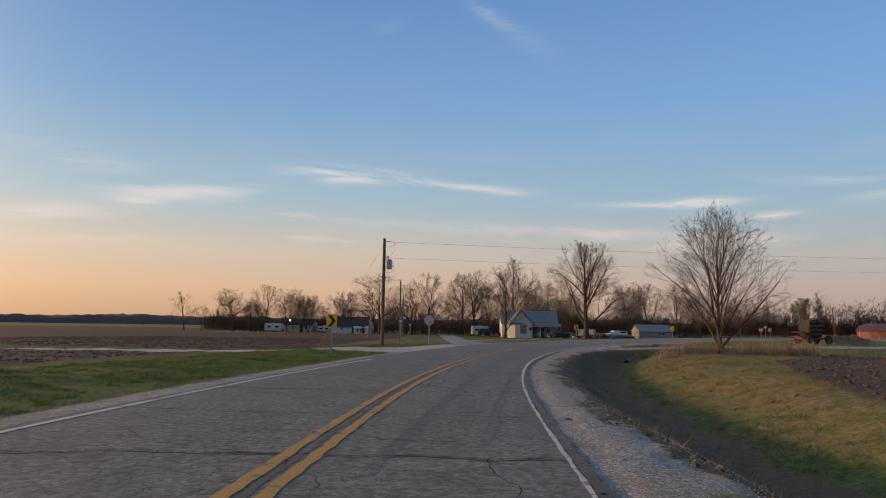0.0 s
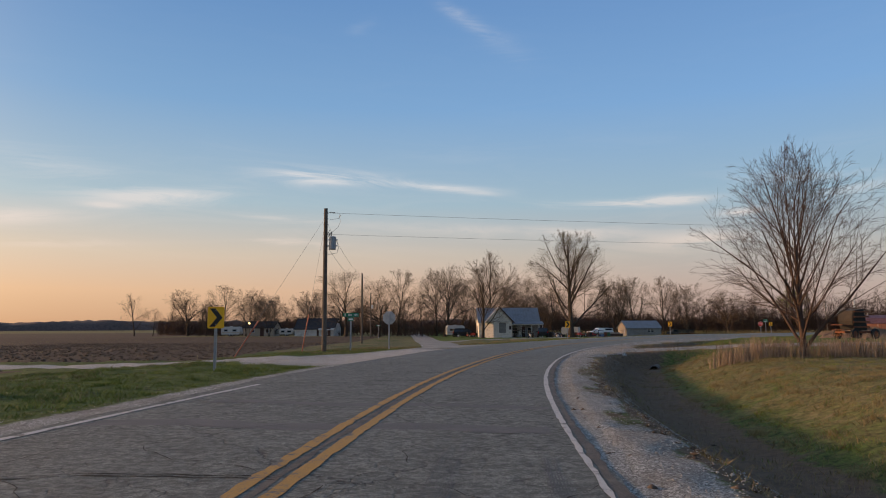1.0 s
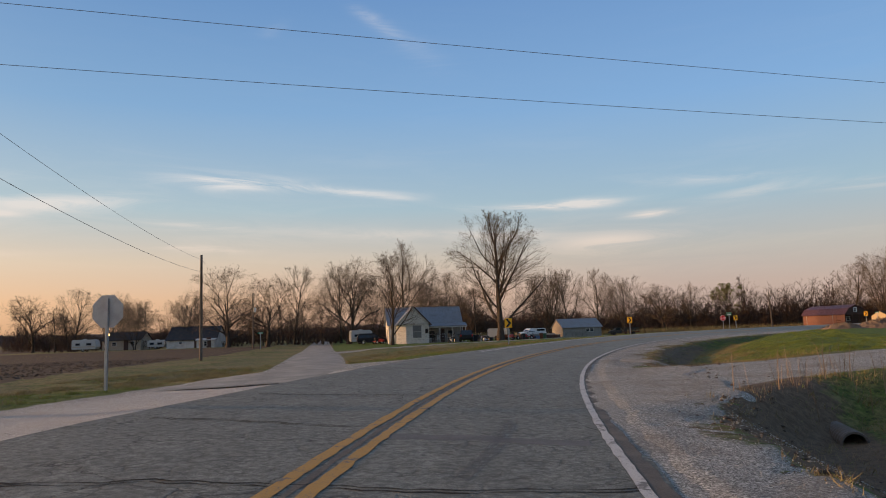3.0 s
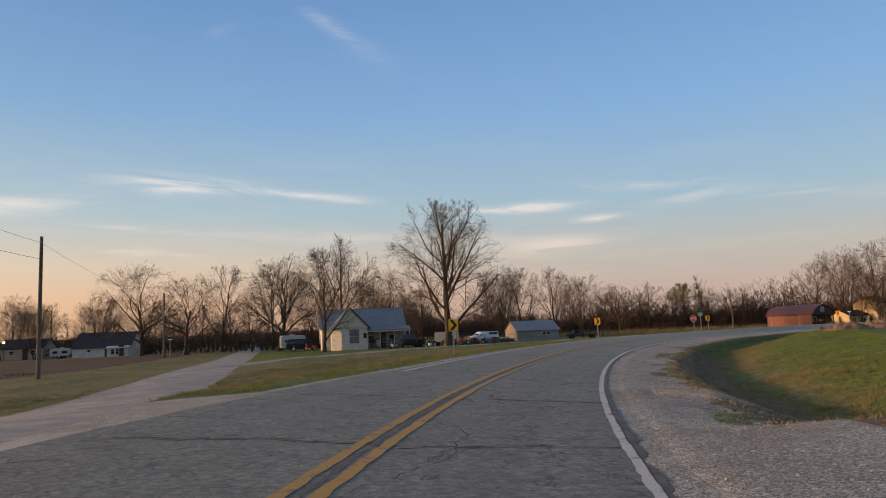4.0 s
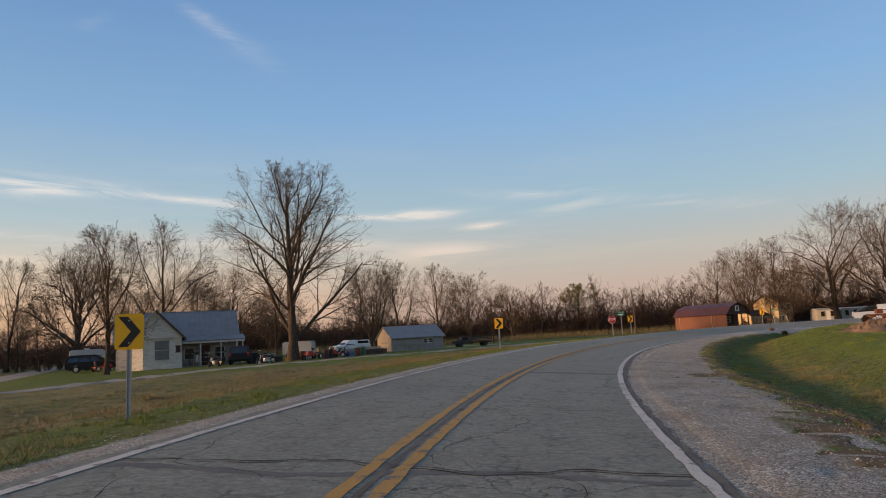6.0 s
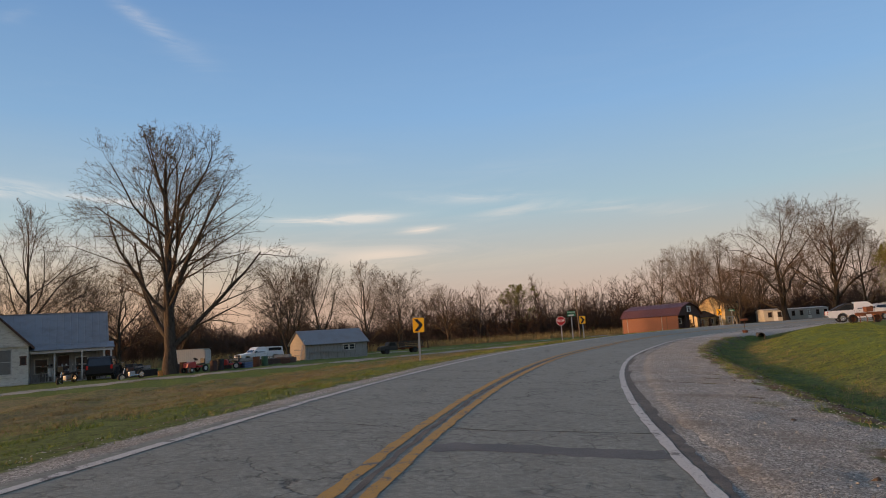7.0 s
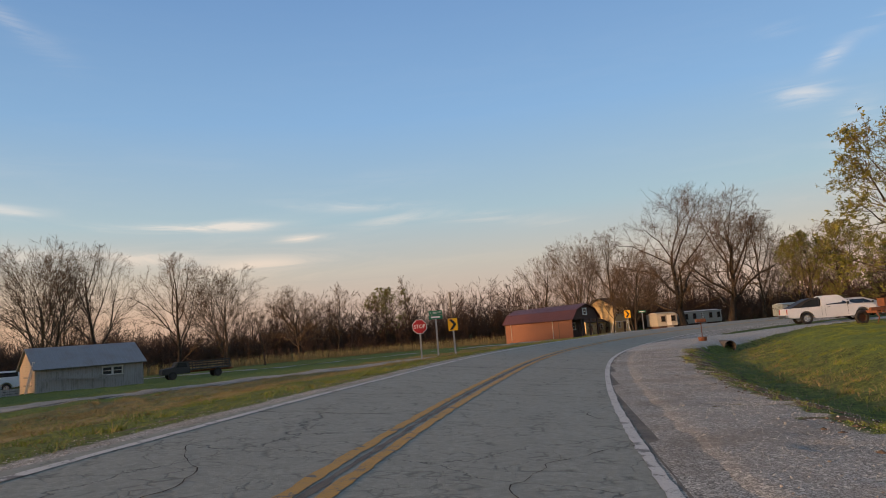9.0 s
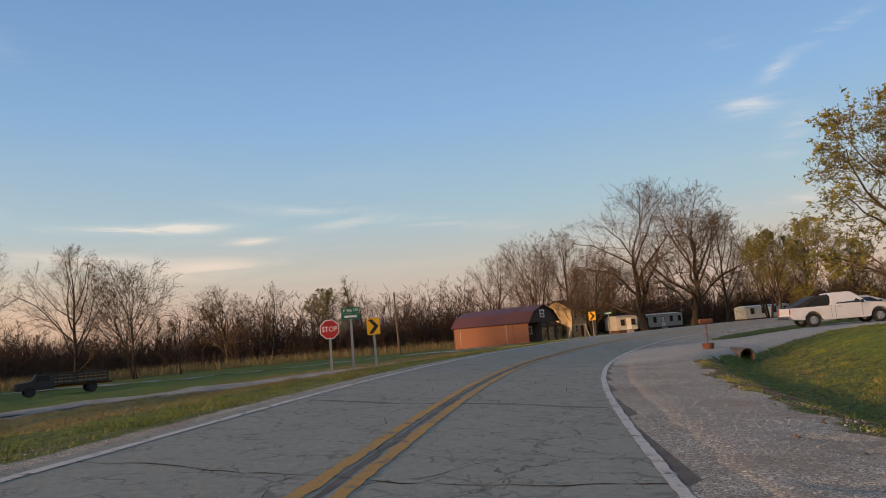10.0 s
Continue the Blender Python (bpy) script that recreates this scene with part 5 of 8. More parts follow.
def diamond_sign(x, y, face, zc, label):
    t = thing("warning_sign", pose(x, y, gz(x, y), 0, 0, face), label, "road sign")
    part("post", post_bm(zc), GALV, t)
    p = part("panel", shifted(board([(0, 0.45), (-0.45, 0), (0, -0.45), (0.45, 0)], 0.006), 0, -0.035, zc), SIGN_YELLOW, t)
    bm = bmesh.new()
    box(bm, 0, -0.041, zc, 0.09, 0.004, 0.4)
    part("symbol", bm, SIGN_BLACK, p)
    part("lower_panel", shifted(board(rounded(0.4, 0.3, 0.03), 0.006), 0, -0.035, zc - 0.65), SIGN_YELLOW, t)


diamond_sign(113.0, 129.5, -60, 2.4, "yellow diamond warning sign beyond the pickup")

# ---- power poles and wires ----
def wire(pts, r, name="wire", mat=None):
    return part(name, tubes([(pts, [r] * len(pts))], 4), mat or WIRE)


def sag(a, b, drop, n=14):
    a, b = np.array(a, float), np.array(b, float)
    return [a + (b - a) * u - np.array([0, 0, drop * 4 * u * (1 - u)]) for u in np.linspace(0, 1, n)]


WIRE = plain("wire_metal", (0.24, 0.24, 0.25), 0.55, 0.3, var=0.2, bump=0.0)
PORCELAIN = plain("porcelain", (0.16, 0.12, 0.10), 0.3, var=0.2, bump=0.0)
TANK = plain("transformer_grey", (0.30, 0.32, 0.33), 0.5, 0.1, var=0.12, scale=5, dirt_amt=0.35)
ORANGE = plain("guard_plastic", (0.48, 0.14, 0.075), 0.6, var=0.2, scale=6)


def pole_bm(h, r0, r1):
    bm = bmesh.new()
    for k in range(6):
        a, b_ = k / 6, (k + 1) / 6
        cyl(bm, (0, 0, -0.6 + (h + 0.6) * a), (0, 0, -0.6 + (h + 0.6) * b_), r0 + (r1 - r0) * a, r0 + (r1 - r0) * b_, 14, caps=k in (0, 5))
    bmesh.ops.remove_doubles(bm, verts=bm.verts, dist=0.002)
    return bm


PX, PY = -4.23, 50.75
PZ = gz(PX, PY)
pole = thing("utility_pole", pose(PX, PY, PZ), "weathered wooden utility pole carrying a grey transformer, in the grass verge", "utility pole", "utility poles")
smooth(part("shaft", pole_bm(7.62, 0.135, 0.10), POLE_WOOD, pole))
for z in (7.35, 7.05, 6.75, 6.3, 5.9, 5.55, 5.2):
    bm = bmesh.new()
    cyl(bm, (-0.15, 0, z), (0.15, 0, z), 0.010, n=6)
    part("bolt", bm, GALV, pole)
bm = bmesh.new()
cyl(bm, (0.38, -0.02, 5.42), (0.38, -0.02, 6.02), 0.185, n=24)
cyl(bm, (0.38, -0.02, 6.02), (0.38, -0.02, 6.06), 0.20, n=24)
cyl(bm, (0.38, -0.02, 6.06), (0.38, -0.02, 6.10), 0.20, 0.14, n=24)
cyl(bm, (0.38, -0.02, 5.40), (0.38, -0.02, 5.42), 0.17, 0.185, n=24)
tk = smooth(part("transformer_tank", bm, TANK, pole, "grey cylindrical transformer tank"), False)
for z in (5.6, 5.92):
    bm = bmesh.new()
    box(bm, 0.15, 0, z, 0.14, 0.10, 0.05, 0.006)
    part("bracket", bm, GALV, pole)
    bm = bmesh.new()
    box(bm, 0.60, -0.02, z, 0.09, 0.05, 0.07, 0.01)
    part("lug", bm, GALV, tk)
bm = bmesh.new()
for k in range(4):
    cyl(bm, (0.30, -0.02, 6.10 + 0.06 * k), (0.30, -0.02, 6.13 + 0.06 * k), 0.05, 0.032, n=10)
cyl(bm, (0.30, -0.02, 6.08), (0.30, -0.02, 6.36), 0.022, n=8)
part("bushing", bm, PORCELAIN, pole)
bm = bmesh.new()
cyl(bm, (0.10, 0, 7.42), (0.72, 0, 7.36), 0.012, n=6)
for k in range(4):
    x_ = 0.25 + 0.07 * k
    cyl(bm, (x_, 0, 7.405 - 0.006 * k), (x_ + 0.035, 0, 7.402 - 0.006 * k), 0.045, 0.03, n=10)
part("strain_insulator", bm, PORCELAIN, pole)
bm = bmesh.new()
cyl(bm, (0.10, 0.02, 6.2), (0.22, 0.02, 6.45), 0.012, n=6)
cyl(bm, (0.16, 0.02, 6.1), (0.24, 0.02, 6.3), 0.03, n=8)
part("cutout_fuse", bm, PORCELAIN, pole)
jump = [(0.70, 0, 7.36), (0.80, 0, 7.22), (0.68, 0, 7.08), (0.45, 0, 7.04), (0.2, 0, 7.0)]
part("jumper_wire", tubes([(jump, [0.008] * 5), ([(0.70, 0, 7.36), (0.78, 0, 6.9), (0.66, 0, 6.6), (0.42, 0, 6.4), (0.30, 0, 6.3)], [0.008] * 5),
                           ([(0.60, -0.02, 5.9), (0.70, -0.02, 5.5), (0.62, -0.02, 5.22), (0.3, -0.02, 5.15), (0.1, 0, 5.15)], [0.012] * 5)], 5), WIRE, pole)
B_TOP, B_LOW = (62.0, 58.6, 7.6), (62.0, 58.0, 6.5)
tagged(wire(sag((PX + 0.72, PY, PZ + 7.36), B_TOP, 0.35, 24), 0.0065, "power_line"), "power line strung across the highway from the pole", "cable", "overhead wires")
tagged(wire(sag((PX + 0.12, PY, PZ + 6.22), B_LOW, 0.35, 24), 0.006, "power_line"), "lower neutral line strung across the highway", "cable", "overhead wires")
far_pole = thing("utility_pole", pose(62.0, 58.4, gz(62.0, 58.4)), "wooden utility pole in the field that carries the crossing lines", "utility pole", "utility poles")
smooth(part("shaft", pole_bm(8.0, 0.13, 0.10), POLE_WOOD, far_pole))
P2 = (-5.43, 92.0)
pole2 = thing("utility_pole", pose(*P2, gz(*P2)), "plain wooden utility pole on the side road's verge", "utility pole", "utility poles")
smooth(part("shaft", pole_bm(7.75, 0.12, 0.085), POLE_WOOD, pole2))
z2 = gz(*P2) + 7.4
tagged(wire(sag((PX, PY, PZ + 6.95), (*P2, z2), 0.45), 0.008, "service_line"), "service line running along the side road", "cable", "overhead wires")
tagged(wire(sag((PX, PY, PZ + 5.7), (*P2, z2 - 0.9), 0.45), 0.010, "service_line"), "lower service line running along the side road", "cable", "overhead wires")
P2B = (-8.3, 151.4)
pole2b = thing("utility_pole", pose(*P2B, gz(*P2B)), "distant wooden utility pole beside the side road", "utility pole", "utility poles")
smooth(part("shaft", pole_bm(8.6, 0.14, 0.10), POLE_WOOD, pole2b))
bm = bmesh.new()
cyl(bm, (0.3, -0.1, 5.6), (0.3, -0.1, 6.3), 0.2, n=12)
part("transformer_tank", bm, TANK, pole2b)
tagged(wire(sag((*P2, z2), (*P2B, gz(*P2B) + 8.2), 0.8), 0.008, "service_line"), "service line running along the side road", "cable", "overhead wires")
for k, (ax, ay) in enumerate(((-5.45, 51.1), (-8.6, 49.4))):
    za = gz(ax, ay)
    g_ = tagged(wire(sag((PX, PY, PZ + (7.0 if k == 0 else 7.15)), (ax, ay, za), 0.0, 3), 0.006, "guy_wire"), "steel guy wire from the pole top to the ground", "cable", "guy wires")
    f0 = 0.29 if k == 0 else 0.26
    a = np.array((ax, ay, za - 0.05))
    b_ = a + (np.array((PX, PY, PZ + 7.0)) - a) * f0
    part("guard", tubes([([a, b_], [0.03, 0.03])], 8), ORANGE, g_, "faded orange plastic guy guard")
P3 = (104.3, 189.3)
pole3 = thing("utility_pole", pose(*P3, gz(*P3), 0, -2.0, 0), "leaning wooden utility pole before the woods", "utility pole", "utility poles")
smooth(part("shaft", pole_bm(8.7, 0.17, 0.12), POLE_WOOD, pole3))
bm = bmesh.new()
cyl(bm, (0.1, -0.15, 7.0), (0.1, -0.15, 7.4), 0.1, n=10)
part("fitting", bm, GALV, pole3)

# ---- culverts ----
PIPE = plain("corrugated_pipe", (0.14, 0.12, 0.10), 0.7, 0.4, var=0.4, scale=10, bump=0.4, dirt_amt=0.6)


def culvert(x, y, z, ang, length, r, label):
    t = thing("culvert", pose(x, y, z, 0, 0, ang), label, "pipe", "culverts")
    bm = bmesh.new()
    n, m_ = 20, int(length / 0.07)
    rings = []
    for i in range(m_ + 1):
        rr = r + (0.012 if i % 2 else 0)
        rings.append([bm.verts.new((rr * math.cos(6.2832 * k / n), i * 0.07, rr * math.sin(6.2832 * k / n))) for k in range(n)])
    inner = [bm.verts.new(((r - 0.03) * math.cos(6.2832 * k / n), 0, (r - 0.03) * math.sin(6.2832 * k / n))) for k in range(n)]
    deep = [bm.verts.new(((r - 0.03) * math.cos(6.2832 * k / n), length, (r - 0.03) * math.sin(6.2832 * k / n))) for k in range(n)]
    for a, b2 in list(zip(rings[:-1], rings[1:])) + [(inner, rings[0]), (deep, inner)]:
        for k in range(n):
            bm.faces.new((a[k], a[(k + 1) % n], b2[(k + 1) % n], b2[k]))
    bm.faces.new(deep)
    part("pipe", bm, PIPE, t)
    return t


culvert(69.7, 120.9, -0.58, -36, 6.0, 0.30, "dark corrugated culvert pipe under the gravel driveway")
culvert(12.35, 47.9, -0.86, -24, 6.0, 0.21, "dark culvert pipe in the ditch under the field entrance")

# ---- mailbox ----
mb = thing("mailbox", pose(69.7, 122.4, gz(69.7, 122.4) + 0.03, 0, 0, 55), "rusty mailbox on a steel post set in a rusty tub", "mailbox")
bm = bmesh.new()
cyl(bm, (0, 0, -0.1), (0, 0, 0.95), 0.022, n=8)
part("post", bm, RUST, mb)
bm = bmesh.new()
prism(bm, [(-0.09, 0), (0.09, 0), (0.09, 0.10), (0.065, 0.155), (0.0, 0.18), (-0.065, 0.155), (-0.09, 0.10)], 0.5, Matrix.Translation((0, 0, 0.95)), 0.006)
part("box", bm, RUST, mb, "dark rusty box with faded lettering")
bm = bmesh.new()
box(bm, 0.094, 0, 1.03, 0.006, 0.34, 0.06)
part("lettering", bm, SIGN_YELLOW, mb)
bm = bmesh.new()
cyl(bm, (0, 0, 0.0), (0, 0, 0.2), 0.19, 0.23, n=14)
part("tub", bm, RUST, mb)

# ---- vehicles ----
def paint(name, col, rough=0.35):
    return plain(name, col, rough, 0.0, var=0.06, scale=3, bump=0.0, dirt=(0.2, 0.16, 0.12), dirt_amt=0.12, spec=0.6)


WHITE_PAINT, BLACK_PAINT, DARK_PAINT, SILVER_PAINT = paint("white_car_paint", (0.78, 0.77, 0.75)), plain("black_car_paint", (0.010, 0.010, 0.011), 0.5, 0.0, var=0.2, scale=3, bump=0.0, dirt=(0.03, 0.026, 0.02), dirt_amt=0.3, spec=0.25), paint("dark_truck_paint", (0.02, 0.02, 0.018), 0.7), paint("silver_paint", (0.42, 0.44, 0.47))
PLASTIC = plain("black_plastic", (0.02, 0.02, 0.022), 0.6, var=0.2, scale=6, bump=0.1)
TAIL = plain("tail_light", (0.55, 0.02, 0.02), 0.2, var=0.1, bump=0.0, dirt_amt=0.05)
LAMP = plain("headlight", (0.65, 0.66, 0.68), 0.12, 0.2, var=0.1, bump=0.0, dirt_amt=0.05)


def wheel(parent, x, y, r, w, rim_mat=CHROME):
    bm = bmesh.new()
    prof = [(r * 0.60, -w / 2), (r * 0.93, -w / 2), (r, -w * 0.32), (r, w * 0.32), (r * 0.93, w / 2), (r * 0.60, w / 2)]
    n = 22
    rg = [[bm.verts.new((pr * math.cos(6.2832 * k / n), py, pr * math.sin(6.2832 * k / n))) for k in range(n)] for pr, py in prof]
    for a, b2 in zip(rg, rg[1:] + rg[:1]):
        for k in range(n):
            bm.faces.new((a[k], a[(k + 1) % n], b2[(k + 1) % n], b2[k]))
    bmesh.ops.recalc_face_normals(bm, faces=bm.faces)
    tyre = part("wheel", bm, RUBBER, parent)
    tyre.location = (x, y, r)
    sgn = -1 if y < 0 else 1
    bm = bmesh.new()
    cyl(bm, (0, sgn * w * 0.20, 0), (0, sgn * w * 0.30, 0), r * 0.60, n=20)
    cyl(bm, (0, sgn * w * 0.30, 0), (0, sgn * w * 0.48, 0), r * 0.15, n=10)
    for k in range(5):
        a = 6.2832 * k / 5
        box(bm, 0, 0, 0, r * 0.52, w * 0.12, r * 0.17, 0.01, Matrix.Translation((0, sgn * w * 0.36, 0)) @ Matrix.Rotation(a, 4, "Y") @ Matrix.Translation((r * 0.30, 0, 0)))
    part("rim", bm, rim_mat, tyre)


def car_shell(outline, width, mat, parent, arches, tuck=0.13, belt=0.95):
    """The body: a side outline with wheel arches, pushed out to its width and drawn in above the belt line."""
    bm = bmesh.new()
    vs = prism(bm, outline, width)
    bmesh.ops.triangulate(bm, faces=[f for f in bm.faces if len(f.verts) > 4])
    for v in bm.verts:
        if v.co.z > belt:
            v.co.y *= 1 - tuck * min(1.0, (v.co.z - belt) / 0.55)
    es = [e for e in bm.edges if len(e.link_faces) == 2 and e.calc_face_angle(0) > 0.5]
    bmesh.ops.bevel(bm, geom=es, offset=0.035, segments=2, affect="EDGES", clamp_overlap=True)
    return part("body", bm, mat, parent)


def arch(cx, r, z0, n=8):
    return [(cx + r * math.cos(math.pi * (1 - k / n)), z0 + r * math.sin(math.pi * (1 - k / n))) for k in range(n + 1)]


def side_pane(parent, outline, y, belt=0.95, tuck=0.13, name="window", mat=GLASS, off=0.006):
    for sgn in (-1, 1):
        bm = bmesh.new()
        a = [bm.verts.new((x, sgn * (y * (1 - tuck * min(1.0, max(0.0, z - belt) / 0.55)) + off), z)) for x, z in outline]
        b2 = [bm.verts.new((v.co.x, v.co.y - sgn * 0.02, v.co.z)) for v in a]
        bm.faces.new(a), bm.faces.new(b2[::-1])
        for k in range(len(a)):
            k2 = (k + 1) % len(a)
            bm.faces.new((a[k], a[k2], b2[k2], b2[k]))
        bmesh.ops.recalc_face_normals(bm, faces=bm.faces)
        part(name, bm, mat, parent)


def slab(parent, pts4, mat, name, thick=0.015):
    bm = bmesh.new()
    a = [bm.verts.new(p) for p in pts4]
    f = bm.faces.new(a)
    f.normal_update()
    nn = f.normal.copy()
    ex = bmesh.ops.extrude_face_region(bm, geom=[f])
    bmesh.ops.translate(bm, vec=nn * thick, verts=[g for g in ex["geom"] if isinstance(g, bmesh.types.BMVert)])
    bmesh.ops.recalc_face_normals(bm, faces=bm.faces)
    return part(name, bm, mat, parent)


def pickup(m, label, mat, cap=False, wb=3.57):
    t = thing("pickup_truck", m, label, "pickup truck")
    W_ = 1.95
    r = 0.39
    xr, xf = 0.0, wb
    low = [(-1.22, 0.62), (-1.22, 0.98), (-1.18, 1.13)]
    top_bed = [(0.98, 1.13)]
    cabin = [(1.02, 1.15), (1.06, 1.62), (1.16, 1.80), (1.35, 1.85), (2.05, 1.85), (2.25, 1.80), (2.95, 1.22), (3.25, 1.16), (4.25, 1.06), (4.42, 0.95), (4.45, 0.60), (4.40, 0.42)]
    under = [(xf + 0.50, 0.42)] + arch(xf, 0.47, 0.42)[::-1] + [(xf - 0.60, 0.36), (xr + 0.60, 0.36)] + arch(xr, 0.47, 0.42)[::-1] + [(-0.62, 0.44), (-1.15, 0.50)]
    body = car_shell(low + top_bed + cabin + under, W_, mat, t, None, belt=1.13, tuck=0.14)
    side_pane(t, [(1.30, 1.20), (1.34, 1.66), (1.50, 1.74), (2.12, 1.74), (2.60, 1.30), (2.62, 1.20)], W_ / 2, 1.13, 0.14)
    slab(t, [(2.27, -0.72, 1.77), (2.27, 0.72, 1.77), (2.93, 0.80, 1.25), (2.93, -0.80, 1.25)], GLASS, "windscreen")
    slab(t, [(1.045, 0.7, 1.66), (1.045, -0.7, 1.66), (1.015, -0.78, 1.24), (1.015, 0.78, 1.24)], GLASS, "rear_window")
    if cap:
        bm = bmesh.new()
        prism(bm, [(-1.18, 1.13), (-1.12, 1.72), (-0.98, 1.80), (0.9, 1.82), (0.99, 1.78), (0.99, 1.13)], W_ * 0.9, bevel=0.03)
        part("bed_cap", bm, mat, t)
        side_pane(t, [(-0.95, 1.32), (-0.92, 1.66), (0.8, 1.68), (0.82, 1.32)], W_ * 0.45, 9, 0.0)
    else:
        bm = bmesh.new()
        prism(bm, [(-1.14, 1.14), (-0.75, 1.24), (-0.1, 1.58), (0.35, 1.74), (0.98, 1.77), (0.98, 1.14)], W_ * 0.84, bevel=0.03)
        part("bed_cover", bm, PLASTIC, t, "sloping dark bed cover")
        side_pane(t, [(-0.30, 1.20), (0.02, 1.46), (0.40, 1.62), (0.86, 1.64), (0.86, 1.20)], W_ * 0.42, 9, 0.0)
    for sy in (-1, 1):
        bm = bmesh.new()
        box(bm, -1.205, sy * 0.86, 0.92, 0.06, 0.16, 0.34, 0.015)
        part("tail_light", bm, TAIL, t)
        bm = bmesh.new()
        box(bm, 4.36, sy * 0.74, 0.90, 0.16, 0.36, 0.22, 0.03)
        part("headlight", bm, LAMP, t)
        bm = bmesh.new()
        box(bm, 2.66, sy * 1.06, 1.25, 0.10, 0.20, 0.18, 0.03)
        part("mirror", bm, PLASTIC, t)
        bm = bmesh.new()
        box(bm, 1.45, sy * 0.984, 1.06, 0.17, 0.03, 0.035, 0.008)
        part("door_handle", bm, PLASTIC, t)
        for x_ in (1.0, 1.22, 2.66):
            bm = bmesh.new()
            box(bm, x_, sy * 0.974, 0.80, 0.012, 0.012, 0.70)
            part("door_seam", bm, PLASTIC, t)
    bm = bmesh.new()
    box(bm, -1.26, 0, 0.60, 0.14, 1.86, 0.2, 0.03)
    part("rear_bumper", bm, CHROME, t)
    bm = bmesh.new()
    box(bm, 4.46, 0, 0.58, 0.2, 1.9, 0.30, 0.05)
    part("front_bumper", bm, PLASTIC, t)
    bm = bmesh.new()
    box(bm, 4.43, 0, 0.90, 0.05, 1.05, 0.28, 0.01)
    part("grille", bm, PLASTIC, t)
    bm = bmesh.new()
    cyl(bm, (1.25, 0.5, 1.84), (1.25, 0.5, 2.05), 0.01, n=6)
    part("antenna", bm, PLASTIC, t)
    for x_ in (xr, xf):
        for sy in (-1, 1):
            wheel(t, x_, sy * 0.86, r, 0.26)
    return t


def wagon(m, label, mat, name="minivan", length=4.9, height=1.75, hood=0.9):
    t = thing(name, m, label, name.replace("_", " "))
    W_, r = 1.9, 0.34
    xr, xf = 0.0, length - 2.0
    L0, L1 = -1.0, length - 1.0
    out = [(L0, 0.5), (L0 + 0.02, 1.0), (L0 + 0.28, height - 0.10), (L0 + 0.55, height), (L1 - hood - 1.35, height), (L1 - hood - 1.0, height - 0.1), (L1 - hood, 1.05), (L1 - 0.2, 0.88), (L1, 0.7), (L1 - 0.02, 0.38)]
    under = [(xf + 0.45, 0.34)] + arch(xf, 0.41, 0.34)[::-1] + [(xf - 0.55, 0.28), (xr + 0.55, 0.28)] + arch(xr, 0.41, 0.34)[::-1] + [(-0.55, 0.34), (L0 + 0.04, 0.4)]
    car_shell(out + under, W_, mat, t, None, belt=1.0, tuck=0.15)
    side_pane(t, [(L0 + 0.25, 1.06), (L0 + 0.42, height - 0.17), (0.2, height - 0.14), (0.2, 1.06)], W_ / 2, 1.0, 0.15)
    side_pane(t, [(0.3, 1.06), (0.3, height - 0.14), (1.25, height - 0.14), (1.25, 1.06)], W_ / 2, 1.0, 0.15)
    side_pane(t, [(1.35, 1.06), (1.35, height - 0.14), (L1 - hood - 1.4, height - 0.14), (L1 - hood - 0.55, 1.06)], W_ / 2, 1.0, 0.15)
    slab(t, [(L1 - hood - 1.02, -0.68, height - 0.09), (L1 - hood - 1.02, 0.68, height - 0.09), (L1 - hood - 0.03, 0.84, 1.08), (L1 - hood - 0.03, -0.84, 1.08)], GLASS, "windscreen")
    slab(t, [(L0 + 0.26, 0.68, height - 0.14), (L0 + 0.26, -0.68, height - 0.14), (L0 + 0.03, -0.82, 1.08), (L0 + 0.03, 0.82, 1.08)], GLASS, "rear_window")
    for sy in (-1, 1):
        bm = bmesh.new()
        box(bm, L0 + 0.06, sy * 0.83, 0.95, 0.10, 0.16, 0.32, 0.02)
        part("tail_light", bm, TAIL, t)
        bm = bmesh.new()
        box(bm, L1 - 0.10, sy * 0.72, 0.72, 0.16, 0.34, 0.16, 0.03)
        part("headlight", bm, LAMP, t)
        bm = bmesh.new()
        box(bm, L1 - hood - 0.6, sy * 1.02, 1.1, 0.1, 0.18, 0.14, 0.03)
        part("mirror", bm, PLASTIC, t)
    for x_ in (xr, xf):
        for sy in (-1, 1):
            wheel(t, x_, sy * 0.84, r, 0.22)
    return t


def on(x, y, rz):
    return pose(x, y, gz(x, y) + 0.02, 0, 0, rz)


pickup(on(87.0, 126.0, -46), "white regular-cab pickup truck parked on the gravel driveway", WHITE_PAINT)
wagon(pose(95.0, 127.0, gz(95.0, 127.0) + 0.02, 0, 0, -42), "silver car parked beyond the white pickup", SILVER_PAINT, "car", 4.6, 1.5, 1.1)
wagon(on(8.7, 152.6, 2), "black minivan parked beside the white house", BLACK_PAINT)
wagon(on(23.6, 142.3, 82), "dark sport utility vehicle parked before the porch", BLACK_PAINT, "sport_utility_car", 4.6, 1.75, 1.1)
pickup(on(42.9, 170.6, 196), "white pickup truck with a bed cap parked in the yard", WHITE_PAINT, cap=True)


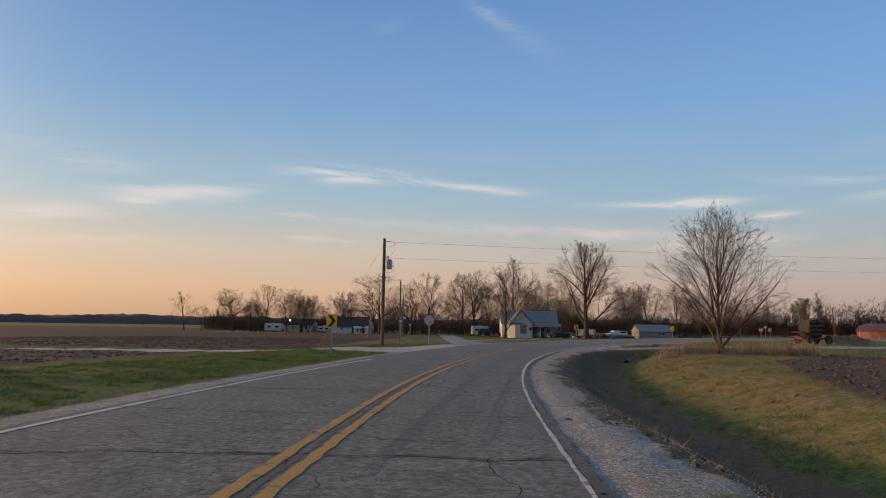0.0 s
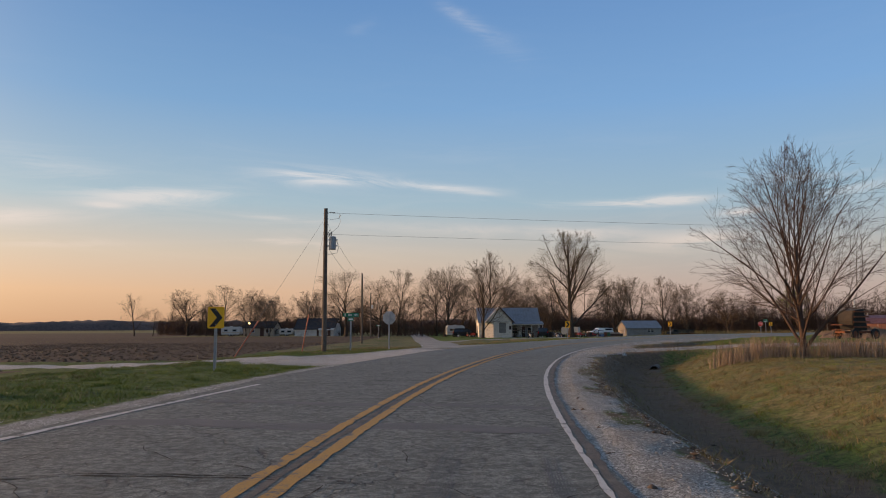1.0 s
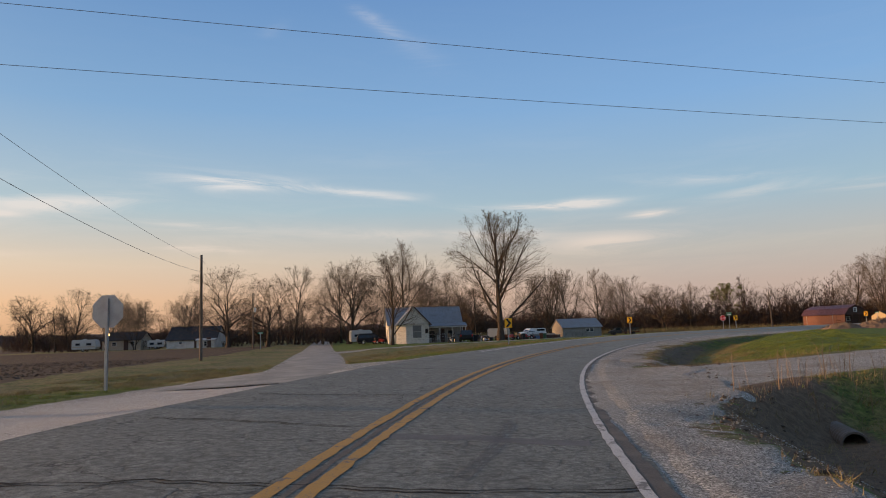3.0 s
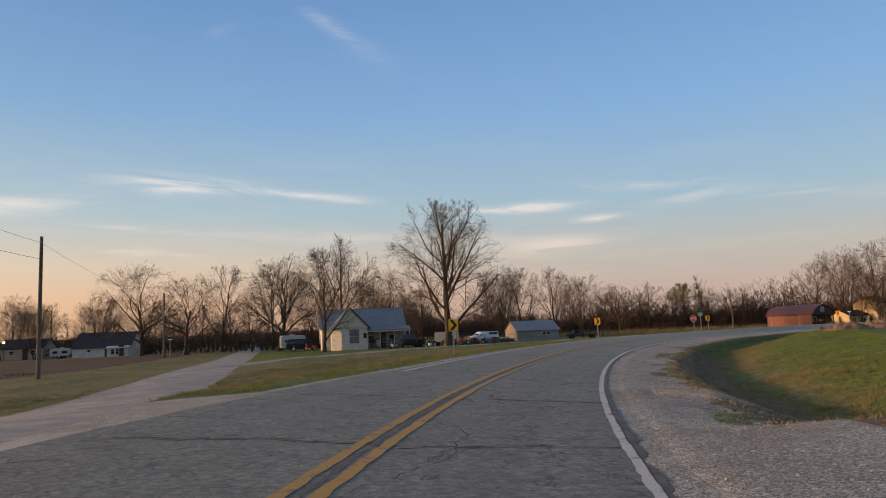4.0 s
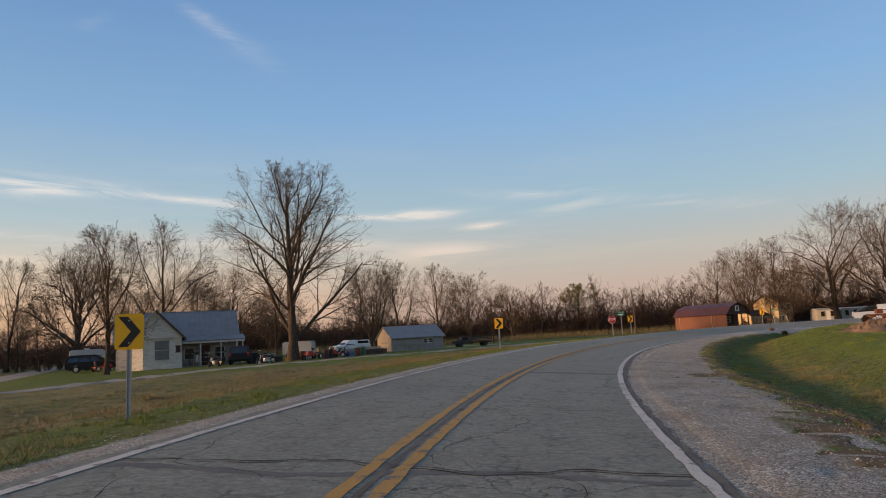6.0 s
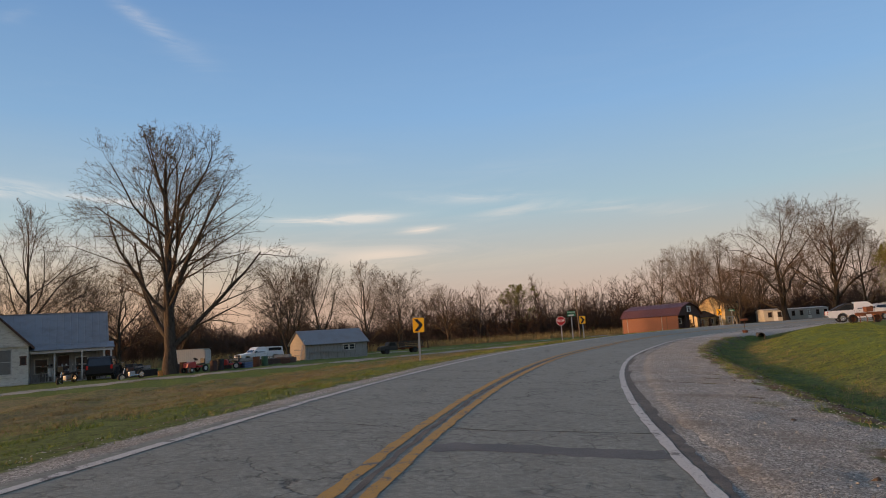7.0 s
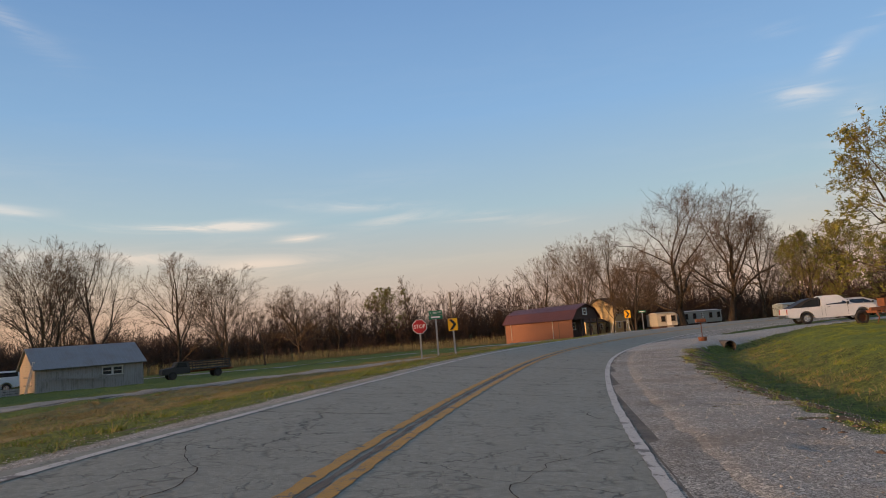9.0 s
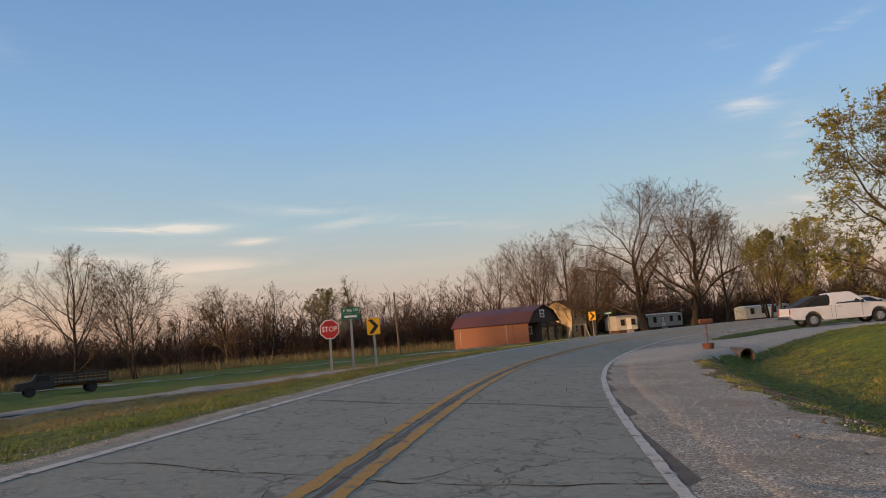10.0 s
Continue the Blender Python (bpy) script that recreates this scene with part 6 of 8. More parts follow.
def flatbed(m):
    t = thing("flatbed_truck", m, "old black flatbed truck with stake sides parked in the grass", "truck")
    bm = bmesh.new()
    prism(bm, [(3.0, 0.55), (3.0, 1.15), (3.2, 1.78), (4.25, 1.82), (4.55, 1.28), (5.7, 1.12), (5.8, 0.55)], 1.8, bevel=0.05)
    part("cab", bm, DARK_PAINT, t)
    side_pane(t, [(3.3, 1.2), (3.4, 1.66), (4.15, 1.68), (4.38, 1.25)], 0.9, 9, 0)
    bm = bmesh.new()
    box(bm, 0.9, 0, 0.92, 4.0, 2.1, 0.12, 0.01)
    part("bed", bm, DARK_PAINT, t)
    for sy in (-1, 1):
        for k in range(6):
            bm = bmesh.new()
            box(bm, -1.0 + 0.76 * k, sy * 1.02, 1.36, 0.07, 0.05, 0.80, 0.005)
            part("stake", bm, DARK_PAINT, t)
        for z in (1.2, 1.45, 1.70):
            bm = bmesh.new()
            box(bm, 0.9, sy * 1.05, z, 3.95, 0.03, 0.12, 0.004)
            part("rail", bm, DARK_PAINT, t)
    bm = bmesh.new()
    box(bm, 1.6, 0, 0.72, 6.2, 0.8, 0.18, 0.01)
    part("chassis", bm, RUST, t)
    for x_ in (0.2, 4.75):
        for sy in (-1, 1):
            wheel(t, x_, sy * 0.82, 0.42, 0.26, DARK_PAINT)
    return t


flatbed(on(56.9, 158.6, 176) @ Matrix.Diagonal((0.76, 0.76, 0.76, 1)))

# ---- buildings ----
WHITE_BOARD = make_boards("peeling_white_boards", (0.72, 0.68, 0.60), (0.25, 0.20, 0.15), 0.14, 2, 0.7, 0.55)
TRIM = plain("old_white_trim", (0.62, 0.59, 0.54), 0.6, var=0.15, scale=5, dirt=(0.28, 0.24, 0.19), dirt_amt=0.4)
HOUSE_TIN = make_tin("blue_grey_tin_roof", (0.27, 0.295, 0.325), (0.15, 0.14, 0.14), 0.6, 0, 0.45, 0.5, 0.35)
GREY_BOARD = make_boards("weathered_grey_boards", (0.36, 0.34, 0.31), (0.15, 0.13, 0.11), 0.16, 0, 0.85, 0.6)
SHED_TIN = make_tin("dull_shed_tin", (0.27, 0.28, 0.29), (0.20, 0.15, 0.12), 0.3, 0, 0.35, 0.55, 0.3)
RED_BOARD = make_boards("red_brown_siding", (0.19, 0.072, 0.040), (0.12, 0.05, 0.034), 0.22, 1, 0.7, 0.3)
MAROON = make_tin("maroon_metal_roof", (0.085, 0.030, 0.028), (0.09, 0.035, 0.035), 0.35, 1, 0.35, 0.5, 0.2)
DARK_BROWN = plain("dark_brown_boards", (0.085, 0.045, 0.035), 0.75, var=0.3, scale=8)
TAN_BOARD = make_boards("tan_siding", (0.48, 0.40, 0.30), (0.28, 0.23, 0.17), 0.16, 2, 0.7, 0.25)
CREAM_BOARD = make_boards("cream_siding", (0.56, 0.43, 0.24), (0.40, 0.30, 0.18), 0.18, 2, 0.7, 0.25)
TRAILER_WHITE = make_boards("trailer_siding", (0.52, 0.515, 0.49), (0.40, 0.38, 0.35), 0.2, 0, 0.5, 0.25)
DARK_ROOF = plain("dark_shingles", (0.035, 0.036, 0.040), 0.85, var=0.4, scale=7, bump=0.4)
CURTAIN = plain("pale_curtain", (0.20, 0.195, 0.185), 0.9, var=0.3, scale=5)
DARK_IN = plain("dark_interior", (0.03, 0.026, 0.022), 0.9, var=0.3, scale=4)


def panel_box(name, parent, mat, x0, x1, y0, y1, z0, z1, label="", bevel=0.0):
    bm = bmesh.new()
    box(bm, (x0 + x1) / 2, (y0 + y1) / 2, (z0 + z1) / 2, abs(x1 - x0), abs(y1 - y0), abs(z1 - z0), bevel)
    return part(name, bm, mat, parent, label)


def window_on(parent, x, z, w, h, y, mat=GLASS, frame_mat=None, side=0, mullion=True):
    """A framed window. side 0: in a wall that faces -y at that y; 1: in a wall that faces -x at x = y."""
    def b_(bm, cx, cz, sx, sz, dep, pr):
        if side == 0:
            box(bm, cx, y - pr, cz, sx, dep, sz, 0.004)
        else:
            box(bm, y - pr, cx, cz, dep, sx, sz, 0.004)
    bm = bmesh.new()
    t_ = 0.09
    b_(bm, x, z + h / 2, w + 0.24, 0.12, 0.10, 0.03)
    b_(bm, x, z - h / 2, w + 0.28, 0.08, 0.14, 0.05)
    for s_ in (-1, 1):
        b_(bm, x + s_ * (w / 2 + t_ / 2), z, t_, h, 0.08, 0.025)
    win = part("window", bm, frame_mat or TRIM, parent)
    bm = bmesh.new()
    b_(bm, x, z, w, h - 0.08, 0.03, 0.005)
    part("pane", bm, mat, win)
    if mullion:
        bm = bmesh.new()
        b_(bm, x, z, w, 0.045, 0.045, 0.03)
        part("sash_bar", bm, frame_mat or TRIM, win)
    return win


def gable_wall(parent, mat, x0, x1, y, z0, z1, peak, thick=0.16, name="wall"):
    bm = bmesh.new()
    prism(bm, [(x0, z0), (x1, z0), (x1, z1), ((x0 + x1) / 2, peak), (x0, z1)], thick, Matrix.Translation((0, y, 0)))
    return part(name, bm, mat, parent)


def roof_slab(parent, mat, pts4, thick=0.09, name="roof"):
    return slab(parent, pts4, mat, name, thick)


def white_house():
    h = thing("house", pose(13.75, 146.4, gz(16, 147) + 0.02, 0, 0, 1.0) @ Matrix.Diagonal((0.89, 0.62, 0.84, 1)), "old white wooden house with a blue-grey tin roof and porch", "house")
    E_, G_, R_ = 3.65, 6.85, 6.75
    # front wing, its gable to the road and one corner cut off
    gable_wall(h, WHITE_BOARD, 0.0, 5.5, 0.56, E_ - 0.02, E_, G_ - 0.12, 0.14, "gable")
    panel_box("wall", h, WHITE_BOARD, 1.45, 5.4, 0.0, 0.16, -0.6, E_ - 0.03)
    bm = bmesh.new()
    box(bm, 0, 0, (E_ - 0.63) / 2, 2.02, 0.16, E_ + 0.57, 0.0, Matrix.Translation((0.78, 0.78, 0)) @ Matrix.Rotation(radians(-45), 4, "Z"))
    part("wall", bm, WHITE_BOARD, h, "slanting corner wall in the low sun")
    panel_box("wall", h, WHITE_BOARD, 0.0, 0.16, 1.5, 3.6, -0.6, E_ - 0.03)
    panel_box("wall", h, WHITE_BOARD, 5.24, 5.40, 0.165, 3.6, -0.6, E_ - 0.03)
    panel_box("soffit", h, TRIM, -0.2, 5.7, -0.3, 0.62, E_ - 0.09, E_ - 0.03)
    gable_wall(h, WHITE_BOARD, 0.05, 5.45, 0.08, E_ - 0.02, E_ + 0.02, G_ - 0.16, 0.14, "gable")
    for sx in (0, 1):
        xe = -0.35 if sx == 0 else 5.85
        ze = E_ - 0.25
        pts = [(xe, -0.4, ze), (2.75, -0.4, G_), (2.75, 7.0, G_), (xe, 7.0, ze)]
        roof_slab(h, HOUSE_TIN, pts if sx == 1 else pts[::-1], 0.08)
        bm = bmesh.new()
        a, b2 = Vector((xe, -0.41, ze - 0.06)), Vector((2.75, -0.41, G_ - 0.06))
        d = b2 - a
        box(bm, 0, 0, 0, d.length, 0.05, 0.2, 0.004, Matrix.Translation((a + b2) / 2) @ Matrix.Rotation(-math.atan2(d.z, d.x), 4, "Y"))
        part("barge_board", bm, TRIM if sx == 0 else DARK_BROWN, h)
    # main wing
    for x_ in (-1.25, 11.5):
        bm = bmesh.new()
        prism(bm, [(3.6, -0.6), (11.6, -0.6), (11.6, E_), (7.6, R_ - 0.1), (3.6, E_)], 0.16, Matrix.Translation((x_, 0, 0)) @ Matrix.Rotation(radians(90), 4, "Z"))
        part("wall", bm, WHITE_BOARD, h)
    # wall under the porch: darker boards stand in for the porch roof's shade
    panel_box("wall", h, GREY_BOARD, 5.41, 11.4, 3.6, 3.76, -0.6, E_, "porch wall in grey boards, the porch's shade put into its colour")
    panel_box("wall", h, WHITE_BOARD, -1.16, -0.005, 3.6, 3.76, -0.6, E_)
    panel_box("wall", h, WHITE_BOARD, -1.16, 11.4, 11.44, 11.6, -0.6, E_)
    roof_slab(h, HOUSE_TIN, [(-1.65, 3.2, E_ - 0.28), (11.9, 3.2, E_ - 0.28), (11.9, 7.6, R_), (-1.65, 7.6, R_)], 0.08)
    roof_slab(h, HOUSE_TIN, [(11.9, 12.0, E_ - 0.28), (-1.65, 12.0, E_ - 0.28), (-1.65, 7.6, R_), (11.9, 7.6, R_)], 0.08)
    panel_box("ridge_cap", h, SHED_TIN, -1.7, 11.95, 7.45, 7.75, R_ + 0.06, R_ + 0.11)
    # newer and darker sheets let into the roof
    slope = (R_ - E_ + 0.28) / 4.4
    for x_, y_, w_, dark in ((4.2, 6.6, 0.7, 1), (7.2, 7.1, 0.7, 1), (7.4, 3.7, 1.6, 1), (10.2, 3.9, 1.0, 1), (5.6, 5.2, 1.2, 0), (8.3, 5.6, 1.6, 0), (10.0, 6.3, 1.3, 0), (6.6, 4.3, 1.1, 0), (9.6, 4.6, 0.9, 0), (-1.1, 5.6, 0.9, 0), (-0.9, 4.2, 0.7, 1)):
        d_ = 0.28 if dark else 0.8
        z_ = R_ - (7.6 - y_) * slope
        roof_slab(h, SHED_TIN if not dark else PATCH_TIN, [(x_, y_, z_ + 0.012), (x_ + w_, y_, z_ + 0.012), (x_ + w_, y_ + d_, z_ + d_ * slope + 0.012), (x_, y_ + d_, z_ + d_ * slope + 0.012)], 0.02, "roof_patch")
    # porch
    roof_slab(h, HOUSE_TIN, [(5.3, 0.55, 3.05), (12.3, 0.55, 3.05), (12.3, 3.58, 3.62), (5.3, 3.58, 3.62)], 0.07, "porch_roof")
    panel_box("porch_beam", h, TRIM, 5.45, 12.2, 0.7, 0.86, 2.80, 3.02)
    panel_box("porch_floor", h, GREY_BOARD, 5.42, 12.1, 0.7, 3.58, -0.3, 0.12)
    for x_ in (7.4, 9.6, 11.4, 12.0):
        panel_box("porch_post", h, TRIM, x_ - 0.06, x_ + 0.06, 0.72, 0.84, 0.12, 2.80)
    window_on(h, 3.35, 2.2, 1.45, 2.3, 0.0, CURTAIN)
    window_on(h, 5.0, 2.25, 0.32, 0.75, 0.0, GLASS, DARK_BROWN, 0, False)
    for x_ in (6.3, 9.6):
        window_on(h, x_, 1.6, 0.95, 1.4, 3.6)
    panel_box("door", h, DARK_BROWN, 7.6, 8.55, 3.52, 3.59, 0.12, 2.5)
    window_on(h, 7.2, 1.9, 0.9, 1.6, -1.34, GLASS, None, 1)
    bm = bmesh.new()
    box(bm, 3.4, -0.25, 0.12, 3.4, 0.45, 0.14, 0.01)
    part("step", bm, TRIM, h, "low white plank bench along the wall")
    return h


PATCH_TIN = make_tin("dark_roof_patch", (0.10, 0.108, 0.12), (0.07, 0.065, 0.065), 0.3, 0, 0.35, 0.6, 0.2)
white_house()


# things left on the porch
def porch_chair(x, y, rz, mat, label):
    t = thing("porch_chair", pose(x, y, gz(15, 149) + 0.1, 0, 0, rz), label, "chair", "porch chairs")
    panel_box("seat", t, mat, -0.28, 0.28, -0.28, 0.28, 0.40, 0.45)
    for k in range(4):
        panel_box("back_slat", t, mat, -0.26 + 0.14 * k, -0.16 + 0.14 * k, 0.26, 0.30, 0.46, 1.05)
    for sx in (-1, 1):
        panel_box("armrest", t, mat, sx * 0.29 - 0.04, sx * 0.29 + 0.04, -0.28, 0.28, 0.62, 0.66)
        for sy in (-1, 1):
            panel_box("leg", t, mat, sx * 0.26 - 0.025, sx * 0.26 + 0.025, sy * 0.25 - 0.025, sy * 0.25 + 0.025, 0.0, 0.60 if sy < 0 else 0.40)


def porch_shelf(x, y, w, seed, label):
    rng = random.Random(seed)
    t = thing("porch_shelf", pose(x, y, gz(15, 149) + 0.1, 0, 0, 1.5), label, "shelf", "porch shelves")
    for z in (0.35, 0.75, 1.15):
        panel_box("shelf_board", t, GREY_BOARD, 0, w, 0, 0.35, z, z + 0.03)
    for x_ in (0.02, w - 0.02):
        for y_ in (0.03, 0.32):
            panel_box("leg", t, DARK_BROWN, x_ - 0.02, x_ + 0.02, y_ - 0.02, y_ + 0.02, 0, 1.2)
    for z in (0.38, 0.78, 1.18):
        x_ = 0.15
        while x_ < w - 0.2:
            bm = bmesh.new()
            r, hh = rng.uniform(0.05, 0.1), rng.uniform(0.1, 0.26)
            cyl(bm, (x_, 0.17, z), (x_, 0.17, z + hh), r * 0.75, r, 10)
            pot = part("pot", bm, rng.choice([RUST, PLASTIC, TRIM, DARK_BROWN, GREY_BOARD]), t)
            x_ += rng.uniform(0.22, 0.5)


porch_chair(20.0, 147.6, 205, TRIM, "white slatted porch chair under the porch roof")
porch_chair(23.7, 147.9, 160, DARK_BROWN, "dark wooden porch chair under the porch roof")
porch_shelf(20.7, 147.2, 1.8, 4, "plank shelf of pots standing on the porch")
porch_shelf(21.8, 148.2, 1.5, 8, "shelf of jars and boxes against the porch wall")


porch_shelf(24.0, 147.0, 0.9, 15, "narrow plank shelf of tins at the porch end")
porch_shelf(19.3, 148.3, 1.4, 21, "shelf of boxes beside the porch door")
porch_chair(22.9, 147.2, 190, GREY_BOARD, "weathered grey porch chair among pots")

def grey_shed():
    h = thing("shed", pose(44.15, 159.2, gz(46, 161) - 0.02, 0, 0, 6), "weathered grey board shed with a dull metal roof", "shed")
    L_, D_, E_, R_ = 7.3, 4.6, 1.85, 3.2
    panel_box("wall", h, GREY_BOARD, 0, L_, 0, 0.12, -0.5, E_)
    panel_box("wall", h, GREY_BOARD, 0, L_, D_ - 0.12, D_, -0.5, E_)
    for x_ in (-0.06, L_ + 0.06):
        bm = bmesh.new()
        prism(bm, [(0, -0.5), (D_, -0.5), (D_, E_), (D_ / 2, R_), (0, E_)], 0.12, Matrix.Translation((x_, 0, 0)) @ Matrix.Rotation(radians(90), 4, "Z"))
        # west end: the low sun's warm light is put into the tan board colour
        part("wall", bm, TAN_BOARD if x_ < 0 else GREY_BOARD, h, "end wall with the low sun's warmth put into its tan colour" if x_ < 0 else "")
    roof_slab(h, SHED_TIN, [(-0.3, -0.35, E_ - 0.22), (L_ + 0.3, -0.35, E_ - 0.22), (L_ + 0.3, D_ / 2, R_ + 0.04), (-0.3, D_ / 2, R_ + 0.04)], 0.06)
    roof_slab(h, SHED_TIN, [(L_ + 0.3, D_ + 0.35, E_ - 0.22), (-0.3, D_ + 0.35, E_ - 0.22), (-0.3, D_ / 2, R_ + 0.04), (L_ + 0.3, D_ / 2, R_ + 0.04)], 0.06)
    for x_ in (4.75, 5.5):
        window_on(h, x_, 1.2, 0.6, 0.6, -0.0)
    panel_box("door", h, GREY_BOARD, 5.95, 6.75, -0.05, -0.004, 0.0, 1.65)
    for k in range(3):
        bm = bmesh.new()
        box(bm, 2.0 + 0.7 * k, -0.5, 0.9 + 0.1 * k, 3.6, 0.05, 0.12, 0.004, pose(0, 0, 0, 0, -3 + 4 * k, 0))
        part("leaning_plank", bm, GREY_BOARD, h)
    for z in (0.5, 1.1):
        panel_box("door_batten", h, GREY_BOARD, -0.16, -0.125, 0.9, 3.2, z, z + 0.12)
    return h


grey_shed()


def red_barn():
    h = thing("barn", pose(100.9, 160.9, gz(102, 163) - 0.02, 0, 0, 1.0), "long red-brown barn with a maroon gambrel roof", "barn")
    W_, L_, E_ = 4.6, 12.2, 2.45
    prof = [(-0.25, E_ - 0.25), (0.65, E_ + 0.95), (W_ / 2, E_ + 1.62), (W_ - 0.65, E_ + 0.95), (W_ + 0.25, E_ - 0.25)]
    for y_ in (2.4, L_):
        bm = bmesh.new()
        prism(bm, [(0, -0.5), (W_, -0.5), (W_, E_)] + [(x_, z_) for x_, z_ in prof[3:0:-1]] + [(0, E_)], 0.16, Matrix.Translation((0, y_, 0)))
        part("wall", bm, DARK_BROWN, h)
    bm = bmesh.new()
    prism(bm, [(0, E_ - 0.3), (W_, E_ - 0.3), (W_, E_)] + [(x_, z_) for x_, z_ in prof[3:0:-1]] + [(0, E_)], 0.12, Matrix.Translation((0, 0.1, 0)))
    part("wall", bm, DARK_BROWN, h)
    for x_ in (0.08, W_ - 0.08):
        panel_box("wall", h, RED_BOARD, x_ - 0.08, x_ + 0.08, 2.48, L_ - 0.08, -0.5, E_)
    panel_box("wall", h, RED_BOARD, 0.0, 0.12, 0.17, 2.40, -0.5, E_)
    for (xa, za), (xb, zb) in zip(prof[:-1], prof[1:]):
        roof_slab(h, MAROON, [(xa, -0.25, za), (xb, -0.25, zb), (xb, L_ + 0.3, zb), (xa, L_ + 0.3, za)][::-1], 0.07)
    for x_ in (W_ * 0.35, W_ * 0.68, W_ - 0.1):
        panel_box("porch_post", h, DARK_BROWN, x_ - 0.07, x_ + 0.07, 0.05, 0.19, -0.3, E_ - 0.3)
    window_on(h, W_ / 2 - 0.1, E_ + 0.62, 0.5, 0.75, 0.02, GLASS, SIGN_WHITE)
    window_on(h, 0.9, 1.35, 0.6, 0.8, 2.3, GLASS, SIGN_WHITE)
    window_on(h, 2.4, 1.35, 0.7, 0.8, 2.3, GLASS, SIGN_WHITE)
    panel_box("door", h, DARK_BROWN, 3.4, 4.25, 2.26, 2.315, 0, 2.0)
    for y_ in (3.4, 11.0):
        panel_box("downpipe", h, GALV, -0.06, -0.005, y_, y_ + 0.06, 0.0, E_ - 0.2)
    bm = bmesh.new()
    cyl(bm, (W_ / 2, 10.0, E_ + 1.5), (W_ / 2, 10.0, E_ + 2.2), 0.06, n=8)
    part("vent_pipe", bm, GALV, h)


red_barn()


def mobile_home(x, y, rz, length, label, depth=3.4, height=3.0, mat=None, wins=4):
    h = thing("mobile_home", pose(x, y, gz(x, y), 0, 0, rz), label, "mobile home", "mobile homes")
    bm = bmesh.new()
    prism(bm, [(0, 0.55), (depth, 0.55), (depth, height - 0.25), (depth / 2, height), (0, height - 0.25)], length, Matrix.Translation((length / 2, 0, 0)) @ Matrix.Rotation(radians(90), 4, "Z"), 0.04)
    part("body", bm, mat or TRAILER_WHITE, h)
    panel_box("skirting", h, DARK_BROWN, 0.3, length - 0.3, 0.25, depth - 0.25, -0.3, 0.545)
    panel_box("roof_edge", h, GALV, -0.05, length + 0.05, -0.05, 0.0, height - 0.34, height - 0.22)
    for k in range(wins):
        window_on(h, length * (k + 0.6) / wins, 1.85, 0.55, 0.95, -0.02, GLASS, DARK_BROWN)
    panel_box("door", h, SIGN_WHITE, length * 0.48, length * 0.48 + 0.85, -0.05, -0.004, 0.6, 2.5)
    for k in range(3):
        panel_box("step", h, GREY_BOARD, length * 0.46, length * 0.46 + 1.1, -0.35 - 0.3 * k, -0.06 - 0.3 * k, -0.2, 0.5 - 0.17 * k)
    return h


mobile_home(146.2, 183.0, -40, 3.6, "end of a white mobile home under a big tree", 9.0, 3.1, wins=2)
mobile_home(153.5, 183.0, -13, 10.0, "pale grey mobile home behind big trees", 3.6, 3.0, wins=5)
mobile_home(170.0, 172.0, -30, 9.0, "pale blue mobile home in the shade of trees", 3.6, 2.9, make_boards("pale_blue_siding", (0.42, 0.52, 0.56), (0.3, 0.32, 0.33), 0.2, 0, 0.5, 0.2), 4)


def plain_house(x, y, rz, w, d, eave, ridge, mat, roof_mat, label, wins, name="house", side_win=False):
    h = thing(name, pose(x, y, gz(x, y), 0, 0, rz), label, name.replace("_", " "))
    panel_box("wall", h, mat, 0, w, 0, 0.15, -0.6, eave)
    panel_box("wall", h, mat, 0, w, d - 0.15, d, -0.6, eave)
    for x_ in (-0.07, w + 0.07):
        bm = bmesh.new()
        prism(bm, [(0, -0.6), (d, -0.6), (d, eave), (d / 2, ridge), (0, eave)], 0.14, Matrix.Translation((x_, 0, 0)) @ Matrix.Rotation(radians(90), 4, "Z"))
        part("wall", bm, mat, h)
    sl = (ridge - eave) / (d / 2) * 0.35
    roof_slab(h, roof_mat, [(-0.35, -0.35, eave - sl), (w + 0.35, -0.35, eave - sl), (w + 0.35, d / 2, ridge + 0.04), (-0.35, d / 2, ridge + 0.04)], 0.08)
    roof_slab(h, roof_mat, [(w + 0.35, d + 0.35, eave - sl), (-0.35, d + 0.35, eave - sl), (-0.35, d / 2, ridge + 0.04), (w + 0.35, d / 2, ridge + 0.04)], 0.08)
    for wx, wz, ww, wh in wins:
        window_on(h, wx, wz, ww, wh, -0.0)
    panel_box("door", h, DARK_BROWN, w * 0.56, w * 0.56 + 0.9, -0.05, -0.004, 0, 2.0)
    return h


plain_house(-28.6, 185.8, -6, 9.4, 7.5, 1.75, 4.2, TRIM, DARK_ROOF, "white building with a steep dark roof beyond the field", [(2.6, 1.1, 0.5, 0.5)], "barn")
panel = plain_house(-22.5, 183.6, -6, 3.2, 1.4, 1.5, 1.7, TRIM, TRIM, "white lean-to on the dark-roofed building", [(0.8, 0.8, 0.5, 0.9), (1.6, 0.8, 0.5, 0.9)], "shed")
plain_house(-41.6, 189.0, -4, 7.2, 6.5, 2.1, 3.6, TAN_BOARD, DARK_ROOF, "low tan house beyond the ploughed field", [(2.2, 1.3, 0.8, 0.7), (5.8, 1.3, 0.6, 0.9)])
plain_house(143.0, 190.0, 10, 5.0, 6.0, 5.0, 6.6, CREAM_BOARD, DARK_ROOF, "pale yellow two-storey house glowing in the sun behind trees", [(1.2, 3.9, 0.8, 1.2), (3.8, 3.9, 0.8, 1.2), (1.2, 1.4, 0.8, 1.2)])
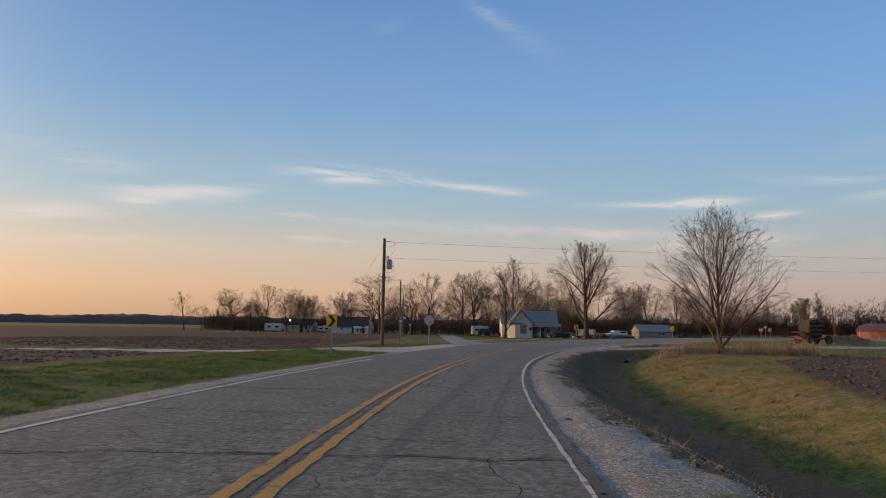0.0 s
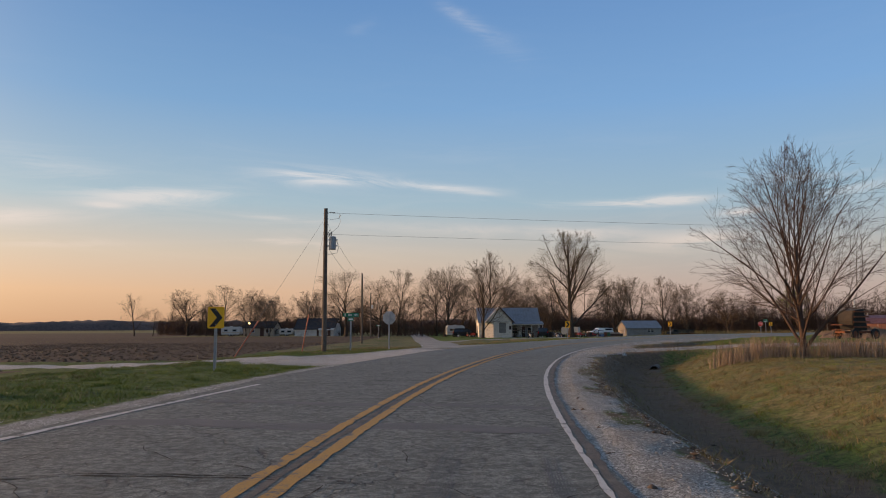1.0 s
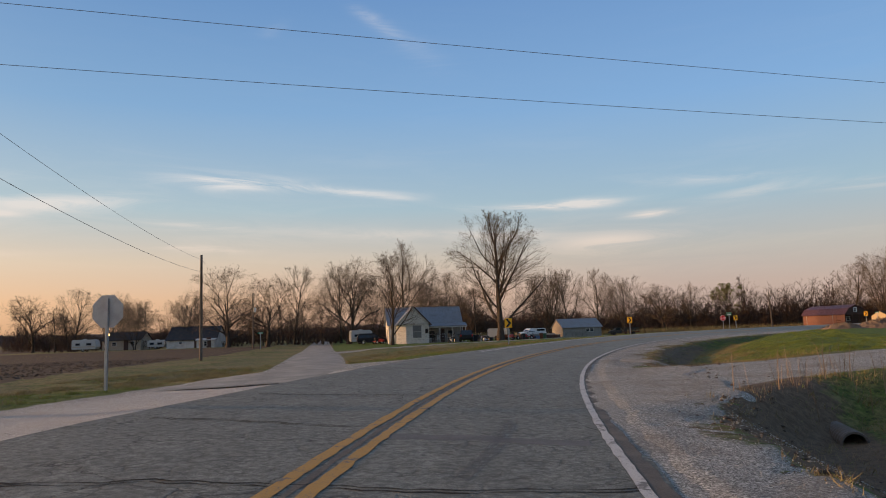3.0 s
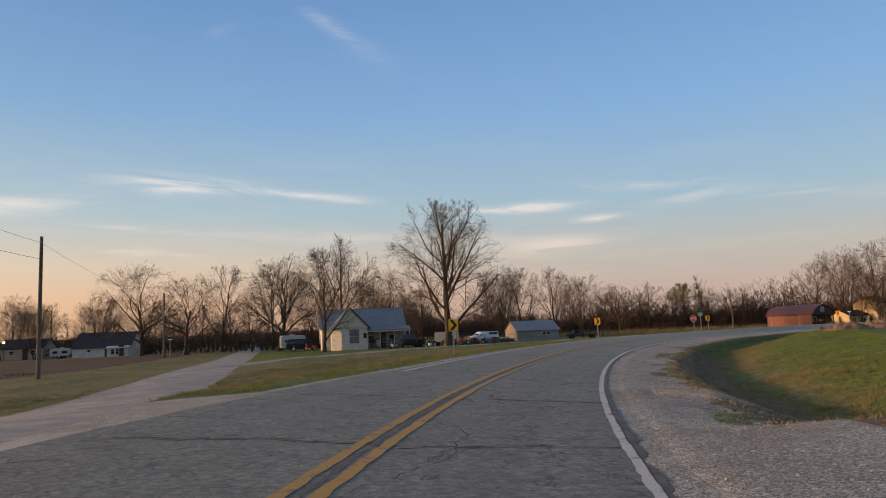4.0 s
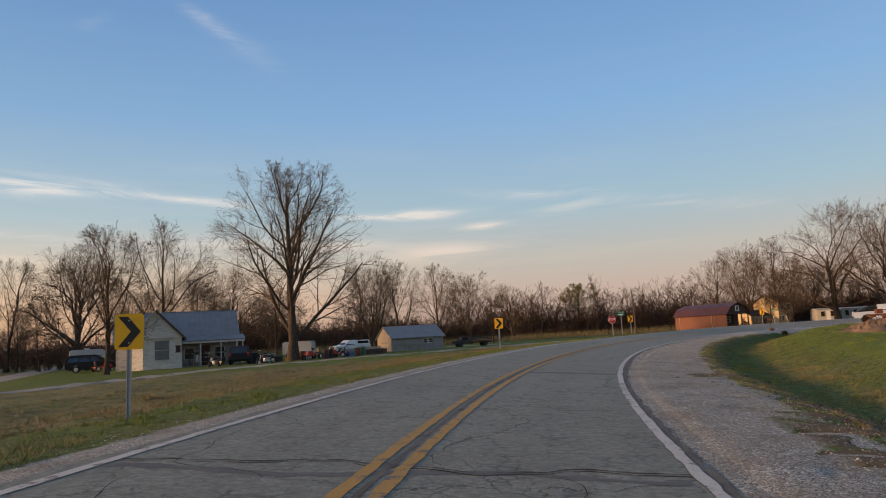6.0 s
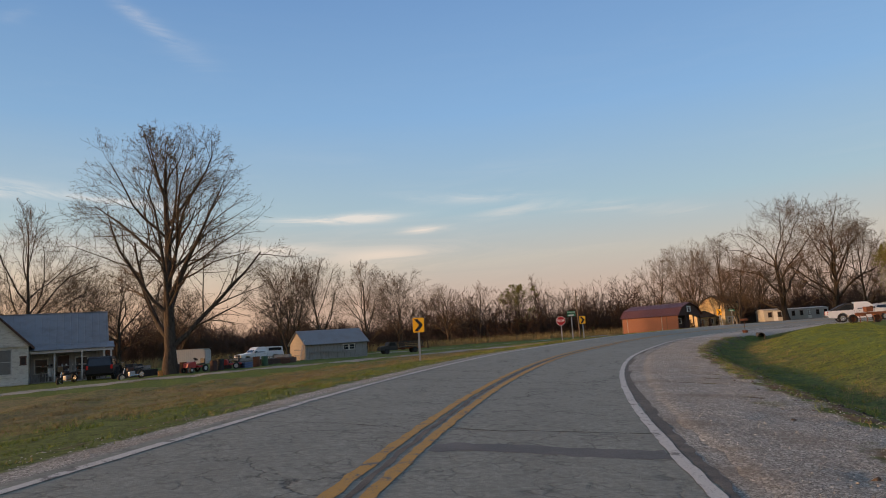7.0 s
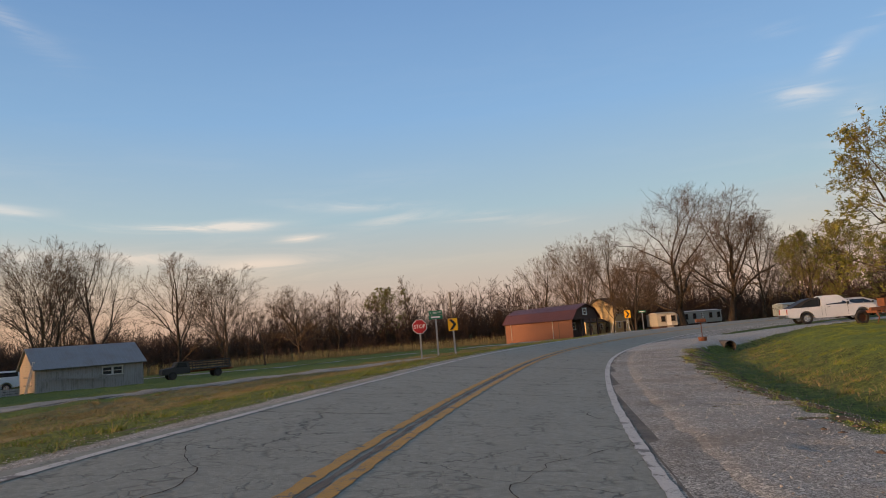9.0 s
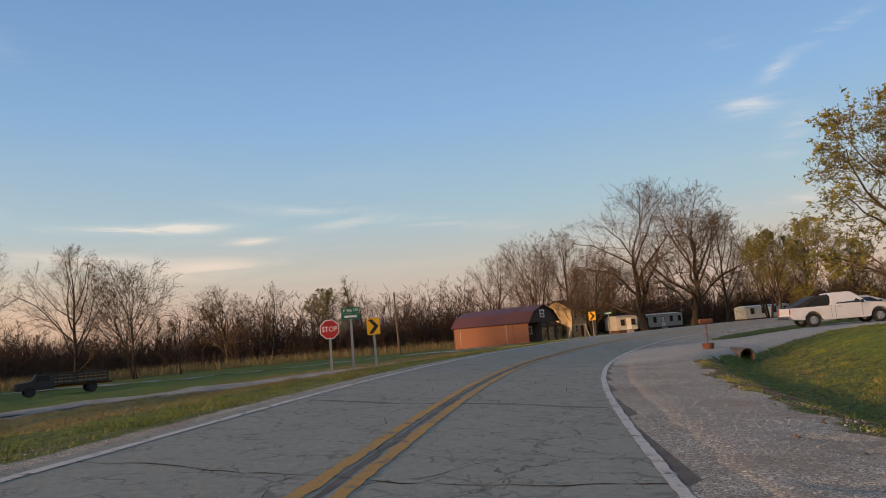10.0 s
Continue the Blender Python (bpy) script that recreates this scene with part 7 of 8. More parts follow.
plain_house(136.5, 191.5, 5, 6.0, 5.0, 2.3, 3.4, CREAM_BOARD, DARK_ROOF, "low cream outbuilding in the sun behind trees", [(1.5, 1.3, 0.7, 0.9), (4.5, 1.3, 0.7, 0.9)])


def camper(x, y, rz, length, label, h_=2.4, mat=None):
    t = thing("camper_trailer", pose(x, y, gz(x, y), 0, 0, rz), label, "camper", "campers")
    bm = bmesh.new()
    prism(bm, [(0, 0.55), (0.15, 0.45), (length - 0.3, 0.45), (length, 0.9), (length - 0.25, h_ - 0.2), (length - 0.6, h_), (0.2, h_), (0, h_ - 0.2)], 2.2, bevel=0.06)
    part("body", bm, mat or TRAILER_WHITE, t)
    for x_, w in ((length * 0.25, 0.8), (length * 0.7, 0.9)):
        window_on(t, x_, h_ * 0.62, w, 0.5, -1.1, GLASS, GALV, 0, False)
    panel_box("stripe", t, TAN_BOARD, 0.1, length - 0.2, -1.115, -1.102, 0.85, 1.0)
    panel_box("roof_vent", t, TRIM, length * 0.4, length * 0.4 + 0.5, -0.25, 0.25, h_ - 0.02, h_ + 0.16)
    for sy in (-1, 1):
        wheel(t, length * 0.45, sy * 0.95, 0.33, 0.2, GALV)
    return t


camper(6.9, 163.5, 8, 3.9, "white camper trailer parked behind the minivan")
camper(-45.6, 184.8, -4, 4.6, "white camper parked at the far edge of the field", 2.3)
camper(-32.4, 187.4, -4, 3.4, "small white camper between the far buildings", 1.8)


def box_trailer(x, y, rz):
    t = thing("box_trailer", pose(x, y, gz(x, y), 0, 0, rz), "white enclosed box trailer behind the maple", "trailer")
    bm = bmesh.new()
    prism(bm, [(0, 0.5), (3.4, 0.5), (3.4, 1.75), (3.25, 1.95), (0.15, 1.95), (0, 1.75)], 1.7, bevel=0.04)
    part("body", bm, TRAILER_WHITE, t)
    panel_box("roof", t, SHED_TIN, -0.03, 3.43, -0.88, 0.88, 1.955, 1.99)
    for x_ in (-0.03, 3.43):
        panel_box("corner_rail", t, GALV, x_ - 0.02, x_ + 0.02, -0.87, -0.8, 0.5, 1.9)
    for sy in (-1, 1):
        wheel(t, 1.7, sy * 0.92, 0.33, 0.2, GALV)


box_trailer(30.2, 156.6, -28)

# ---- yard clutter before the house ----
def motorcycle(x, y, rz, label, mat):
    t = thing("motorcycle", pose(x, y, gz(x, y) + 0.02, 0, 6, rz), label, "motorcycle", "motorcycles")
    for x_ in (0.0, 1.45):
        wheel(t, x_, 0.001, 0.31, 0.13)
    bm = bmesh.new()
    cyl(bm, (1.45, 0, 0.31), (1.15, 0, 0.98), 0.03, n=8)
    cyl(bm, (1.12, -0.36, 1.08), (1.12, 0.36, 1.08), 0.015, n=6)
    cyl(bm, (0.0, 0, 0.31), (0.75, 0, 0.40), 0.035, n=6)
    cyl(bm, (0.3, 0.14, 0.30), (1.0, 0.14, 0.34), 0.05, n=8)
    part("frame", bm, CHROME, t)
    bm = bmesh.new()
    box(bm, 0.78, 0, 0.80, 0.5, 0.26, 0.22, 0.08)
    part("fuel_tank", bm, mat, t)
    bm = bmesh.new()
    box(bm, 0.2, 0, 0.74, 0.75, 0.28, 0.12, 0.05)
    part("seat", bm, PLASTIC, t)
    bm = bmesh.new()
    box(bm, 0.72, 0, 0.46, 0.42, 0.3, 0.34, 0.06)
    part("engine", bm, GALV, t)
    bm = bmesh.new()
    box(bm, 1.24, 0, 1.18, 0.05, 0.5, 0.42, 0.02, pose(0, 0, 0, 0, 0, 0))
    part("windscreen", bm, GLASS, t)
    return t


motorcycle(26.2, 138.6, 205, "chrome and dark motorcycle parked near the maple", DARK_BROWN)
motorcycle(21.8, 142.3, 230, "dark motorcycle parked before the porch", PLASTIC)


def crate(x, y, rz, w, d, h_, mat, label, name="crate", lift=0.0):
    t = thing(name, pose(x, y, gz(x, y) + lift, 0, 0, rz), label, name.replace("_", " "))
    for k in range(3):
        z0, z1 = h_ * (k + 0.07) / 3, h_ * (k + 0.93) / 3
        for sg in (-1, 1):
            panel_box("slat", t, mat, -w / 2, w / 2, sg * d / 2 - 0.015, sg * d / 2 + 0.015, z0, z1)
            panel_box("slat", t, mat, sg * (w / 2 + 0.017) - 0.015, sg * (w / 2 + 0.017) + 0.015, -d / 2, d / 2, z0, z1)
    bm = bmesh.new()
    box(bm, 0, 0, h_ * 0.5, w * 0.94, d * 0.94, h_ * 0.96, 0.02)
    part("contents", bm, PLASTIC, t)
    return t


def drum(x, y, mat, label, r=0.29, h_=0.88):
    t = thing("drum", pose(x, y, gz(x, y)), label, "drum", "drums")
    bm = bmesh.new()
    rings = []
    for z, rr in ((0, r - 0.03), (0, r + 0.01), (0.03, r), (h_ / 3, r), (h_ / 3 + 0.015, r + 0.014), (h_ / 3 + 0.03, r), (2 * h_ / 3, r), (2 * h_ / 3 + 0.015, r + 0.014), (2 * h_ / 3 + 0.03, r), (h_ - 0.02, r), (h_, r + 0.01), (h_, r - 0.02), (h_ - 0.03, r - 0.025)):
        rings.append([bm.verts.new((rr * math.cos(6.28319 * k / 16), rr * math.sin(6.28319 * k / 16), z)) for k in range(16)])
    for a, b2 in zip(rings[:-1], rings[1:]):
        for k in range(16):
            bm.faces.new((a[k], a[(k + 1) % 16], b2[(k + 1) % 16], b2[k]))
    bm.faces.new(rings[-1])
    part("shell", bm, mat, t)
    return t


def mower(x, y, rz, mat, label):
    t = thing("riding_mower", pose(x, y, gz(x, y) + 0.02, 0, 0, rz), label, "mower", "riding mowers")
    bm = bmesh.new()
    prism(bm, [(0.7, 0.35), (0.72, 0.75), (0.85, 0.82), (1.5, 0.72), (1.58, 0.38)], 0.55, bevel=0.04)
    part("hood", bm, mat, t)
    bm = bmesh.new()
    box(bm, 0.15, 0, 0.42, 0.9, 0.75, 0.16, 0.04)
    part("fender", bm, mat, t)
    bm = bmesh.new()
    box(bm, 0.05, 0, 0.60, 0.42, 0.45, 0.10, 0.03)
    box(bm, -0.16, 0, 0.82, 0.10, 0.45, 0.38, 0.03)
    part("seat", bm, PLASTIC, t)
    bm = bmesh.new()
    cyl(bm, (0.72, 0, 0.7), (0.55, 0, 0.98), 0.02, n=6)
    cyl(bm, (0.55, 0, 0.97), (0.53, 0, 1.0), 0.18, n=14)
    part("steering_wheel", bm, PLASTIC, t)
    for x_, r in ((0.0, 0.27), (1.35, 0.19)):
        for sy in (-1, 1):
            wheel(t, x_, sy * 0.42, r, 0.18, TRIM)
    return t


RED_PAINT, ORANGE_PAINT, GREEN_PAINT, BLUE_PAINT = paint("red_machine_paint", (0.45, 0.03, 0.025), 0.45), paint("orange_paint", (0.62, 0.22, 0.03), 0.5), paint("green_paint", (0.03, 0.10, 0.045), 0.5), paint("blue_plastic", (0.08, 0.13, 0.24), 0.5)
mower(30.5, 139.8, 215, RED_PAINT, "red riding mower parked under the maple")
mower(33.6, 142.0, 160, RED_PAINT, "red garden tractor standing in the yard")
mower(10.6, 151.2, 30, RED_PAINT, "small red mower beside the house wall")
drum(27.4, 138.0, ORANGE_PAINT, "orange bucket at the foot of the maple", 0.17, 0.4)
for k, (x_, y_, m_) in enumerate(((31.6, 141.0, DARK_BROWN), (32.2, 141.6, PLASTIC), (29.3, 140.6, RUST), (35.4, 143.2, RUST), (24.6, 143.2, PLASTIC), (36.6, 145.5, GREEN_PAINT))):
    drum(x_, y_, m_, "old drum standing among yard clutter")
for k, (x_, y_, w_, d_, h_, m_) in enumerate(((35.0, 145.2, 1.4, 0.9, 0.8, GREY_BOARD), (37.5, 147.5, 1.6, 1.0, 0.5, DARK_BROWN), (39.6, 149.0, 1.2, 0.9, 0.6, DARK_BROWN), (25.6, 145.0, 1.5, 1.0, 1.1, PLASTIC), (33.0, 146.5, 2.2, 1.1, 0.7, GREEN_PAINT),
                                              (40.6, 155.0, 1.6, 1.2, 0.6, DARK_BROWN), (40.9, 156.5, 1.5, 1.0, 0.9, GREY_BOARD), (26.2, 147.6, 1.2, 0.7, 1.0, PLASTIC), (26.6, 143.6, 0.9, 0.6, 0.9, GREY_BOARD), (41.9, 159.0, 2.2, 1.2, 0.5, GREY_BOARD))):
    crate(x_, y_, 25 * k, w_, d_, h_, m_, "weathered crate of scrap in the cluttered yard", "crate")

for x_, y_, w_, d_, h_, rz_, m_ in ((27.0, 141.8, 0.9, 0.7, 0.55, 12, PLASTIC), (28.9, 143.2, 1.3, 0.8, 0.7, 40, DARK_BROWN), (30.0, 144.4, 1.0, 1.0, 0.5, 75, GREY_BOARD), (32.6, 143.6, 1.5, 0.7, 0.6, 5, DARK_BROWN),
                                    (34.4, 142.4, 0.8, 0.6, 0.5, 30, BLUE_PAINT), (36.2, 148.6, 1.4, 0.9, 0.5, 62, PLASTIC), (38.4, 153.0, 1.7, 1.0, 0.55, 20, GREY_BOARD), (25.6, 141.4, 0.8, 0.8, 0.7, 50, PLASTIC)):
    crate(x_, y_, rz_, w_, d_, h_, m_, "low crate of scrap lying in the cluttered yard", "crate")


def bench_table(x, y, rz, label):
    t = thing("work_table", pose(x, y, gz(x, y), 0, 0, rz), label, "table", "yard tables")
    for k in range(3):
        panel_box("board", t, GREY_BOARD, -1.2, 1.2, -0.36 + 0.24 * k, -0.13 + 0.24 * k, 0.70, 0.74)
    for sx in (-1, 1):
        for sy in (-1, 1):
            panel_box("leg", t, GREY_BOARD, sx * 1.05 - 0.04, sx * 1.05 + 0.04, sy * 0.28 - 0.04, sy * 0.28 + 0.04, -0.1, 0.70)


bench_table(37.4, 150.6, 20, "long plank table in the yard")
bench_table(34.0, 149.0, -15, "grey plank table among the clutter")
bench_table(39.0, 158.0, 10, "grey plank table near the white pickup")


def ladder(x, y, rz):
    t = thing("ladder", pose(x, y, gz(x, y), 14, 0, rz), "pale ladder leaning at the shed's end", "ladder")
    for sx in (-1, 1):
        panel_box("rail", t, TRIM, sx * 0.22 - 0.025, sx * 0.22 + 0.025, -0.03, 0.03, 0, 2.3)
    for k in range(7):
        panel_box("rung", t, TRIM, -0.195, 0.195, -0.015, 0.015, 0.25 + 0.3 * k, 0.28 + 0.3 * k)


ladder(43.5, 159.6, 70)

# ---- swing set by the cream house ----
sw = thing("swing_set", pose(133.5, 181.0, gz(133.5, 181.0), 0, 0, -20), "white metal swing set on the far lawn", "swing set")
for sx in (-1, 1):
    for sy in (-1, 1):
        bm = bmesh.new()
        cyl(bm, (sx * 1.5, sy * 0.8, -0.1), (sx * 1.3, 0, 2.0), 0.035, n=8)
        part("leg", bm, SIGN_WHITE, sw)
bm = bmesh.new()
cyl(bm, (-1.5, 0, 2.0), (1.5, 0, 2.0), 0.035, n=8)
part("top_bar", bm, SIGN_WHITE, sw)
panel_box("seat", sw, RED_PAINT, -0.2, 0.2, -0.1, 0.1, 0.5, 0.54)

# ---- dirt piles with dead roots ----
def earth_mound(x, y, rx_, ry_, h_, seed, label):
    rng = np.random.RandomState(seed)
    n, m_ = 60, 40
    v, f = [], []
    z0 = gz(x, y)
    for j in range(m_):
        for i in range(n):
            a, r = 6.2832 * i / n, (j / (m_ - 1))
            px2, py2 = x + rx_ * r * math.cos(a), y + ry_ * r * math.sin(a)
            lump = noise.noise(Vector((px2 * 0.9, py2 * 0.9, seed))) * 0.5 + noise.noise(Vector((px2 * 2.6, py2 * 2.6, seed))) * 0.28 + noise.noise(Vector((px2 * 7, py2 * 7, seed))) * 0.30 + rng.uniform(-0.12, 0.12)
            z = h_ * (1 - r * r) * (1 + lump) - 0.25 * r
            v.append((px2, py2, z0 + max(z, -0.3)))
    for j in range(m_ - 1):
        for i in range(n):
            f.append((j * n + i, (j + 1) * n + i, (j + 1) * n + (i + 1) % n, j * n + (i + 1) % n))
    return tagged(part("earth_mound", (v, [], f), DIRT), label, "earth mound", "earth mounds")


DIRT = plain("brown_dirt", (0.21, 0.145, 0.095), 0.95, var=0.4, scale=4, bump=0.8, dirt=(0.12, 0.085, 0.06), dirt_amt=0.7, bdist=0.05)
earth_mound(50.3, 96.9, 2.9, 2.0, 0.55, 3, "pale dirt pile with dead roots on the grass")
earth_mound(56.5, 99.0, 3.6, 2.4, 0.85, 8, "larger dirt pile with dead roots on the grass")
earth_mound(40.0, 74.0, 5.0, 2.4, 0.8, 12, "dirt heap at the edge of the field")

# ---- old farm machine in the field ----
mc = thing("old_farm_machine", pose(35.5, 68.6, gz(35.5, 68.6), 0, 0, 20), "dark rusty abandoned farm machine at the field's edge", "farm machine")
bm = bmesh.new()
prism(bm, [(-0.7, 0.7), (-0.95, 1.5), (-0.75, 2.25), (0.45, 2.4), (0.6, 1.6), (0.75, 0.7)], 1.3, bevel=0.05)
part("hopper", bm, DARK_IN, mc)
for k in range(4):
    panel_box("slat", mc, RUST, -1.0 + 0.05 * k, 0.8, -0.80, -0.755, 0.9 + 0.4 * k, 1.02 + 0.4 * k)
for k in range(3):
    panel_box("step", mc, RUST, -1.9, -1.1, -0.5, 0.5, 0.3 + 0.4 * k, 0.36 + 0.4 * k)
bm = bmesh.new()
box(bm, 0.2, 0, 0.55, 3.6, 0.9, 0.16, 0.02)
part("chassis", bm, RUST, mc)
bm = bmesh.new()
cyl(bm, (0.2, 0, 2.5), (0.2, 0, 3.3), 0.06, n=8)
part("stack", bm, TRIM, mc)
for x_ in (-0.9, 1.4):
    for sy in (-1, 1):
        wheel(mc, x_, sy * 0.75, 0.42, 0.2, RUST)

# red implement beside the driveway
im = thing("farm_implement", pose(75.6, 115.7, gz(75.6, 115.7), 0, 0, -30), "rusty red farm implement beside the driveway", "farm implement")
bm = bmesh.new()
box(bm, 0, 0, 0.75, 2.4, 0.16, 0.16, 0.01)
box(bm, 0.6, 0.5, 0.62, 0.14, 1.2, 0.14, 0.01)
box(bm, -0.6, 0.5, 0.62, 0.14, 1.2, 0.14, 0.01)
part("frame", bm, RUST, im)
for k in range(5):
    bm = bmesh.new()
    cyl(bm, (-1.0 + 0.5 * k, 0.0, 0.7), (-1.0 + 0.5 * k, -0.3, 0.35), 0.03, n=6)
    cyl(bm, (-1.0 + 0.5 * k, -0.3, 0.35), (-1.0 + 0.5 * k, -0.1, 0.0), 0.03, 0.015, n=6)
    part("tine", bm, RUST, im)
for sy in (-0.9, 0.9):
    wheel(im, sy, 1.05, 0.36, 0.16, RUST)
panel_box("hitch_box", im, RUST, -0.25, 0.25, 0.2, 0.7, 0.85, 1.25)

# ---- yard light far across the field ----
yl = thing("yard_light", pose(-39.6, 186.0, gz(-39.6, 186.0)), "glowing yard light on a pole by the tan house", "lamp")
bm = bmesh.new()
cyl(bm, (0, 0, -0.3), (0, 0, 3.2), 0.06, n=8)
part("pole", bm, POLE_WOOD, yl)
em, ent, eb = mat_nodes("lamp_glow")
eb.inputs["Emission Color"].default_value, eb.inputs["Emission Strength"].default_value = (1.0, 0.55, 0.16, 1), 6.0
bm = bmesh.new()
bmesh.ops.create_uvsphere(bm, u_segments=10, v_segments=6, radius=0.20, matrix=Matrix.Translation((0, -0.15, 3.15)))
part("bulb", bm, em, yl)

# ---- cracks, seams and patches in the asphalt ----
def road_point(s, l, lift):
    x, y = xy_of(s, l)
    return float(x), float(y), float(crest(s) - bank(s) * l + lift)


def crack_mesh(seed):
    rng = np.random.RandomState(seed)
    V, F = [], []

    def strip(ss, ll, ww, lift):
        k = len(V)
        n = len(ss)
        dirs = np.gradient(np.stack([ss, ll], 1), axis=0)
        dirs /= np.linalg.norm(dirs, axis=1, keepdims=True) + 1e-9
        for i in range(n):
            for sg in (-1, 1):
                V.append(road_point(ss[i] - dirs[i, 1] * ww[i] * sg, ll[i] + dirs[i, 0] * ww[i] * sg, lift))
        for i in range(n - 1):
            F.append((k + 2 * i, k + 2 * i + 1, k + 2 * i + 3, k + 2 * i + 2))

    s = -6.0
    while s < 175:
        a, b_ = (-left_w(s), LANE) if rng.rand() < 0.6 else ((-left_w(s), 0.0) if rng.rand() < 0.5 else (0.0, LANE))
        n = int((b_ - a) * 6)
        ll = np.linspace(a, b_, n)
        ss = s + np.cumsum(rng.normal(0, 0.05, n)) + 0.10 * np.sin(ll * 1.3 + s)
        strip(ss, ll, np.clip(rng.normal(0.010, 0.006, n), 0.002, 0.03), 0.004)
        if rng.rand() < 0.35:
            strip(ss + 0.09, ll, np.clip(rng.normal(0.010, 0.006, n), 0.003, 0.03), 0.004)
        s += rng.uniform(3.0, 7.5)
    for _ in range(64):
        s0, l0, n = rng.uniform(-4, 170), rng.uniform(-2.6, 2.5), rng.randint(14, 60)
        hd = rng.normal(0, 0.45)
        ss, ll = [s0], [l0]
        for i in range(n):
            hd = 0.93 * hd + rng.normal(0, 0.28)
            ss.append(ss[-1] + 0.16 * math.cos(hd)), ll.append(float(np.clip(ll[-1] + 0.16 * math.sin(hd), -2.6, 2.6)))
        strip(np.array(ss), np.array(ll), np.clip(rng.normal(0.004, 0.002, n + 1), 0.001, 0.009), 0.0035)
    return V, [], F


tagged(part("road_cracks", crack_mesh(4), TAR), "dark cracks running through the worn asphalt", "cracks", kind="stuff")


def seam(s_from, s_to, lo, hi, lift, wob, seed, mat, nm, label):
    tagged(part(nm, ribbon(s_from, s_to, [lo, hi], 0.22, lift, wob, seed), mat), label, "road repair", "road repairs", "structure")


seam(-70, 230, -0.035, 0.035, 0.003, 0.02, 8, EDGE_TAR, "centre_seam", "ragged dark seam between the yellow lines")
PATCH = plain("dark_patch", (0.105, 0.104, 0.096), 0.8, var=0.35, scale=10, bump=0.5, dirt=(0.15, 0.145, 0.14), dirt_amt=0.6)
for s_, wdt, lo, hi in ((18.0, 0.55, -3.4, 2.4), (20.6, 0.4, -3.0, 2.5), (42.2, 0.35, 0.2, 2.4), (77.0, 0.16, -2.6, 2.5), (90.4, 0.5, 0.25, 2.55), (129.0, 0.18, -2.4, 2.5)):
    n = 24
    rng_ = np.random.RandomState(int(s_))
    ll = np.linspace(lo, hi, n)
    c_ = s_ + 0.12 * np.sin(ll * 2.1)
    top = c_ + wdt / 2 + rng_.uniform(-0.06, 0.06, n)
    bot = c_ - wdt / 2 + rng_.uniform(-0.06, 0.06, n)
    V = [road_point(a, b_, 0.0025) for a, b_ in zip(bot, ll)] + [road_point(a, b_, 0.0025) for a, b_ in zip(top, ll)]
    tagged(part("asphalt_patch", (V, [], [(i, i + 1, n + i + 1, n + i) for i in range(n - 1)]), PATCH), "darker strip of patched asphalt across the lane", "road repair", "road repairs", "structure")
# pairs of faint rubber streaks, made of many broken thin lines
def tyre_mark(s_a, s_b, l_a, l_b, width, seed):
    rng = np.random.RandomState(seed)
    V, F = [], []
    for k in range(9):
        o = width * (k / 8 - 0.5)
        u = rng.uniform(0, 0.15)
        while u < 0.95:
            w = min(1.0, u + rng.uniform(0.03, 0.22))
            n = 6
            uu = np.linspace(u, w, n)
            ss, ll = s_a + (s_b - s_a) * uu, l_a + (l_b - l_a) * uu + 0.10 * np.sin(uu * 3) + o
            h = rng.uniform(0.002, 0.0065)
            b0 = len(V)
            for a, b_ in zip(ss, ll):
                V.append(road_point(a, b_ - h, 0.003)), V.append(road_point(a, b_ + h, 0.003))
            F.extend((b0 + 2 * i, b0 + 2 * i + 1, b0 + 2 * i + 3, b0 + 2 * i + 2) for i in range(n - 1))
            u = w + rng.uniform(0.01, 0.14)
    tagged(part("tyre_mark", (V, [], F), PATCH), "faint dark tyre mark curving through the lane", "tyre mark", "tyre marks", "stuff")


for k, (s_a, s_b, l_a, l_b, w_) in enumerate(((2, 17, 0.75, 1.35, 0.2), (3, 16, 1.75, 2.25, 0.2), (34, 39, 1.5, 1.9, 0.22), (40, 44, 1.2, 1.5, 0.16))):
    tyre_mark(s_a, s_b, l_a, l_b, w_, k)


# ---- grass, weeds and stones ----
def blades(x, y, h, wd, bend, rng, jointed=False):
    """A leaning blade at each place: one tapered triangle, or a jointed stalk that bends in the middle."""
    n = len(x)
    z = ground_z(x, y) - 0.02
    a = rng.uniform(0, 6.283, n)
    ca, sa = np.cos(a) * wd, np.sin(a) * wd
    lean = rng.uniform(0.1, 1.0, n) * bend * h
    b_ = rng.uniform(0, 6.283, n)
    lx, ly = np.cos(b_) * lean, np.sin(b_) * lean
    top = h * (1 - 0.25 * bend)
    if not jointed:
        v = np.empty((n, 3, 3))
        v[:, 0], v[:, 1] = np.stack([x - ca, y - sa, z], 1), np.stack([x + ca, y + sa, z], 1)
        v[:, 2] = np.stack([x + lx, y + ly, z + top], 1)
        return v.reshape(-1, 3), np.arange(n * 3).reshape(-1, 3)
    v = np.empty((n, 5, 3))
    v[:, 0], v[:, 1] = np.stack([x - ca, y - sa, z], 1), np.stack([x + ca, y + sa, z], 1)
    mx, my, mz = x + lx * 0.3, y + ly * 0.3, z + top * 0.65
    v[:, 2], v[:, 3] = np.stack([mx - ca * 0.7, my - sa * 0.7, mz], 1), np.stack([mx + ca * 0.7, my + sa * 0.7, mz], 1)
    v[:, 4] = np.stack([x + lx, y + ly, z + top], 1)
    f = (np.arange(n)[:, None, None] * 5 + np.array([(0, 1, 3), (0, 3, 2), (2, 3, 4)])[None]).reshape(-1, 3)
    return v.reshape(-1, 3), f


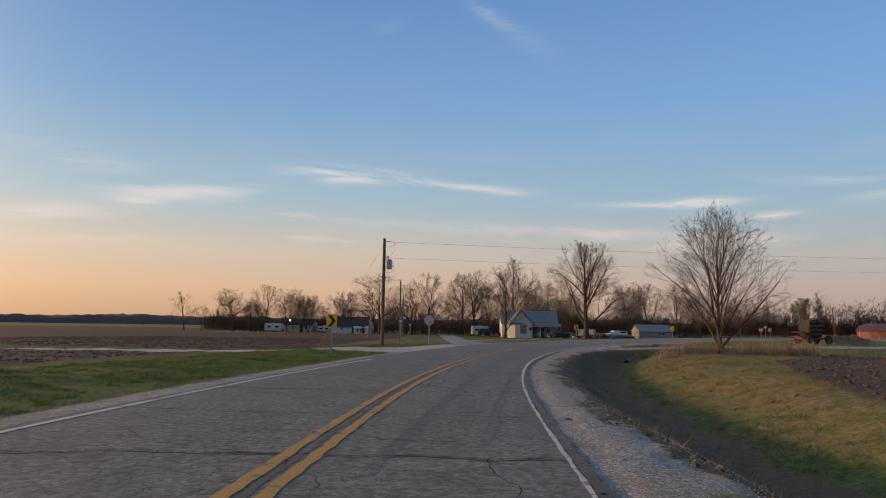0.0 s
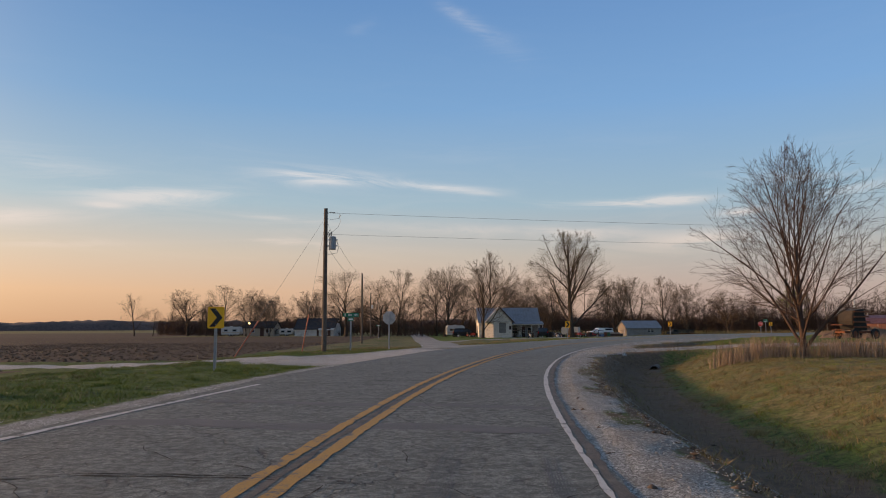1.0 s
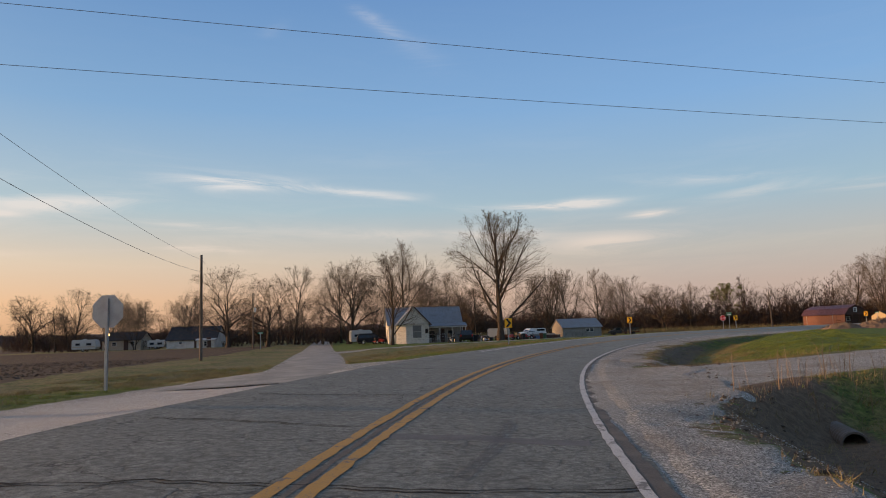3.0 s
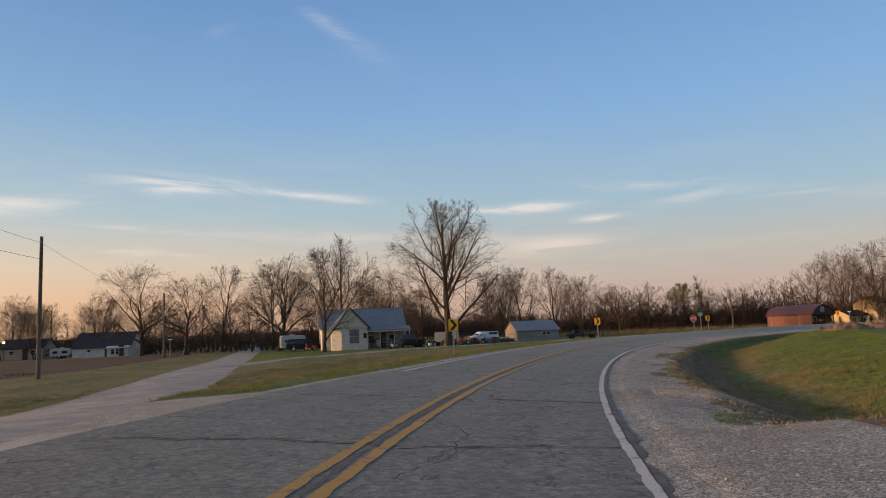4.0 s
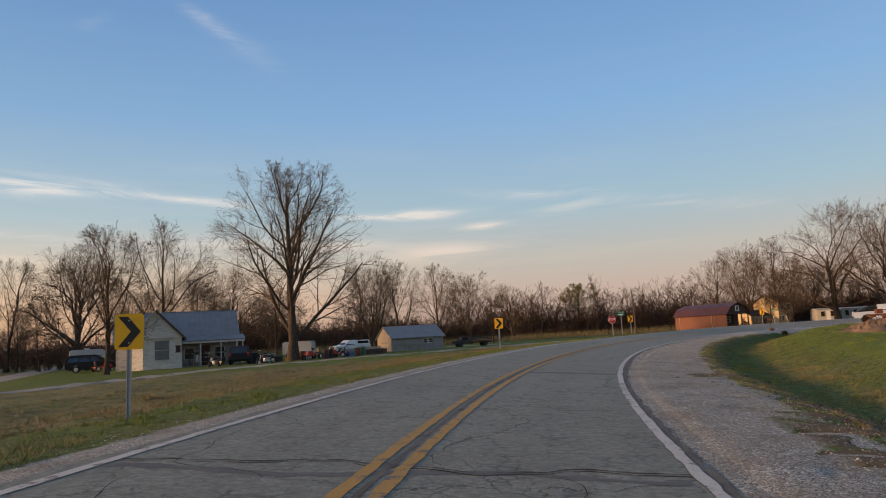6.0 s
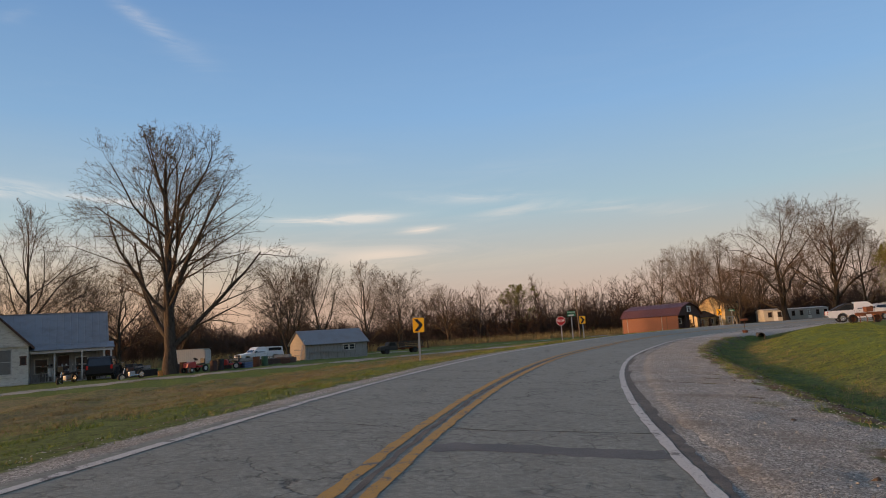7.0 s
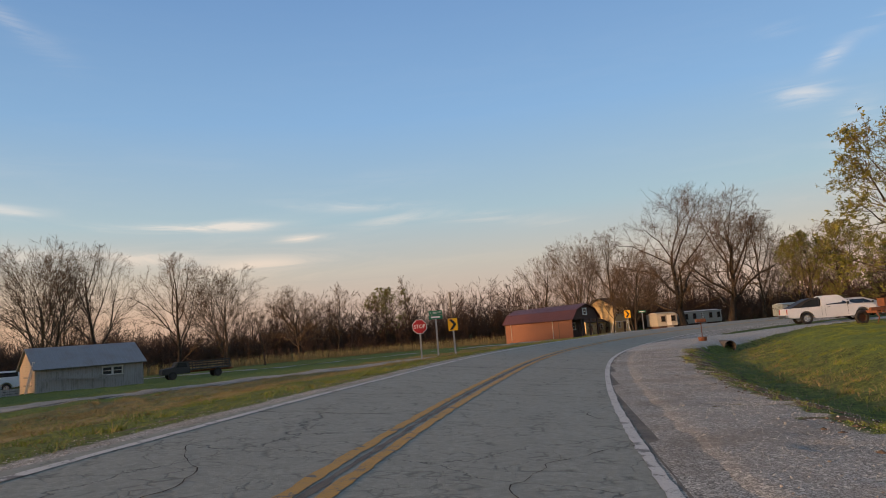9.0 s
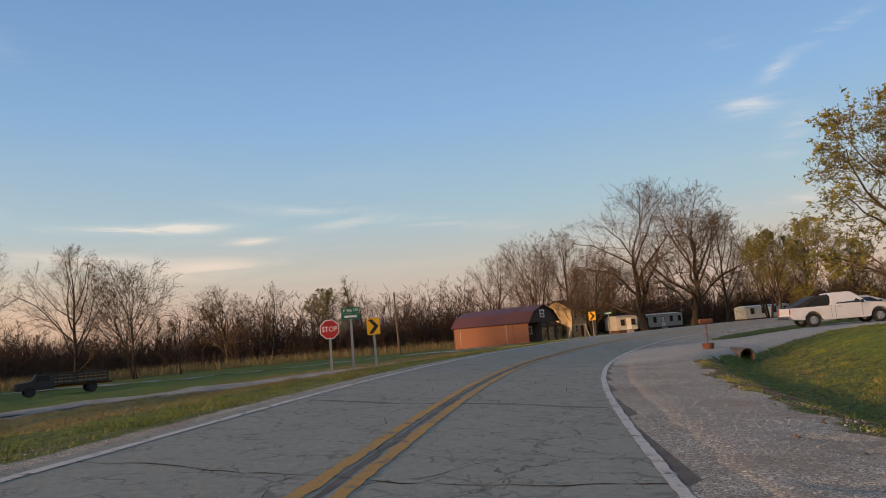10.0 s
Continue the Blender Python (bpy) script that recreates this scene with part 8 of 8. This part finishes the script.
def stuff_mesh(name, v, f, mat, label, category):
    me_ = bpy.data.meshes.new(name)
    k = f.shape[1]
    me_.vertices.add(len(v)), me_.loops.add(f.size), me_.polygons.add(len(f))
    me_.vertices.foreach_set("co", v.ravel())
    me_.loops.foreach_set("vertex_index", f.ravel().astype(np.int32))
    me_.polygons.foreach_set("loop_start", np.arange(len(f), dtype=np.int32) * k)
    me_.update(calc_edges=True)
    me_.materials.append(mat)
    return tagged(new(name, me_), label, category, kind="stuff")


def scatter(n, s_lo, s_hi, l_lo, l_hi, rng, clump=0.45, power=1.0):
    """Clumped places in a stretch of the verge, l counted from the pavement's edge outwards."""
    k = max(1, n // 26)
    cs, cl_ = s_lo + (s_hi - s_lo) * rng.uniform(0, 1, k) ** power, rng.uniform(l_lo, l_hi, k)
    j = rng.randint(0, k, n)
    return cs[j] + rng.normal(0, clump, n), cl_[j] + rng.normal(0, clump * 0.6, n)


rg = np.random.RandomState(77)
for side, s_lo, s_hi, lo, hi, count in ((-1, -2, 60, 1.0, 9.5, 300000), (-1, 56, 175, 0.7, 13.5, 420000), (1, -3, 70, 1.2, 12.5, 330000), (1, 60, 165, 1.8, 12.0, 300000)):
    s_, o_ = scatter(count, s_lo, s_hi, lo, hi, rg, 0.11, 1.15)
    l_ = np.where(side < 0, -left_w(s_) - o_, LANE + o_)
    x_, y_ = xy_of(s_, l_)
    gr, so, la, mu, dr = zones(x_, y_, *sl_of(x_, y_))
    wave = 0.5 + 0.5 * np.sin(x_ * 0.9 + 1.4 * np.sin(y_ * 0.5)) * np.sin(y_ * 0.8 - 0.7 * np.sin(x_ * 0.6))
    tuft = 0.5 + 0.5 * np.sin(x_ * 3.1 + 2.0 * np.sin(y_ * 2.3)) * np.sin(y_ * 2.9 + 1.6 * np.sin(x_ * 1.9))
    keep = (gr < rg.uniform(0.25, 0.6, count)) & (so < 0.5) & ((mu < 0.55) | (rg.uniform(0, 1, count) < 0.25))
    dryness = np.clip(dr + 0.45 * (wave - 0.5) + 0.25 * (tuft - 0.5) + rg.normal(0, 0.16, count) - 0.3 * la + (0.3 * (mu > 0.3) if side > 0 else 0), 0, 1)
    is_dry = dryness > 0.46
    for dry_set, mat, name in ((False, GREEN_BLADE, "grass"), (True, DRY_BLADE, "dry_grass")):
        m_ = keep & (is_dry == dry_set)
        n = int(m_.sum())
        if not n:
            continue
        h = rg.uniform(0.05, 0.13, n) * (0.30 + 0.5 * wave[m_] + 1.25 * tuft[m_] ** 2) * (1.1 if dry_set else 1.0) * np.where(la[m_] > 0.4, 0.85, 1.0)
        v, f = blades(x_[m_], y_[m_], h, rg.uniform(0.004, 0.010, n), 1.15, rg)
        stuff_mesh(name, v, f, mat, ("dry straw-coloured grass on the verge" if dry_set else "green spring grass on the verge"), "grass")

# tall dead weeds round the roadside tree, in the ditch and along the field
spots = []
for n, cx, cy, sx, sy in ((900, 15.4, 39.9, 1.6, 0.8), (700, 19.8, 41.0, 1.2, 0.9), (300, 25, 45, 3.5, 1.5), (600, 12.3, 51.5, 3.0, 1.0)):
    spots.append(np.stack([rg.normal(cx, sx, n), rg.normal(cy, sy, n), rg.uniform(0.35, 1.15, n)], 1))
for n, off, dev, h_lo, h_hi, s_lo, s_hi in ((14000, 1.7, 0.9, 0.04, 0.15, -2, 66), (2600, 2.6, 1.0, 0.06, 0.24, 62, 150)):
    s_ = rg.uniform(s_lo, s_hi, n)
    x_, y_ = xy_of(s_, LANE + right_gravel(s_) + rg.normal(off, dev, n))
    spots.append(np.stack([x_, y_, rg.uniform(h_lo, h_hi, n)], 1))
w_ = np.concatenate(spots)
gr = zones(w_[:, 0], w_[:, 1], *sl_of(w_[:, 0], w_[:, 1]))[0]
ws, wl = sl_of(w_[:, 0], w_[:, 1])
w_ = w_[(gr < 0.4) & (wl > LANE + 1.2)]
v, f = blades(w_[:, 0], w_[:, 1], w_[:, 2], 0.0025 + 0.0045 * w_[:, 2], 0.6, rg, True)
stuff_mesh("dead_weeds", v, f, WEED_BLADE, "tall dead weeds in the ditch and round the tree", "weeds")
# pale dead stalks in clumps at the foot of the roadside tree
PALE_WEED = make_blade("pale_dead_weeds", (0.17, 0.125, 0.088), (0.44, 0.34, 0.25))
tufts = [(13.0, 39.4, 0.35), (13.7, 39.8, 0.4), (14.4, 39.3, 0.3), (12.5, 40.0, 0.3), (17.6, 40.6, 0.35), (18.4, 40.2, 0.45), (19.3, 41.1, 0.4), (20.3, 40.7, 0.35), (16.6, 39.5, 0.25), (21.5, 42.0, 0.4)]
q_ = np.concatenate([np.stack([rg.normal(cx, dv, 190), rg.normal(cy, dv, 190), rg.uniform(0.35, 1.2, 190) * (0.6 + dv)], 1) for cx, cy, dv in tufts])
v, f = blades(q_[:, 0], q_[:, 1], q_[:, 2], 0.004 + 0.005 * q_[:, 2], 0.45, rg, True)
stuff_mesh("dead_weeds", v, f, PALE_WEED, "clumps of pale dead stalks at the foot of the roadside tree", "weeds")
# pale reeds along the woods
n = 9000
u = rg.uniform(0, 1, n)
line = smooth_line([(24, 176), (45, 186), (70, 199), (96, 199), (112, 190), (122, 180)], 1.0, 5)
k = (u * (len(line) - 1)).astype(int)
x_, y_ = line[k, 0] + rg.normal(0, 2.2, n), line[k, 1] + rg.normal(0, 2.2, n)
v, f = blades(x_, y_, rg.uniform(0.7, 1.7, n), np.full(n, 0.022), 0.35, rg, True)
stuff_mesh("reeds", v, f, DRY_BLADE, "pale dead reeds along the edge of the woods", "reeds")


def stones(x, y, r, mat, name, label, rng, flat=0.6, sink=0.3, lift=0.0):
    n = len(x)
    z = ground_z(x, y) + lift
    base = np.array([(1, 0, 0), (-1, 0, 0), (0, 1, 0), (0, -1, 0), (0, 0, 1), (0, 0, -1)], float)
    v = base[None] * rng.uniform(0.6, 1.25, (n, 6, 1)) + rng.normal(0, 0.12, (n, 6, 3))
    v[:, :, 2] *= flat
    a = rng.uniform(0, 6.283, n)
    c, s = np.cos(a)[:, None], np.sin(a)[:, None]
    vx, vy = v[:, :, 0] * c - v[:, :, 1] * s, v[:, :, 0] * s + v[:, :, 1] * c
    v = np.stack([vx, vy, v[:, :, 2]], 2) * r[:, None, None]
    v += np.stack([x, y, z + r * flat * (1 - sink) - r * flat * 0.6], 1)[:, None]
    tri = np.array([(0, 2, 4), (2, 1, 4), (1, 3, 4), (3, 0, 4), (2, 0, 5), (1, 2, 5), (3, 1, 5), (0, 3, 5)])
    f = (np.arange(n)[:, None, None] * 6 + tri[None]).reshape(-1, 3)
    return stuff_mesh(name, v.reshape(-1, 3), f, mat, label, "stones")


# the right shoulder: loose gravel cut by rills that run off into the ditch
def shoulder():
    rng = np.random.RandomState(61)
    ss, rr = np.arange(-4.0, 165.0, 0.11), np.concatenate([np.arange(0.02, 3.0, 0.10), np.arange(3.0, 5.3, 0.16)])
    S, R = np.meshgrid(ss, rr, indexing="ij")
    s_, r_ = S.ravel(), R.ravel()
    g = right_gravel(s_)
    x, y = xy_of(s_, LANE + r_)
    rel = np.zeros(len(s_))
    dirt = np.clip((r_ - g + 0.25) / 0.7 + 0.35 * np.sin(s_ * 1.9 + 1.3 * np.sin(s_ * 0.7)) * np.sin(s_ * 0.61), 0, 1)
    rel -= 0.10 * dirt * (0.5 + 0.5 * np.sin(s_ * 3.7 + 2.2 * np.sin(r_ * 2.0)))
    for k in range(88):
        s0, far = rng.uniform(34, 126), rng.uniform(0.9, 1.25)
        near, w, dep = rng.uniform(0.28, 0.8), rng.uniform(0.10, 0.26), rng.uniform(0.035, 0.09)
        m = np.abs(s_ - s0) < 1.6
        c = s0 + 0.22 * np.sin(r_[m] * rng.uniform(1.5, 3.0) + k) - 0.25 * (r_[m] - 1)
        d = (s_[m] - c) / w
        prof = np.where(d < 0, np.exp(-d * d * 3.0), np.exp(-d * d * 0.5))
        run = step01((r_[m] / g[m] - near) / 0.25) * step01((far - r_[m] / g[m]) / 0.2)
        rel[m] -= dep * prof * run
        dirt[m] = np.maximum(dirt[m], 1.0 * prof * run)
    dirt = np.maximum(dirt, (0.55 - 0.35 * step01((s_ - 90) / 15)) * step01((r_ / g - 0.40) / 0.4) * (0.5 + 0.5 * np.sin(s_ * 0.8 + np.sin(s_ * 0.27) * 2)))
    rel += rng.uniform(-0.004, 0.004, len(s_)) + 0.004 * np.sin(s_ * 2.3 + r_ * 3.1) * np.sin(r_ * 4.1 - s_ * 1.7)
    end = g + 1.35 + 0.35 * np.sin(s_ * 1.3) * np.sin(s_ * 0.37 + 1)
    edge = step01((r_ - end + 0.5) / 0.5)
    drive = np.minimum(near_line(GATE_DRIVE, x, y) - 2.6, near_line(TRUCK_DRIVE, x, y) - 2.4)
    calm = step01(drive / 1.5)
    rim = np.interp(s_, [0, 22, 32, 48, 60, 90, 105, 200], [0.10, 0.12, 0.22, 0.16, 0.12, 0.14, 0.34, 0.36]) + 0.05 * np.sin(s_ * 2.9) * np.sin(s_ * 1.1) + rng.uniform(-0.02, 0.02, len(s_))
    z = ground_z(x, y) - 0.05 + 0.075 * step01((r_ - rim + 0.08) / 0.55) + rel * calm * np.clip((r_ - rim) / 0.3, 0, 1) - 0.16 * edge
    n_r = len(rr)
    i = (np.arange(len(ss) - 1)[:, None] * n_r + np.arange(n_r - 1)[None, :]).ravel()
    f = np.stack([i, i + 1, i + n_r + 1, i + n_r], 1)
    f = f[(r_ < end + 0.25)[f].all(1)]
    ob_ = part("shoulder", (np.stack([x, y, z], 1), [], f), GROUND)
    dirt = dirt * calm
    for nm_, val_ in (("gravel", 0.95 - dirt), ("soil", 0 * dirt), ("lawn", 0 * dirt), ("mud", dirt), ("dry", 0.4 + 0 * dirt), ("pale", np.maximum(pale_stone(x, y), 0.20 * step01((s_ - 92) / 18)))):
        at_ = ob_.data.attributes.new(nm_, "FLOAT", "POINT")
        at_.data.foreach_set("value", np.clip(val_, 0, 1).astype(np.float32))
    return tagged(smooth(ob_), "grey gravel shoulder cut by washed-out rills", "shoulder", kind="structure")


shoulder()
DUMPED = make_blade("dumped_limestone", (0.18, 0.18, 0.168), (0.48, 0.48, 0.45), 0.9)
n = 2200
x_, y_ = rg.normal(15.0, 0.6, n), rg.normal(61.5, 0.6, n)
ok = sl_of(x_, y_)[1] > LANE + 0.95
stones_at = (x_[ok], y_[ok], rg.uniform(0.008, 0.022, int(ok.sum())))
STONE = make_blade("limestone_chips", (0.13, 0.125, 0.112), (0.52, 0.51, 0.47), 0.9)
stones(*stones_at, DUMPED, "dumped_rock", "heap of coarse pale limestone dumped on the shoulder", rg, 0.7, 0.1, 0.03)
n = 34000
s_ = -3 + 160 * rg.uniform(0, 1, n)
o_ = rg.uniform(0.06, 1.0, n) ** 0.9 * (right_gravel(s_) + 0.5)
x_, y_ = xy_of(s_, LANE + 0.36 + o_)
stones(x_, y_, rg.uniform(0.004, 0.012, n) * np.where(rg.rand(n) < 0.03, 2.0, 1.0), STONE, "gravel_stones", "pale crushed limestone on the road shoulder", rg, lift=0.03)
n = 9000
s_ = -3 + 150 * rg.uniform(0, 1, n)
x_, y_ = xy_of(s_, -left_w(s_) - 0.15 - rg.uniform(0, 1.3, n))
stones(x_, y_, rg.uniform(0.006, 0.016, n), STONE, "gravel_stones", "pale crushed limestone along the far shoulder", rg)
n = 7000
x_ = np.concatenate([rg.normal(-4, 4, n // 2), rg.normal(74, 6, n // 2)])
y_ = np.concatenate([41.5 + rg.normal(0, 1.6, n // 2), 124 + rg.normal(0, 2.2, n // 2)])
ok = zones(x_, y_, *sl_of(x_, y_))[0] > 0.5
stones(x_[ok], y_[ok], rg.uniform(0.008, 0.022, int(ok.sum())), STONE, "gravel_stones", "pale gravel on the field entrance and driveway", rg)
# dark clods washed out along the ditch edge
CLOD = make_blade("dark_clods", (0.045, 0.034, 0.026), (0.13, 0.10, 0.075), 0.95)
n = 2600
s_ = rg.uniform(-2, 135, n)
x_, y_ = xy_of(s_, LANE + right_gravel(s_) + rg.normal(0.5, 0.55, n))
stones(x_, y_, rg.uniform(0.02, 0.065, n), CLOD, "dirt_clods", "dark clods of washed-out dirt beside the ditch", rg, 0.5)
# ploughed field: clods and broken pale stalks
n = 16000
x_, y_ = rg.uniform(-45, -9, n), rg.uniform(8, 110, n)
zz = zones(x_, y_, *sl_of(x_, y_))
ok = (zz[1] > 0.6) & (zz[0] < 0.3)
stones(x_[ok], y_[ok], rg.uniform(0.04, 0.13, int(ok.sum())), CLOD, "field_clods", "dark clods of ploughed field soil", rg, 0.6)
n = 7000
x_, y_ = rg.uniform(6, 42, n), rg.uniform(2, 46, n)
zz = zones(x_, y_, *sl_of(x_, y_))
ok = (zz[1] > 0.6) & (zz[0] < 0.3) & (sl_of(x_, y_)[1] > 0)
stones(x_[ok], y_[ok], rg.uniform(0.03, 0.11, int(ok.sum())), CLOD, "field_clods", "dark clods of ploughed soil beyond the bank", rg, 0.6)
v, f = blades(x_[ok], y_[ok] + 0.2, rg.uniform(0.05, 0.2, int(ok.sum())), np.full(int(ok.sum()), 0.018), 1.6, rg)
stuff_mesh("corn_stubble", v, f, DRY_BLADE, "broken pale stalks on the soil beyond the bank", "stubble")
n = 16000
x_, y_ = rg.uniform(-60, -9, n), rg.uniform(8, 150, n)
zz = zones(x_, y_, *sl_of(x_, y_))
ok = (zz[1] > 0.6) & (zz[0] < 0.3)
v, f = blades(x_[ok], y_[ok], rg.uniform(0.05, 0.22, int(ok.sum())), np.full(int(ok.sum()), 0.02), 1.6, rg)
stuff_mesh("corn_stubble", v, f, DRY_BLADE, "broken pale corn stubble on the ploughed field", "stubble")
